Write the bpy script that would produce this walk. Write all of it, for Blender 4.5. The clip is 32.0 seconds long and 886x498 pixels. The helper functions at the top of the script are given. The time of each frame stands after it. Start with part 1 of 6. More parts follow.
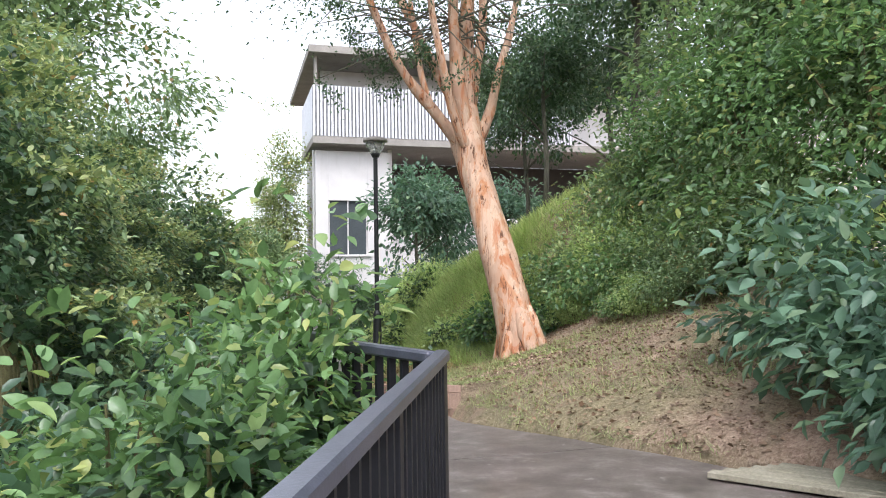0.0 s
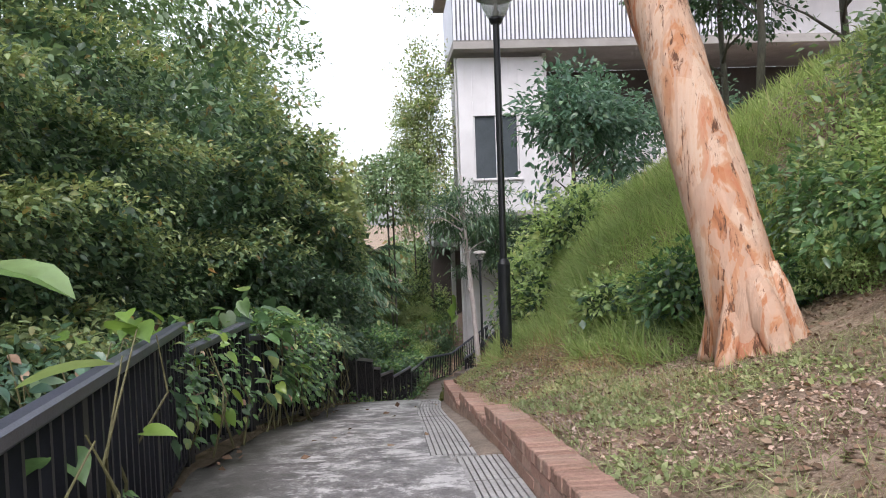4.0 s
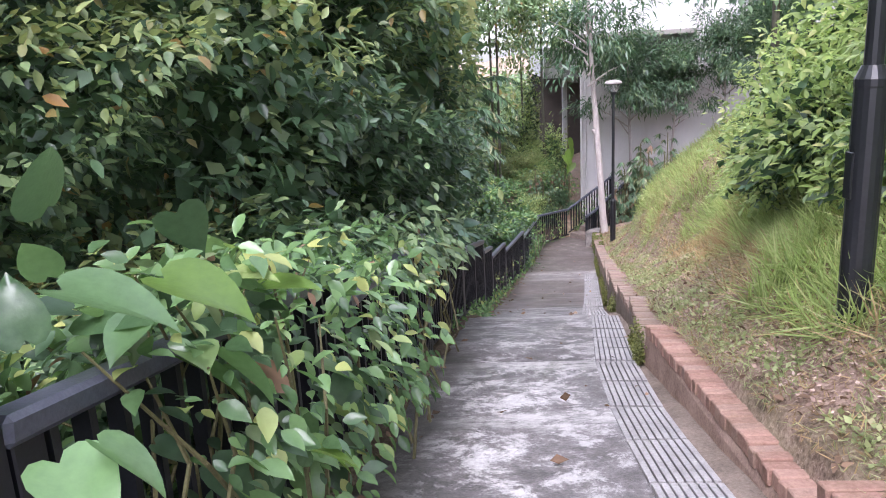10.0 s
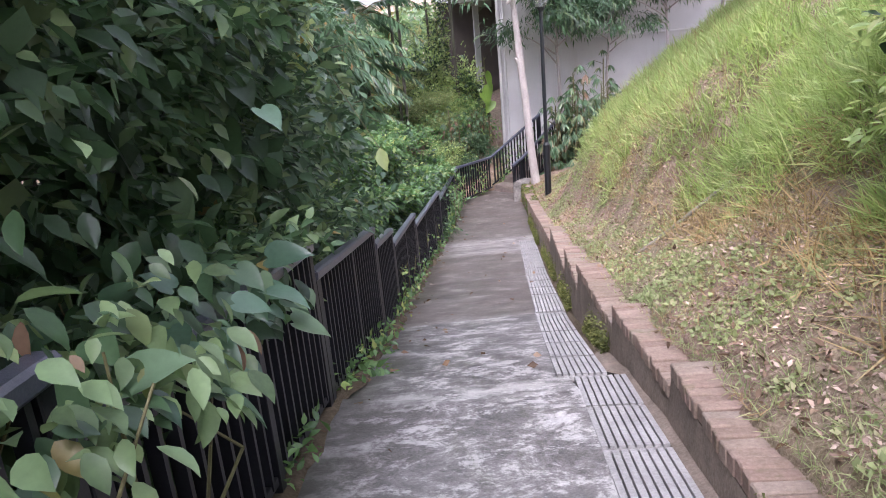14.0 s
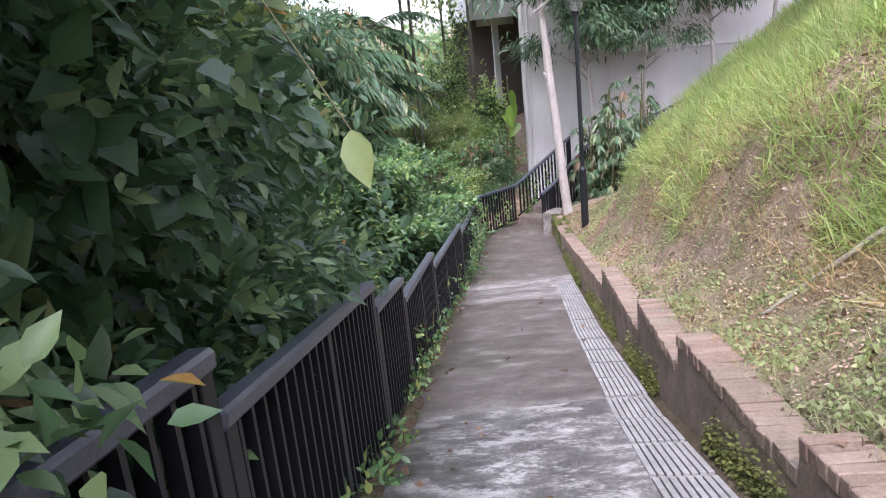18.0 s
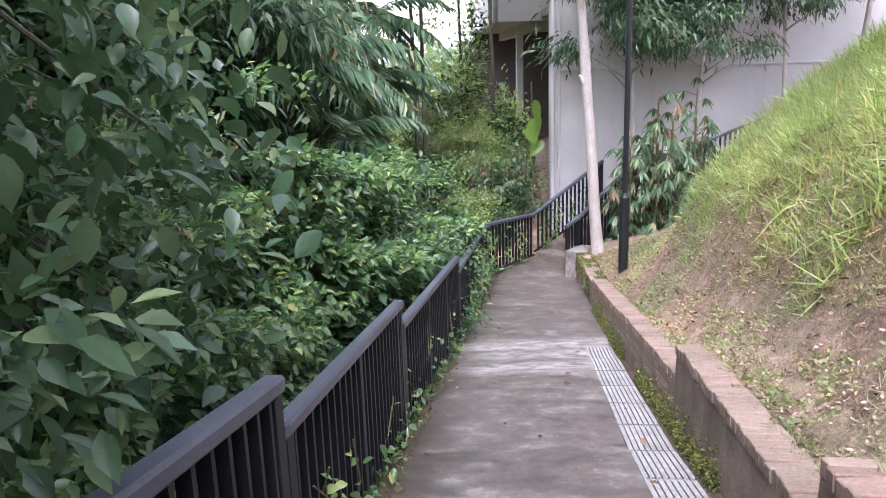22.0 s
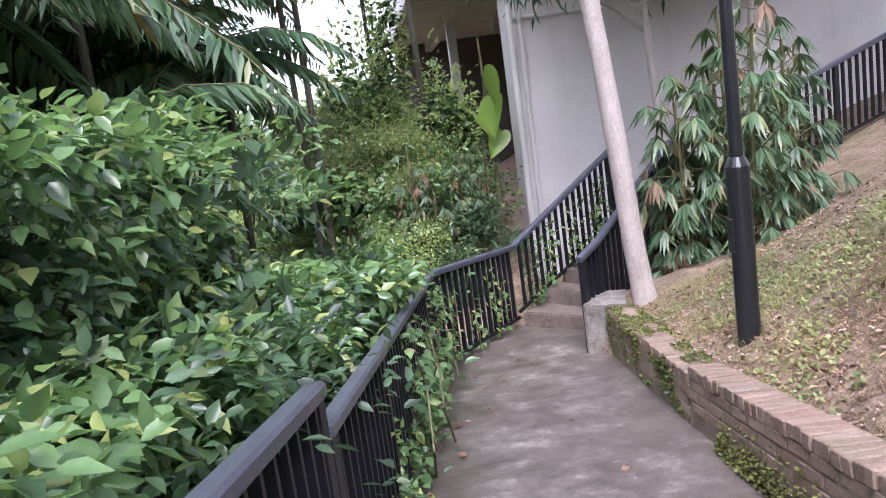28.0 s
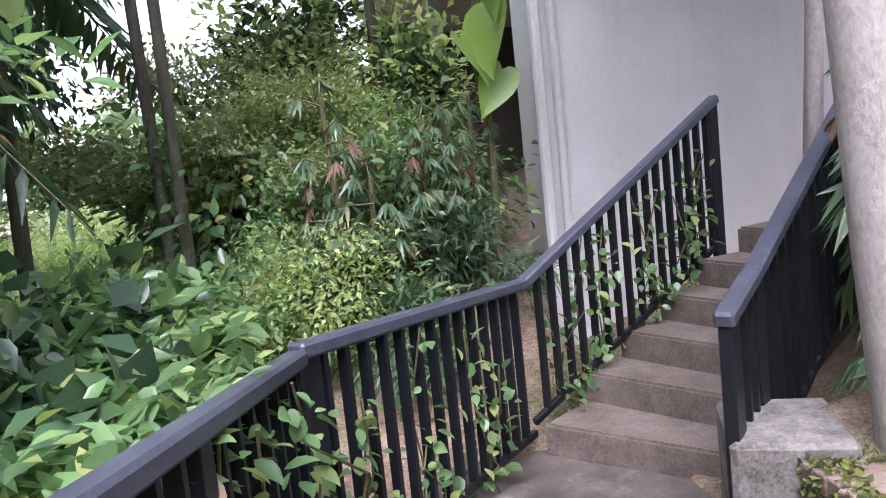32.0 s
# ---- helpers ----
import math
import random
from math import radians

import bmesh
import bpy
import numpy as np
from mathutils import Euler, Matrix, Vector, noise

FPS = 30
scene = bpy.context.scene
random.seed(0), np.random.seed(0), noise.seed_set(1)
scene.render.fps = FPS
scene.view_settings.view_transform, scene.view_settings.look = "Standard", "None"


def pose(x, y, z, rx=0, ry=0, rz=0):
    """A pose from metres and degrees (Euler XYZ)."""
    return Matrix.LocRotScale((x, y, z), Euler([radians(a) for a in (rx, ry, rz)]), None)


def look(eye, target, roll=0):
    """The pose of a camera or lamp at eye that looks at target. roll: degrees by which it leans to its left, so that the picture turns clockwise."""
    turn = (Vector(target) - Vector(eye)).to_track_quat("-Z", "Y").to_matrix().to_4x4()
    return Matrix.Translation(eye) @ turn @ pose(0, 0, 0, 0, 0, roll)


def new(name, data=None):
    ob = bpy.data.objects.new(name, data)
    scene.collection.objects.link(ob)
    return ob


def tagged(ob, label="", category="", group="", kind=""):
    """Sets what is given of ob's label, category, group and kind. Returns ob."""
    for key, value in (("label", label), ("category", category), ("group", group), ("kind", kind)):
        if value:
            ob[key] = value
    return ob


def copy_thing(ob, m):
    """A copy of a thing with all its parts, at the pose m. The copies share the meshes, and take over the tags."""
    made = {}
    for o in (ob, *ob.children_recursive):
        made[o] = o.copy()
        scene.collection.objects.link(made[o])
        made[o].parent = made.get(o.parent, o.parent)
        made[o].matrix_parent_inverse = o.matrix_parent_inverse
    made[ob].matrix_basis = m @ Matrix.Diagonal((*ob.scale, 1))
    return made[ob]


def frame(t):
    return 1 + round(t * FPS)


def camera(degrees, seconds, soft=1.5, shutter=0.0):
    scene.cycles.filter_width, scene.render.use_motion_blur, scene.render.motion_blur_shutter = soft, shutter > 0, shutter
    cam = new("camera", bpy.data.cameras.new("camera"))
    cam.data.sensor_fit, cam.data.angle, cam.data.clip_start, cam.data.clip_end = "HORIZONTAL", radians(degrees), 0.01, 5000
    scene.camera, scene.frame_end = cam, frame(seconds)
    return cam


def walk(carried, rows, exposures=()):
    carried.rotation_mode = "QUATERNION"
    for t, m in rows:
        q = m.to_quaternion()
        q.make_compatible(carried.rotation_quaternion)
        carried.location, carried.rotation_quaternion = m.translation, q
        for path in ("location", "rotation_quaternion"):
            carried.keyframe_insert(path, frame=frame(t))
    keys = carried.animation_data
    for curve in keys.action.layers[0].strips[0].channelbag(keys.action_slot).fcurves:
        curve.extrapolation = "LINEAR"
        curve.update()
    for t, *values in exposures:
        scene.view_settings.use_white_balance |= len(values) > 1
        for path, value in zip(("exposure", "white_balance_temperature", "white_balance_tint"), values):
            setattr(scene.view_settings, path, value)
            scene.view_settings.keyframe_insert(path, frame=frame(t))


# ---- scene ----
cam = camera(60.3, 32.0, soft=1.0)
METRES, EYE, TILT, LEAN, TURN = 32.0, 1.5, 0.0, 0.0, -15.9
ROWS = [
    (0.0, 0.0, 0.0, 0.0, 0.05, 2.97, 0.92),
    (0.5, 0.0009, 0.0219, 0.0021, -0.55, 3.34, 1.63),
    (1.0, 0.0029, 0.044, 0.0029, -0.35, 3.69, 1.51),
    (1.5, 0.0055, 0.0655, 0.0036, -0.13, 3.92, 1.74),
    (2.0, 0.0086, 0.084, 0.0045, 0.36, 4.16, 1.05),
    (2.5, 0.0086, 0.1005, 0.0063, 2.18, 4.38, -0.7),
    (3.0, 0.0059, 0.1168, 0.0074, 8.61, 4.87, -1.8),
    (3.5, 0.0041, 0.1328, 0.0069, 11.31, 4.59, -1.06),
    (4.0, 0.0022, 0.149, 0.0046, 12.44, -2.4, 2.02),
    (4.5, 0.0002, 0.1664, 0.0048, 14.43, -8.52, 3.22),
    (6.5, -0.0278, 0.2259, 0.0022, 17.43, -10.48, 6.52),
    (7.0, -0.0363, 0.2396, 0.0018, 17.44, -10.51, 7.41),
    (7.5, -0.0443, 0.2524, 0.0012, 18.34, -10.64, 5.59),
    (8.0, -0.0485, 0.2652, 0.0005, 18.1, -10.71, 7.06),
    (8.5, -0.0516, 0.2783, -0.0014, 18.08, -11.33, 7.17),
    (9.0, -0.0549, 0.2885, -0.0027, 18.38, -13.7, 5.47),
    (9.5, -0.0557, 0.2992, -0.0029, 18.51, -13.96, 4.41),
    (10.0, -0.0589, 0.3101, -0.0077, 19.15, -14.13, 2.94),
    (10.5, -0.0644, 0.3257, -0.0104, 19.13, -14.21, 2.98),
    (11.0, -0.0691, 0.343, -0.0119, 17.41, -14.25, 3.29),
    (11.5, -0.0727, 0.3615, -0.015, 14.05, -15.24, 4.18),
    (12.0, -0.0758, 0.3773, -0.0174, 13.25, -17.94, 5.28),
    (12.5, -0.0782, 0.3929, -0.0206, 13.07, -19.11, 3.55),
    (13.0, -0.0815, 0.4083, -0.0257, 12.7, -19.18, 3.33),
    (13.5, -0.0848, 0.4241, -0.0277, 12.51, -19.1, 4.24),
    (14.0, -0.0888, 0.4388, -0.0294, 12.26, -18.51, 4.88),
    (14.5, -0.0927, 0.4519, -0.0318, 11.9, -17.98, 7.43),
    (16.5, -0.0989, 0.4802, -0.0377, 12.16, -17.05, 6.65),
    (17.0, -0.1005, 0.4837, -0.0389, 12.16, -17.22, 5.95),
    (17.5, -0.1055, 0.492, -0.0429, 13.71, -16.48, 2.66),
    (18.0, -0.1077, 0.5045, -0.0454, 13.31, -16.08, 5.63),
    (18.5, -0.1097, 0.5191, -0.0481, 9.35, -15.28, 6.75),
    (19.0, -0.111, 0.5369, -0.0514, 6.96, -14.03, 5.93),
    (19.5, -0.1142, 0.5511, -0.0546, 6.7, -13.27, 5.64),
    (20.0, -0.1162, 0.5621, -0.0566, 6.65, -12.82, 5.4),
    (20.5, -0.1183, 0.57, -0.058, 11.06, -12.18, 5.19),
    (21.0, -0.1212, 0.5799, -0.0622, 12.77, -14.05, 3.93),
    (21.5, -0.1239, 0.5914, -0.068, 13.79, -13.91, 2.24),
    (22.0, -0.1282, 0.6074, -0.0719, 14.96, -13.68, 1.78),
    (22.5, -0.1286, 0.6224, -0.0748, 15.16, -13.8, 2.7),
    (23.0, -0.1305, 0.6368, -0.081, 15.58, -13.85, 3.56),
    (23.5, -0.133, 0.6529, -0.0852, 15.66, -14.59, 3.54),
    (24.0, -0.136, 0.6675, -0.0876, 15.84, -14.68, 3.4),
    (24.5, -0.1376, 0.6813, -0.0929, 15.69, -14.61, 3.17),
    (26.5, -0.1541, 0.751, -0.1073, 14.15, -13.84, 7.97),
    (27.0, -0.1587, 0.769, -0.1113, 12.79, -12.71, 7.71),
    (27.5, -0.1643, 0.7884, -0.1159, 11.42, -10.65, 5.91),
    (28.0, -0.1677, 0.8064, -0.1182, 10.17, -9.47, 7.76),
    (28.5, -0.1692, 0.8258, -0.1208, 8.68, -8.76, 9.99),
    (29.0, -0.1715, 0.8439, -0.1235, 8.18, -8.41, 10.25),
    (29.5, -0.1726, 0.8621, -0.1266, 8.1, -7.82, 10.11),
    (30.0, -0.1735, 0.8792, -0.1334, 8.09, -7.11, 9.72),
    (30.5, -0.1772, 0.8978, -0.1359, 7.94, -6.99, 9.38),
    (31.0, -0.1816, 0.9164, -0.1389, 8.49, -6.71, 7.82),
    (31.5, -0.1858, 0.935, -0.1421, 9.09, -6.66, 6.95),
    (32.0, -0.1876, 0.9524, -0.1447, 9.56, -6.5, 6.07),
]
EXPOSURES = [(0, 1.4, 6300, 12), (3, 1.1, 6300, 14), (5, 1.35, 6250, 17), (7, 2.0, 6000, 22), (9, 2.1, 5950, 24), (12, 2.2, 5950, 26), (15, 2.2, 6000, 23), (18, 2.2, 5950, 21), (22, 2.35, 5900, 22), (25, 2.45, 5900, 22), (28, 2.25, 5900, 23), (32, 2.25, 5850, 23)]
walk(cam, [(t, pose(0, 0, EYE, TILT, LEAN, TURN) @ pose(METRES * x, METRES * y, METRES * z, 90 + pitch, roll, yaw)) for t, x, y, z, yaw, pitch, roll in ROWS], EXPOSURES)

# ---- world, sun ----
world = bpy.data.worlds.new("overcast_sky")
scene.world = world
world.use_nodes = True
wn = world.node_tree.nodes
sky = wn.new("ShaderNodeTexSky")
sky.sky_type = "NISHITA"
sky.sun_disc = False
sky.sun_elevation = radians(55)
sky.sun_rotation = radians(189)
sky.air_density, sky.dust_density, sky.ozone_density = 1.0, 2.2, 1.0
wn["Background"].inputs["Strength"].default_value = 0.15
cloud = wn.new("ShaderNodeHueSaturation")
cloud.inputs["Saturation"].default_value = 0.3
cloud.inputs["Value"].default_value = 1.15
world.node_tree.links.new(sky.outputs[0], cloud.inputs["Color"])
world.node_tree.links.new(cloud.outputs[0], wn["Background"].inputs["Color"])
sun = new("sun", bpy.data.lights.new("sun", "SUN"))
sun.data.energy, sun.data.angle, sun.data.color = 0.75, radians(30), (1.0, 0.98, 0.95)
sun.matrix_world = look((0, 0, 30), (2, 13, 30 - 22))

# ---- materials ----
def node_mat(name, rough=0.7, metal=0.0, spec=0.5):
    m = bpy.data.materials.new(name)
    m.use_nodes = True
    t = m.node_tree
    b = t.nodes["Principled BSDF"]
    b.inputs["Roughness"].default_value = rough
    b.inputs["Metallic"].default_value = metal
    b.inputs["Specular IOR Level"].default_value = spec
    return m, t, b


def noise_tex(t, scale, detail=4, rough=0.6, coord=None, dist=0.0):
    n = t.nodes.new("ShaderNodeTexNoise")
    n.inputs["Scale"].default_value = scale
    n.inputs["Detail"].default_value = detail
    n.inputs["Roughness"].default_value = rough
    n.inputs["Distortion"].default_value = dist
    if coord is not None:
        t.links.new(coord, n.inputs["Vector"])
    return n.outputs["Fac"]


def ramp(t, fac, stops):
    r = t.nodes.new("ShaderNodeValToRGB")
    e = r.color_ramp.elements
    while len(e) < len(stops):
        e.new(0.5)
    for k, (p, c) in zip(e, stops):
        k.position, k.color = p, (*c, 1) if len(c) == 3 else c
    t.links.new(fac, r.inputs[0])
    return r.outputs[0]


def mix(t, fac, a, b, mode="MIX"):
    m = t.nodes.new("ShaderNodeMix")
    m.data_type, m.blend_type = "RGBA", mode
    for v, i in ((fac, 0), (a, 6), (b, 7)):
        if hasattr(v, "links"):
            t.links.new(v, m.inputs[i])
        elif i == 0:
            m.inputs[0].default_value = v
        else:
            m.inputs[i].default_value = (*v, 1)
    return m.outputs[2]


def bump(t, b, fac, strength=0.4, dist=0.02):
    n = t.nodes.new("ShaderNodeBump")
    n.inputs["Strength"].default_value, n.inputs["Distance"].default_value = strength, dist
    t.links.new(fac, n.inputs["Height"])
    t.links.new(n.outputs[0], b.inputs["Normal"])


def coords(t, kind="Object", scale=(1, 1, 1)):
    c = t.nodes.new("ShaderNodeTexCoord")
    m = t.nodes.new("ShaderNodeMapping")
    m.inputs["Scale"].default_value = scale
    t.links.new(c.outputs[kind], m.inputs[0])
    return m.outputs[0]


def world_pos(t, scale=(1, 1, 1)):
    c = t.nodes.new("ShaderNodeNewGeometry")
    m = t.nodes.new("ShaderNodeMapping")
    m.inputs["Scale"].default_value = scale
    t.links.new(c.outputs["Position"], m.inputs[0])
    return m.outputs[0]


def island(t):
    return t.nodes.new("ShaderNodeNewGeometry").outputs["Random Per Island"]


def plain(name, lo, hi, scale=8, rough=0.7, bumps=0.3, dist=0.01, metal=0.0, spec=0.5, squash=(1, 1, 1), fine=60):
    m, t, b = node_mat(name, rough, metal, spec)
    p = world_pos(t, squash)
    a = noise_tex(t, scale, 6, 0.65, p)
    f = noise_tex(t, fine, 4, 0.7, p)
    c = ramp(t, a, [(0.3, lo), (0.7, hi)])
    c = mix(t, 0.35, c, ramp(t, f, [(0.3, [v * 0.6 for v in lo]), (0.7, [min(1, v * 1.25) for v in hi])]))
    t.links.new(c, b.inputs["Base Color"])
    bump(t, b, f, bumps, dist)
    return m


def leaf_mat(name, dark, light, yellow=None, rough=0.42, through_light=0.35, dead=0.0):
    """Leaves: green varies from leaf to leaf and from plant to plant, light passes through the blade."""
    m, t, b = node_mat(name, rough, 0, 0.5)
    i = island(t)
    stops = [(0.0, [v * 0.7 for v in dark]), (0.35, [(p + q) / 2 for p, q in zip(dark, light)]), (0.8, [v * 1.2 for v in light])]
    if yellow:
        stops.append((0.93, yellow))
    if dead:
        stops.append((0.985, (0.25, 0.12, 0.03)))
    c = ramp(t, i, stops)
    p = world_pos(t)
    c = mix(t, 1.0, c, ramp(t, noise_tex(t, 0.8, 3, 0.5, p), [(0.32, (0.82, 0.84, 1.02)), (0.68, (1.55, 1.45, 1.5))]), "MULTIPLY")
    c = mix(t, 0.2, c, ramp(t, noise_tex(t, 45, 3, 0.6, p), [(0.3, [v * 0.5 for v in dark]), (0.7, [v * 1.3 for v in light])]))
    t.links.new(c, b.inputs["Base Color"])
    tr = t.nodes.new("ShaderNodeBsdfTranslucent")
    t.links.new(mix(t, 0.5, c, [min(1, v * 1.8) for v in (light[0] * 1.15, light[1] * 1.15, light[2] * 0.8)]), tr.inputs["Color"])
    ms = t.nodes.new("ShaderNodeMixShader")
    ms.inputs[0].default_value = through_light
    t.links.new(b.outputs[0], ms.inputs[1])
    t.links.new(tr.outputs[0], ms.inputs[2])
    t.links.new(ms.outputs[0], t.nodes["Material Output"].inputs["Surface"])
    bump(t, b, noise_tex(t, 90, 2, 0.5, p), 0.15, 0.004)
    return m


def math_node(t, op, a, b=0.0, clamp=False):
    n = t.nodes.new("ShaderNodeMath")
    n.operation, n.use_clamp = op, clamp
    for k, v in enumerate((a, b)):
        if hasattr(v, "links"):
            t.links.new(v, n.inputs[k])
        else:
            n.inputs[k].default_value = v
    return n.outputs[0]


def worn_rows(t, ys, half):
    """Pale scuffed bands across the path at its slab edges, ragged and broken up."""
    s = t.nodes.new("ShaderNodeSeparateXYZ")
    t.links.new(world_pos(t), s.inputs[0])
    ragged = math_node(t, "MULTIPLY", noise_tex(t, 3.0, 6, 0.7, world_pos(t)), 0.5)
    y = math_node(t, "ADD", s.outputs[1], math_node(t, "SUBTRACT", ragged, 0.25))
    total = None
    for v in ys:
        d = math_node(t, "ABSOLUTE", math_node(t, "SUBTRACT", y, v))
        f = math_node(t, "SUBTRACT", 1.0, math_node(t, "DIVIDE", d, half), True)
        total = f if total is None else math_node(t, "MAXIMUM", total, f)
    broken = ramp(t, noise_tex(t, 6.0, 7, 0.75, world_pos(t, (0.7, 1.4, 1))), [(0.4, (0, 0, 0)), (0.58, (1, 1, 1))])
    return math_node(t, "MULTIPLY", total, broken)


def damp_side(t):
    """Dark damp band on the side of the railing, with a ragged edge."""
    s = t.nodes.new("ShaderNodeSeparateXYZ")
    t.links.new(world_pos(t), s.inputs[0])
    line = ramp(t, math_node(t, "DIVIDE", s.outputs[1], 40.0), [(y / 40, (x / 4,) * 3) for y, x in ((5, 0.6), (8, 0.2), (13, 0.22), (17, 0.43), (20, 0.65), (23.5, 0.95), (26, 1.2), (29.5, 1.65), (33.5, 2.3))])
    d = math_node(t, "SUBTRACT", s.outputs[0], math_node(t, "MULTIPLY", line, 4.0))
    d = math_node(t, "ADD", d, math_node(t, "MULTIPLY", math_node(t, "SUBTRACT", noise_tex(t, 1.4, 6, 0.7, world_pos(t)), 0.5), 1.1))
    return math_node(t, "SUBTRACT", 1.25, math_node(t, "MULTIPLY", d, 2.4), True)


def concrete_mat():
    m, t, b = node_mat("worn_damp_concrete", 0.6)
    p = world_pos(t)
    q = world_pos(t, (1.0, 0.85, 1.0))
    big = noise_tex(t, 0.85, 5, 0.65, p, 0.2)
    patch = noise_tex(t, 3.2, 10, 0.78, q, 0.25)
    grit = noise_tex(t, 70, 5, 0.75, p)
    c = ramp(t, patch, [(0.4, (0.045, 0.041, 0.041)), (0.47, (0.1, 0.09, 0.089)), (0.53, (0.18, 0.166, 0.163)), (0.57, (0.44, 0.42, 0.41)), (0.64, (0.62, 0.6, 0.59))])
    c = mix(t, ramp(t, big, [(0.52, (0, 0, 0)), (0.68, (0.55, 0.55, 0.55))]), c, (0.1, 0.083, 0.078))
    smear = noise_tex(t, 3.6, 10, 0.8, world_pos(t, (1.0, 1.25, 1.0)), 0.3)
    c = mix(t, ramp(t, smear, [(0.53, (0, 0, 0)), (0.59, (0.85, 0.85, 0.85))]), c, (0.5, 0.48, 0.47))
    c = mix(t, ramp(t, smear, [(0.38, (0.8, 0.8, 0.8)), (0.46, (0, 0, 0))]), c, (0.055, 0.045, 0.042))
    c = mix(t, worn_rows(t, (12.35, 15.2, 18.15, 11.2, 13.9), 0.2), c, (0.52, 0.5, 0.48))
    c = mix(t, 0.22, c, ramp(t, grit, [(0.32, (0.03, 0.027, 0.025)), (0.68, (0.42, 0.39, 0.37))]))
    moss = noise_tex(t, 1.7, 6, 0.7, world_pos(t, (2.2, 0.6, 1)), 0.8)
    c = mix(t, ramp(t, moss, [(0.6, (0, 0, 0)), (0.78, (0.6, 0.6, 0.6))]), c, (0.075, 0.08, 0.035))
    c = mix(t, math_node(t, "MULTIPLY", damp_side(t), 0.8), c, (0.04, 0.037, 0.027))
    t.links.new(c, b.inputs["Base Color"])
    r = ramp(t, big, [(0.35, (0.34, 0.34, 0.34)), (0.7, (0.62, 0.62, 0.62))])
    t.links.new(r, b.inputs["Roughness"])
    bump(t, b, grit, 0.25, 0.008)
    return m


def ground_mat():
    m, t, b = node_mat("soil_and_grass", 0.9, 0, 0.2)
    p = world_pos(t)
    big = noise_tex(t, 0.55, 5, 0.65, p, 0.4)
    mid = noise_tex(t, 5.5, 6, 0.7, p, 0.3)
    fine = noise_tex(t, 42, 5, 0.75, p)
    soil = ramp(t, mid, [(0.32, (0.12, 0.07, 0.05)), (0.5, (0.28, 0.18, 0.135)), (0.68, (0.5, 0.36, 0.28))])
    grass = ramp(t, mid, [(0.3, (0.06, 0.075, 0.025)), (0.7, (0.24, 0.24, 0.1))])
    c = mix(t, ramp(t, big, [(0.45, (0, 0, 0)), (0.6, (0.8, 0.8, 0.8))]), soil, grass)
    crumbs = noise_tex(t, 52, 6, 0.8, p, 0.6)
    c = mix(t, ramp(t, crumbs, [(0.36, (0.7, 0.7, 0.7)), (0.46, (0, 0, 0))]), c, (0.07, 0.042, 0.03))
    c = mix(t, ramp(t, crumbs, [(0.55, (0, 0, 0)), (0.63, (0.7, 0.7, 0.7))]), c, (0.55, 0.43, 0.34))
    c = mix(t, 0.3, c, ramp(t, fine, [(0.36, (0.04, 0.026, 0.018)), (0.64, (0.6, 0.47, 0.37))]))
    t.links.new(c, b.inputs["Base Color"])
    bump(t, b, fine, 0.8, 0.03)
    return m


def bark_orange():
    m, t, b = node_mat("peeling_orange_bark", 0.75, 0, 0.25)
    p = coords(t, "Object", (1, 1, 0.28))
    big = noise_tex(t, 3.0, 5, 0.65, p, 0.8)
    v = t.nodes.new("ShaderNodeTexVoronoi")
    v.inputs["Scale"].default_value = 7
    t.links.new(p, v.inputs["Vector"])
    c = ramp(t, big, [(0.28, (0.14, 0.06, 0.035)), (0.36, (0.42, 0.16, 0.075)), (0.43, (0.52, 0.25, 0.13)), (0.46, (0.6, 0.4, 0.29)), (0.53, (0.62, 0.46, 0.36)), (0.56, (0.5, 0.23, 0.12)), (0.64, (0.46, 0.13, 0.05)), (0.68, (0.55, 0.33, 0.22))])
    c = mix(t, 0.35, c, ramp(t, v.outputs["Color"], [(0.2, (0.4, 0.17, 0.08)), (0.8, (0.6, 0.43, 0.31))]))
    streak = noise_tex(t, 16, 5, 0.75, coords(t, "Object", (1, 1, 0.12)), 0.4)
    c = mix(t, ramp(t, streak, [(0.38, (1, 1, 1)), (0.45, (0, 0, 0))]), c, (0.13, 0.06, 0.035))
    flake = noise_tex(t, 7, 3, 0.5, coords(t, "Object", (1, 1, 0.35)), 1.2)
    c = mix(t, ramp(t, flake, [(0.55, (0, 0, 0)), (0.57, (0.8, 0.8, 0.8))]), c, (0.5, 0.33, 0.24))
    t.links.new(c, b.inputs["Base Color"])
    bump(t, b, streak, 0.8, 0.03)
    return m


def painted_wall():
    m, t, b = node_mat("weathered_white_render", 0.85, 0, 0.2)
    p = world_pos(t)
    c = ramp(t, noise_tex(t, 0.8, 6, 0.65, p), [(0.3, (0.55, 0.525, 0.525)), (0.65, (0.66, 0.635, 0.635))])
    c = mix(t, ramp(t, noise_tex(t, 1.6, 6, 0.7, world_pos(t, (1.6, 1.6, 0.12)), 0.3), [(0.55, (0, 0, 0)), (0.8, (0.55, 0.55, 0.55))]), c, (0.45, 0.42, 0.38))
    c = mix(t, 0.12, c, ramp(t, noise_tex(t, 30, 4, 0.7, p), [(0.3, (0.4, 0.39, 0.37)), (0.7, (0.85, 0.84, 0.82))]))
    t.links.new(c, b.inputs["Base Color"])
    bump(t, b, noise_tex(t, 50, 4, 0.7, p), 0.12, 0.01)
    return m


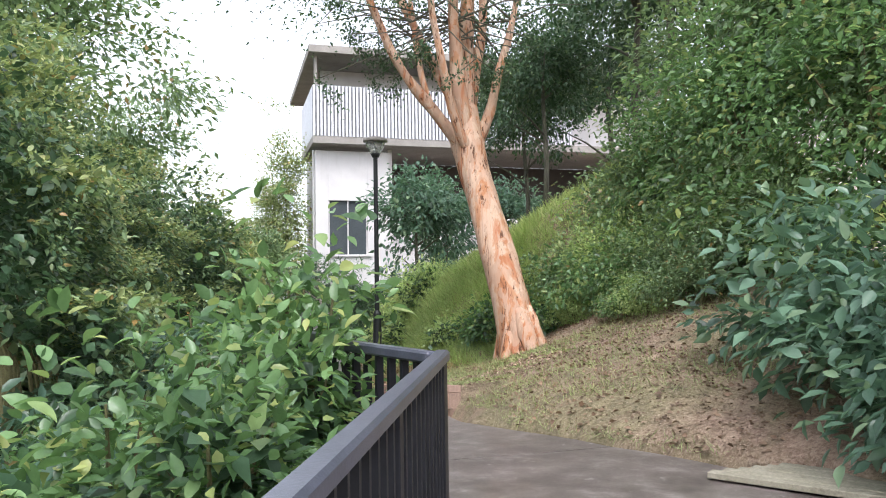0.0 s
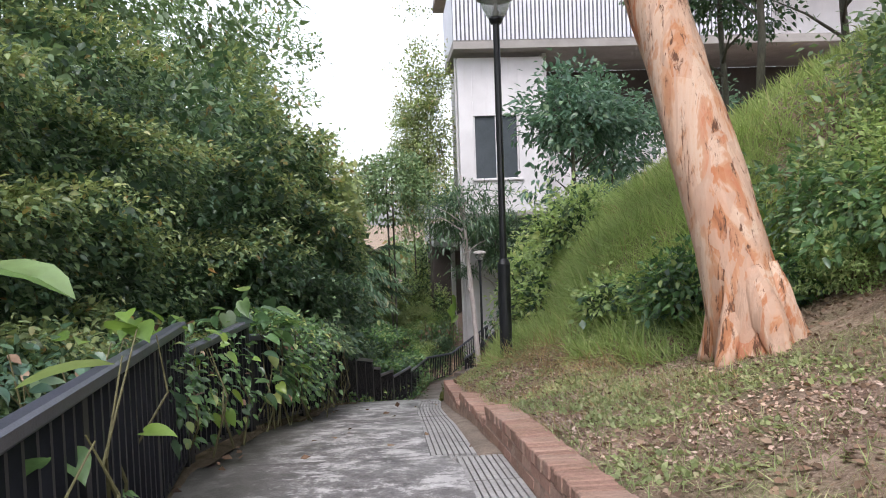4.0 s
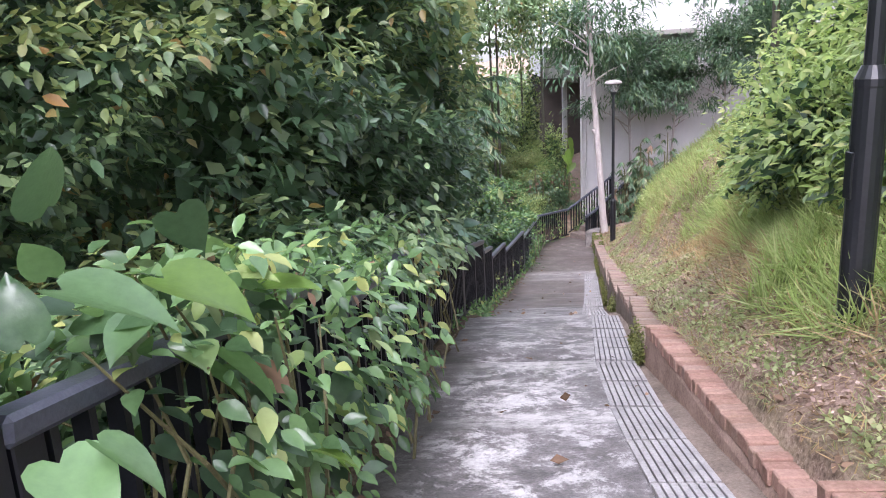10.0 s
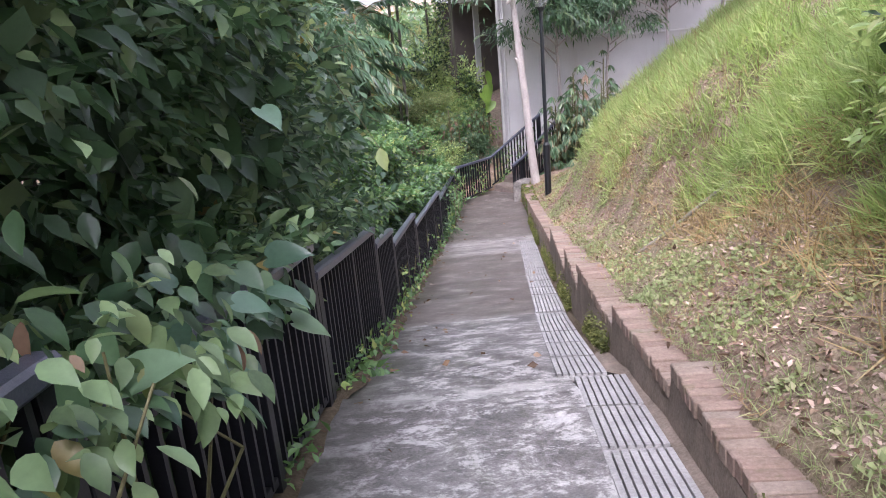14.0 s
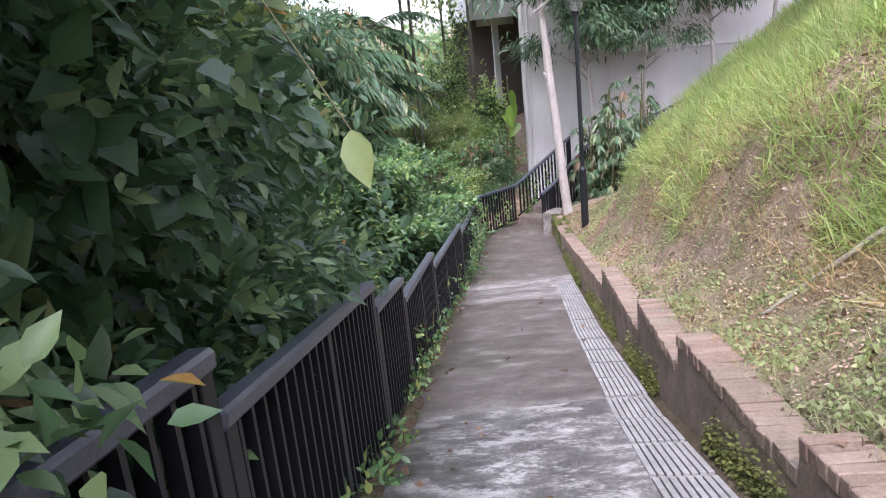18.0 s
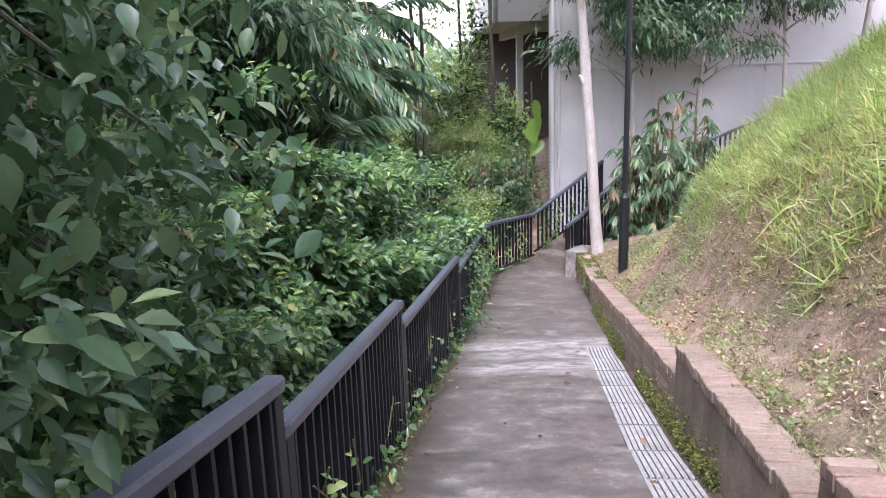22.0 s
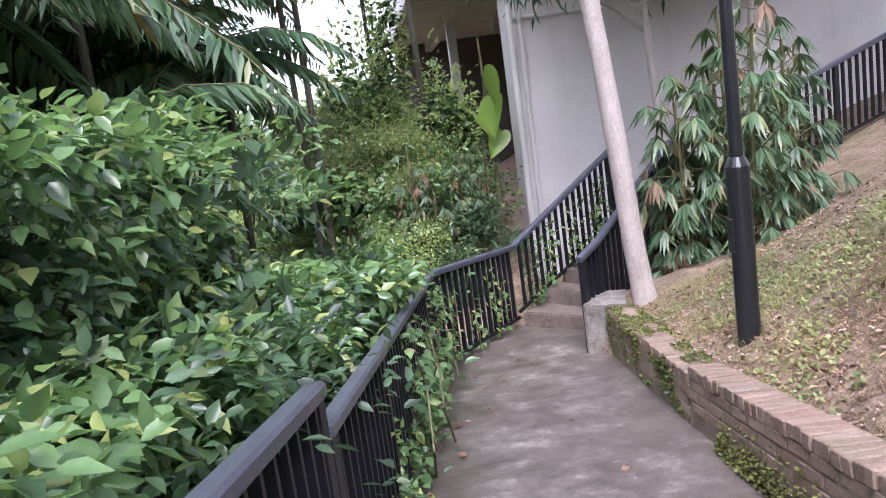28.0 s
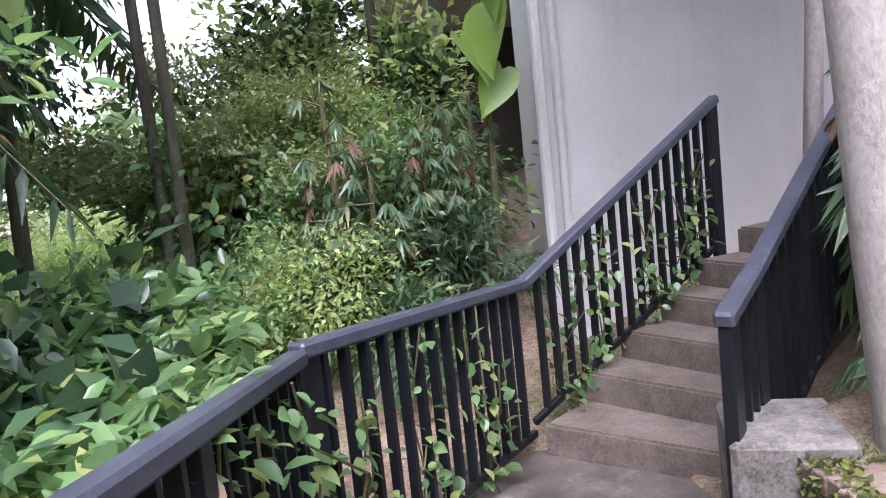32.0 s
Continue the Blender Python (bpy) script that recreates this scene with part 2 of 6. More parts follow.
def brick_mat(name="dirty_brown_brick", tint=(1, 1, 1)):
    m, t, b = node_mat(name, 0.9, 0, 0.2)
    p = world_pos(t)
    o = t.nodes.new("ShaderNodeObjectInfo").outputs["Random"]
    c = ramp(t, o, [(0.0, (0.2, 0.13, 0.105)), (0.4, (0.3, 0.2, 0.165)), (0.75, (0.36, 0.27, 0.225)), (1.0, (0.25, 0.21, 0.18))])
    c = mix(t, ramp(t, noise_tex(t, 2.2, 6, 0.7, p, 0.4), [(0.42, (0, 0, 0)), (0.62, (0.8, 0.8, 0.8))]), c, (0.2, 0.155, 0.115))
    f = noise_tex(t, 45, 5, 0.75, p)
    c = mix(t, 0.35, c, ramp(t, f, [(0.3, (0.08, 0.055, 0.04)), (0.7, (0.42, 0.33, 0.27))]))
    c = mix(t, ramp(t, noise_tex(t, 5, 5, 0.7, p, 0.5), [(0.6, (0, 0, 0)), (0.72, (0.6, 0.6, 0.6))]), c, (0.1, 0.105, 0.035))
    c = mix(t, 1.0, c, tint, "MULTIPLY")
    t.links.new(c, b.inputs["Base Color"])
    bump(t, b, f, 0.7, 0.012)
    return m


def concrete_brown():
    m, t, b = node_mat("damp_brown_concrete", 0.5)
    p = world_pos(t)
    big = noise_tex(t, 0.7, 5, 0.6, p, 0.2)
    mid = noise_tex(t, 3.5, 9, 0.72, p, 0.1)
    grit = noise_tex(t, 80, 5, 0.75, p)
    c = ramp(t, mid, [(0.38, (0.04, 0.032, 0.029)), (0.48, (0.095, 0.078, 0.07)), (0.56, (0.15, 0.128, 0.117)), (0.64, (0.3, 0.27, 0.25)), (0.74, (0.45, 0.42, 0.4))])
    c = mix(t, ramp(t, big, [(0.4, (0, 0, 0)), (0.65, (0.55, 0.55, 0.55))]), c, (0.095, 0.07, 0.06))
    smear = noise_tex(t, 3.2, 10, 0.8, world_pos(t, (1.0, 1.0, 1.0)), 0.3)
    c = mix(t, ramp(t, smear, [(0.55, (0, 0, 0)), (0.68, (0.5, 0.5, 0.5))]), c, (0.34, 0.31, 0.295))
    c = mix(t, ramp(t, smear, [(0.34, (0.5, 0.5, 0.5)), (0.46, (0, 0, 0))]), c, (0.06, 0.048, 0.043))
    c = mix(t, worn_rows(t, (27.2, 27.75, 28.3, 21.2), 0.42), c, (0.46, 0.43, 0.42))
    spots = noise_tex(t, 11, 4, 0.6, p)
    c = mix(t, ramp(t, spots, [(0.66, (0, 0, 0)), (0.72, (0.6, 0.6, 0.6))]), c, (0.4, 0.37, 0.35))
    c = mix(t, 0.18, c, ramp(t, grit, [(0.32, (0.03, 0.026, 0.024)), (0.68, (0.36, 0.32, 0.3))]))
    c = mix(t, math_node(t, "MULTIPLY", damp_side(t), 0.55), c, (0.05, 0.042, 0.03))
    t.links.new(c, b.inputs["Base Color"])
    t.links.new(ramp(t, big, [(0.3, (0.26, 0.26, 0.26)), (0.7, (0.55, 0.55, 0.55))]), b.inputs["Roughness"])
    bump(t, b, grit, 0.2, 0.006)
    return m


M_CONC = concrete_mat()
M_CONC_B = concrete_brown()
M_GROUND = ground_mat()
M_BARK_O = bark_orange()
M_WALL = painted_wall()
M_BLACK = plain("chipped_black_paint", (0.006, 0.0065, 0.009), (0.014, 0.0145, 0.02), 6, 0.45, 0.12, 0.004, fine=90, spec=0.35)
# handrail paler and bluer than the balusters: sky reflection put into its colour
M_RAIL = plain("sky_tinted_handrail_paint", (0.04, 0.042, 0.06), (0.095, 0.1, 0.135), 7, 0.3, 0.15, 0.004, fine=80)
M_POST = plain("black_lamp_paint", (0.012, 0.013, 0.015), (0.022, 0.023, 0.027), 5, 0.3, 0.05, 0.003)
M_BRICK = brick_mat()
M_BRICK_R = brick_mat("pinkish_red_brick", (1.2, 1.02, 0.98))
M_MORTAR_R = plain("pinkish_cement", (0.16, 0.105, 0.08), (0.44, 0.31, 0.25), 5, 0.9, 0.6, 0.015, spec=0.2)
M_MORTAR = plain("dirty_brown_cement", (0.1, 0.08, 0.062), (0.3, 0.24, 0.195), 4, 0.9, 0.6, 0.015, spec=0.2)
M_STRIP = plain("gutter_dirt", (0.06, 0.048, 0.03), (0.2, 0.155, 0.11), 7, 0.9, 0.9, 0.03, spec=0.1)
M_GRATE = plain("grey_concrete_grate", (0.2, 0.19, 0.185), (0.4, 0.385, 0.375), 5, 0.75, 0.4, 0.006)
M_DARK = plain("wet_dark_channel", (0.015, 0.013, 0.011), (0.04, 0.034, 0.028), 5, 0.6)
M_CEMENT = plain("stained_grey_cement", (0.06, 0.052, 0.045), (0.34, 0.31, 0.29), 7, 0.88, 0.5, 0.012, spec=0.2)
M_STAIR = plain("stained_brown_concrete", (0.045, 0.034, 0.029), (0.24, 0.19, 0.165), 4.2, 0.75, 0.4, 0.01)
M_BARK = plain("grey_green_bark", (0.06, 0.055, 0.042), (0.17, 0.16, 0.12), 7, 0.9, 0.8, 0.02, squash=(1, 1, 0.25))
M_BARK_PALE = plain("pale_pinkish_bark", (0.3, 0.255, 0.235), (0.52, 0.465, 0.44), 6, 0.85, 0.5, 0.012, squash=(1, 1, 0.5))
M_STEM = plain("green_brown_stem", (0.07, 0.06, 0.025), (0.15, 0.14, 0.06), 12, 0.7, 0.3)
M_SOFFIT = plain("grey_soffit_concrete", (0.22, 0.2, 0.185), (0.36, 0.335, 0.31), 1.2, 0.9, 0.25)
# dark brown wall colour takes the place of shade in the undercroft
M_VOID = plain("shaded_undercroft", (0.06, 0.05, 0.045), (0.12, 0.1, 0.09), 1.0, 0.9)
M_CLAD_BACK = plain("dark_cladding_back", (0.12, 0.12, 0.13), (0.2, 0.2, 0.22), 2, 0.6, 0.1)
M_CLAD = plain("pale_grey_ribbed_cladding", (0.5, 0.5, 0.53), (0.66, 0.66, 0.7), 2, 0.5, 0.1, metal=0.3)
M_GLASS = plain("dark_window_glass", (0.05, 0.06, 0.065), (0.09, 0.1, 0.11), 1, 0.08, 0.02)
M_TIMBER = plain("weathered_grey_timber", (0.16, 0.145, 0.1), (0.36, 0.33, 0.26), 6, 0.9, 0.6, 0.01, squash=(1, 1, 1))
M_DEAD = leaf_mat("dry_leaves", (0.075, 0.045, 0.026), (0.19, 0.125, 0.075), (0.3, 0.22, 0.14), 0.8, 0.12)
M_SCRAP = leaf_mat("pale_leaf_scraps", (0.14, 0.085, 0.06), (0.42, 0.31, 0.23), (0.55, 0.44, 0.33), 0.85, 0.1)
M_PINK = leaf_mat("pale_pink_blossom", (0.55, 0.4, 0.42), (0.7, 0.58, 0.58), None, 0.7, 0.3)
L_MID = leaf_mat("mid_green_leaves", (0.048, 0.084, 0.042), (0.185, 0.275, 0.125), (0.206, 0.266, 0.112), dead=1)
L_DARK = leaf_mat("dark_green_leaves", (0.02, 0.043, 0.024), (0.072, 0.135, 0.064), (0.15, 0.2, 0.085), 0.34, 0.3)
L_BLUE = leaf_mat("blue_green_leaves", (0.03, 0.066, 0.044), (0.105, 0.19, 0.12), (0.17, 0.25, 0.13), 0.3)
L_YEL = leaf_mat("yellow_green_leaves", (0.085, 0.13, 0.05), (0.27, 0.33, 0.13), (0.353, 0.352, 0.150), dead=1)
L_VINE = leaf_mat("glossy_vine_leaves", (0.04, 0.09, 0.042), (0.15, 0.26, 0.1), (0.36, 0.4, 0.13), 0.24, 0.38)
L_LIME = leaf_mat("big_lime_leaves", (0.07, 0.15, 0.03), (0.17, 0.27, 0.05), (0.26, 0.33, 0.06), 0.28, 0.4)
# brighter leaf copy: at the ravine's end it carries open-sky light as colour
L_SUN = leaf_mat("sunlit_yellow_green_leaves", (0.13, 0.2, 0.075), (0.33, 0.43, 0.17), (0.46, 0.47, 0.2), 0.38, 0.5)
L_MOSS = leaf_mat("green_moss", (0.045, 0.055, 0.014), (0.13, 0.145, 0.035), (0.2, 0.21, 0.06), 0.9, 0.2)
L_PALM = leaf_mat("palm_fronds", (0.026, 0.057, 0.030), (0.085, 0.157, 0.074), (0.263, 0.277, 0.127), 0.4, 0.3, dead=1)
L_GRASS = leaf_mat("fresh_grass", (0.11, 0.17, 0.055), (0.33, 0.42, 0.15), (0.52, 0.52, 0.25), 0.55, 0.5)
L_TURF = leaf_mat("worn_turf", (0.1, 0.13, 0.055), (0.29, 0.34, 0.15), (0.42, 0.38, 0.22), 0.65, 0.4)
L_STRAW = leaf_mat("dry_grass", (0.17, 0.11, 0.05), (0.36, 0.27, 0.13), (0.203, 0.233, 0.110), 0.8, 0.25)

# ---- mesh helpers ----
def obj_from(name, verts, faces, mat, parent=None, label="", smooth=False):
    me = bpy.data.meshes.new(name)
    me.from_pydata([tuple(v) for v in verts], [], faces)
    me.materials.append(mat)
    if smooth:
        me.polygons.foreach_set("use_smooth", [True] * len(me.polygons))
    ob = new(name, me)
    if parent is not None:
        ob.parent = parent
    if label:
        tagged(ob, label)
    return ob


def part(name, bm, material, parent=None, label="", smooth=False):
    me = bpy.data.meshes.new(name)
    bm.to_mesh(me)
    bm.free()
    me.materials.append(material)
    if smooth:
        me.polygons.foreach_set("use_smooth", [True] * len(me.polygons))
    ob = new(name, me)
    if parent is not None:
        ob.parent = parent
    if label:
        tagged(ob, label)
    return ob


def thing(name, label, category, group="", at=(0, 0, 0), kind=""):
    ob = new(name)
    ob.location = at
    ob.empty_display_size = 0.2
    return tagged(ob, label, category, group, kind)


def add_box(bm, size, m=None, bevel=0.0):
    """A box of that size with its middle at the origin of m."""
    r = bmesh.ops.create_cube(bm, size=1)
    vs = r["verts"]
    bmesh.ops.scale(bm, vec=size, verts=vs)
    if bevel:
        es = list({e for v in vs for e in v.link_edges})
        b = bmesh.ops.bevel(bm, geom=es, offset=bevel, segments=1, affect="EDGES", profile=0.5)
        vs = list({v for f in b["faces"] for v in f.verts} | {v for v in vs if v.is_valid})
    if m is not None:
        bmesh.ops.transform(bm, matrix=m, verts=vs)


def box(size, m=None, bevel=0.006):
    bm = bmesh.new()
    add_box(bm, size, m, bevel)
    return bm


def bar_pose(a, b):
    """Pose whose x axis runs from a to b, middle between them, z as upright as can be."""
    a, b = Vector(a), Vector(b)
    x = (b - a).normalized()
    y = Vector((0, 0, 1)).cross(x)
    y = y.normalized() if y.length > 1e-4 else Vector((0, 1, 0))
    z = x.cross(y)
    m = Matrix((x, y, z)).transposed().to_4x4()
    m.translation = (a + b) / 2
    return m


def bar(a, b, w, h, bevel=0.006):
    a, b = Vector(a), Vector(b)
    return box(((b - a).length, w, h), bar_pose(a, b), bevel)


def tube(points, radii, sides=10, cap=True, wob=0.0, seed=0):
    """A round limb along points."""
    rnd = random.Random(seed)
    bm = bmesh.new()
    rings = []
    n = len(points)
    pts = [Vector(p) for p in points]
    for k in range(n):
        d = (pts[min(k + 1, n - 1)] - pts[max(k - 1, 0)]).normalized()
        u = d.cross(Vector((0.31, 0.95, 0.05))).normalized()
        v = d.cross(u)
        ring = []
        for s in range(sides):
            a = 2 * math.pi * s / sides
            r = radii[k] * (1 + rnd.uniform(-wob, wob))
            ring.append(bm.verts.new(pts[k] + (u * math.cos(a) + v * math.sin(a)) * r))
        rings.append(ring)
    for k in range(n - 1):
        for s in range(sides):
            bm.faces.new((rings[k][s], rings[k][(s + 1) % sides], rings[k + 1][(s + 1) % sides], rings[k + 1][s]))
    if cap:
        bm.faces.new(rings[0][::-1])
        bm.faces.new(rings[-1])
    bmesh.ops.recalc_face_normals(bm, faces=bm.faces)
    return bm


def lathe(profile, sides=20, at=(0, 0, 0)):
    bm = bmesh.new()
    rings = [[bm.verts.new((at[0] + r * math.cos(2 * math.pi * s / sides), at[1] + r * math.sin(2 * math.pi * s / sides), at[2] + z)) for s in range(sides)] for r, z in profile]
    for a, b in zip(rings, rings[1:]):
        for s in range(sides):
            bm.faces.new((a[s], a[(s + 1) % sides], b[(s + 1) % sides], b[s]))
    bm.faces.new(rings[0][::-1])
    bm.faces.new(rings[-1])
    bmesh.ops.recalc_face_normals(bm, faces=bm.faces)
    return bm


def along(knots, y):
    return float(np.interp(y, [k[0] for k in knots], [k[1] for k in knots]))


# ---- the plan: height of the walk, line of the railing, line of the low wall ----
GROUND_Z = [(-8, 0.1), (0, 0.25), (3.5, 0.4), (5.1, 0.38), (7.3, 0.3), (9.4, 0.1), (11.27, -0.19), (13.3, -0.6), (15.4, -0.98), (18.3, -1.66), (21, -2.5), (24.5, -3.38), (27.7, -3.98), (30, -4.3), (33.4, -4.72), (34.5, -4.78)]
RAIL_X = [(3.6, 1.0), (4.6, 0.62), (8, 0.08), (9.65, -0.04), (11.2, 0.04), (13, 0.2), (17, 0.43), (20, 0.67), (23.5, 0.95), (26, 1.22), (28.7, 1.62), (33.5, 2.3)]
WALL_X = [(7, 2.08), (9.4, 2.06), (9.6, 2.0), (12.4, 1.96), (15.2, 1.95), (17.4, 2.23), (18.85, 2.35), (20.67, 2.53), (22.3, 2.75), (25.0, 3.1), (30.1, 3.64), (33.2, 3.95)]
WALLS = [(7.45, 10.25, 0.52, 0.22), (10.25, 12.4, 0.1, -0.18), (12.4, 15.2, -0.33, -0.64), (15.2, 17.4, -0.82, -1.15), (17.4, 18.85, -1.26, -1.47), (18.85, 20.67, -1.61, -1.84), (20.67, 22.3, -2.05, -2.23), (22.3, 25.0, -2.5, -2.83), (25.0, 27.8, -3.06, -3.52), (27.8, 30.8, -3.54, -4.02), (30.84, 33.3, -4.08, -4.26)]


DRAIN_X = [(7.4, 1.76), (9.44, 1.7), (9.5, 1.54), (11.5, 1.52), (14.0, 1.53), (15.3, 1.6), (15.36, 1.62), (18.27, 1.96), (18.33, 1.87), (20, 2.07), (22.6, 2.4), (25.2, 2.72), (28.2, 3.08)]


def dx(y):
    return along(DRAIN_X, y)


def gz(y):
    return along(GROUND_Z, y)


def rx(y):
    return along(RAIL_X, y)


def wx(y):
    return along(WALL_X, y)


def wall_top(y):
    """Height of the low wall's top beside y."""
    for y0, y1, za, zb in WALLS:
        if y0 <= y <= y1:
            return za + (zb - za) * (y - y0) / (y1 - y0)
    return -99.0


BANK = [(0, 0.3), (0.3, 0.45), (0.7, 0.72), (1.15, 1.0), (1.45, 1.6), (1.85, 2.15), (2.6, 2.75), (4, 3.7), (6, 4.8), (12, 6), (40, 8)]
LAWN = [(0, 0.06), (0.6, 0.3), (1.9, 0.66), (3.0, 1.1), (4.5, 2.2), (7, 4.0), (14, 6.5), (40, 8)]
STEEP = [(0, 0.3), (0.25, 0.48), (0.6, 0.85), (0.8, 1.3), (1.05, 1.9), (1.4, 2.35), (2.4, 3.15), (4, 4.2), (6, 5.0), (12, 6), (40, 8)]
LOWB = [(0, 0.3), (0.6, 0.55), (1.6, 1.2), (3, 1.8), (5, 2.3), (12, 3.2), (40, 4)]


def smooth(a, b, v):
    t = min(1.0, max(0.0, (v - a) / (b - a)))
    return t * t * (3 - 2 * t)


def terrain(x, y):
    """Height of the soil."""
    yy = min(max(y, -8), 34.5)
    g, r, w = gz(yy), rx(yy), wx(yy)
    if y < 7:
        w = along([(-8, 3.6), (2.5, 3.4), (4.1, 2.9), (6.4, 1.95), (7, 2.05)], y)
    if y < 3.6:
        r = along([(-8, -3.0), (0, -0.33), (1.1, 0.0), (3.6, 1.0)], y)
    if r - 0.08 <= x <= w + 0.12:
        z = g - 0.22
    elif x > w:
        u = x - w - 0.12
        k = smooth(10.5, 13.5, y)
        h = along(LAWN, u) * (1 - k) + along(BANK, u) * k
        k = smooth(20.6, 22.4, y)
        h = h * (1 - k) + along(STEEP, u) * k
        q = smooth(28.6, 32.0, y)
        h = h * (1 - q) + along(LOWB, u) * q
        if y < 27.8:
            h = max(h, wall_top(y) - g + 0.015 + 0.12 * u)
        z = g + h - 0.04 + 0.05 * noise.noise((x * 1.3, y * 1.3, 0)) * min(1, u * 2)
    else:
        s = r - 0.08 - x
        deep = along([(-8, 1.0), (8, 1.4), (16, 2.0), (26, 1.6), (32, 1.0), (35, 0.8)], y)
        z = g - 0.16 - deep * smooth(0.05, 3.0, s) + 0.12 * noise.noise((x * 0.7, y * 0.7, 3)) * min(1, s)
        z += 3.0 * smooth(9, 40, s)
    if x > w and y > 32:
        k = smooth(32, 34, y)
        u = x - w
        z = z * (1 - k) + k * (-4.15 + along([(0, -0.08), (0.3, -0.02), (0.9, 0.1), (1.5, 0.16), (2.5, 0.4), (5, 1.3), (9, 2.3), (40, 5)], u))
        if 4.1 < y and u < 2.6 and y > 33.8:
            z = min(z, -4.72 + 0.42 * max(0, u - 0.3))
        return z
    if y > 34.5:
        z = z + (y - 34.5) * 0.45 * (1 - smooth(38, 44, y)) * smooth(-0.4, 2.4, x) if x < 4.0 else z + min(y - 34.5, 2) * 0.5
    return z


# ---- ground ----
xs = [-700, -300, -120, -60, -35, -24] + list(np.arange(-16, -4, 0.8)) + list(np.arange(-4, 7, 0.17)) + list(np.arange(7, 16, 0.7)) + [20, 28, 40, 70, 150, 350, 700]
ys = [-700, -300, -100, -40, -16] + list(np.arange(-8, 2, 0.6)) + list(np.arange(2, 36, 0.2)) + list(np.arange(36, 48, 0.8)) + [54, 64, 90, 150, 350, 800]
gv = [(x, y, terrain(x, y)) for y in ys for x in xs]
nx = len(xs)
gf = [(j * nx + i, j * nx + i + 1, (j + 1) * nx + i + 1, (j + 1) * nx + i) for j in range(len(ys) - 1) for i in range(nx - 1)]
ground = obj_from("ground", gv, gf, M_GROUND, smooth=True)
tagged(ground, "brown soil bank with dry litter and patchy grass", "ground", kind="structure")

# ---- the concrete walk, slab by slab ----
pavement = thing("pavement", "worn damp grey concrete footpath sloping downhill", "footpath", kind="structure")
BREAKS = [7.4, 9.47, 12.5, 15.33, 18.3, 21.4, 24.6, 28.1, 30.7, 33.55]


def slab(y0, y1, left, right, drop, name="slab"):
    verts, faces = [], []
    ny, nxs = max(2, int((y1 - y0) / 0.3)), 7
    for j in range(ny + 1):
        y = y0 + (y1 - y0) * j / ny
        for i in range(nxs + 1):
            x = left(y) + (right(y) - left(y)) * i / nxs
            edge = 0.012 if j in (0, ny) else 0
            verts.append((x, y, gz(y) + drop * (0.5 - (y1 - y) / (y1 - y0)) - edge + 0.006 * noise.noise((x * 2, y * 2, 9))))
    top = len(verts)
    verts += [(x, y, z - 0.2) for x, y, z in verts]
    w = nxs + 1
    for j in range(ny):
        for i in range(nxs):
            a = j * w + i
            faces.append((a, a + 1, a + w + 1, a + w))
    for j in range(ny):
        for i in (0, nxs):
            a = j * w + i
            f = (a, a + w, a + w + top, a + top)
            faces.append(f if i == 0 else f[::-1])
    for i in range(nxs):
        for j in (0, ny):
            a = j * w + i
            f = (a + 1, a, a + top, a + top + 1)
            faces.append(f if j == 0 else f[::-1])
    return obj_from(name, verts, faces, M_CONC if 4.95 < y0 < 21 else M_CONC_B, pavement, smooth=False)


DRAIN_END = 28.1
for y0, y1 in zip(BREAKS, BREAKS[1:]):
    right = (lambda y: dx(y)) if y1 <= DRAIN_END + 0.01 else (lambda y: wx(y) + 0.05)
    slab(y0, y1 - 0.006, lambda y: rx(y) - 0.1, right, 0.05 if 9 < y1 < 19 else 0.015)
slab(4.9, 7.39, lambda y: rx(y) - 0.1, lambda y: along([(4.9, 2.6), (6.4, 1.98), (7.4, 2.0)], y), 0.0)
slab(1.2, 4.89, lambda y: along([(1.2, 0.03), (3.6, 1.0), (4.9, 0.55)], y) - 0.1, lambda y: along([(1.2, 3.3), (2.5, 3.3), (4.1, 2.9), (4.9, 2.6)], y), 0.0)
slab(-6, 1.19, lambda y: along([(-6, -2.3), (0, -0.43), (1.2, 0.0)], y), lambda y: 3.3, 0.0)

def foot_x(y):
    """Foot of the low wall's leaning face, close beside the drain."""
    return wx(y) - 0.02


# ---- drain with its gratings ----
drain = thing("drain_channel", "dark wet drain channel beside the path", "drain", kind="structure")
cv, cf = [], []
for k in range(208):
    y = 7.4 + (DRAIN_END - 7.4) * k / 207
    x0, x1, z = dx(y), dx(y) + 0.3, gz(y)
    bulge = 0.02 * noise.noise((0, y * 3.1, 5))
    cv += [(x0 + 0.004, y, z - 0.16), (x1, y, z - 0.16), (x1 + 0.004, y, z - 0.012), (x1 + 0.02, y, z - 0.004), (x1 + 0.04, y, z + 0.004 + 0.5 * bulge), (max(foot_x(y), x1 + 0.05) + 0.08, y, z + 0.012 + bulge)]
for k in range(207):
    a = 6 * k
    cf += [(a + j, a + j + 1, a + j + 7, a + j + 6) for j in range(5)]
obj_from("channel_bed", cv, [f for k, f in enumerate(cf) if k % 5 < 2], M_DARK, drain)
obj_from("cement_footing", cv, [f for k, f in enumerate(cf) if k % 5 >= 2 and k < 580], M_MORTAR, drain, "brown cement footing under the low wall")
obj_from("mossy_footing", cv, [f for k, f in enumerate(cf) if k % 5 >= 2 and k >= 580], M_STRIP, drain, "mossy footing under the low wall")

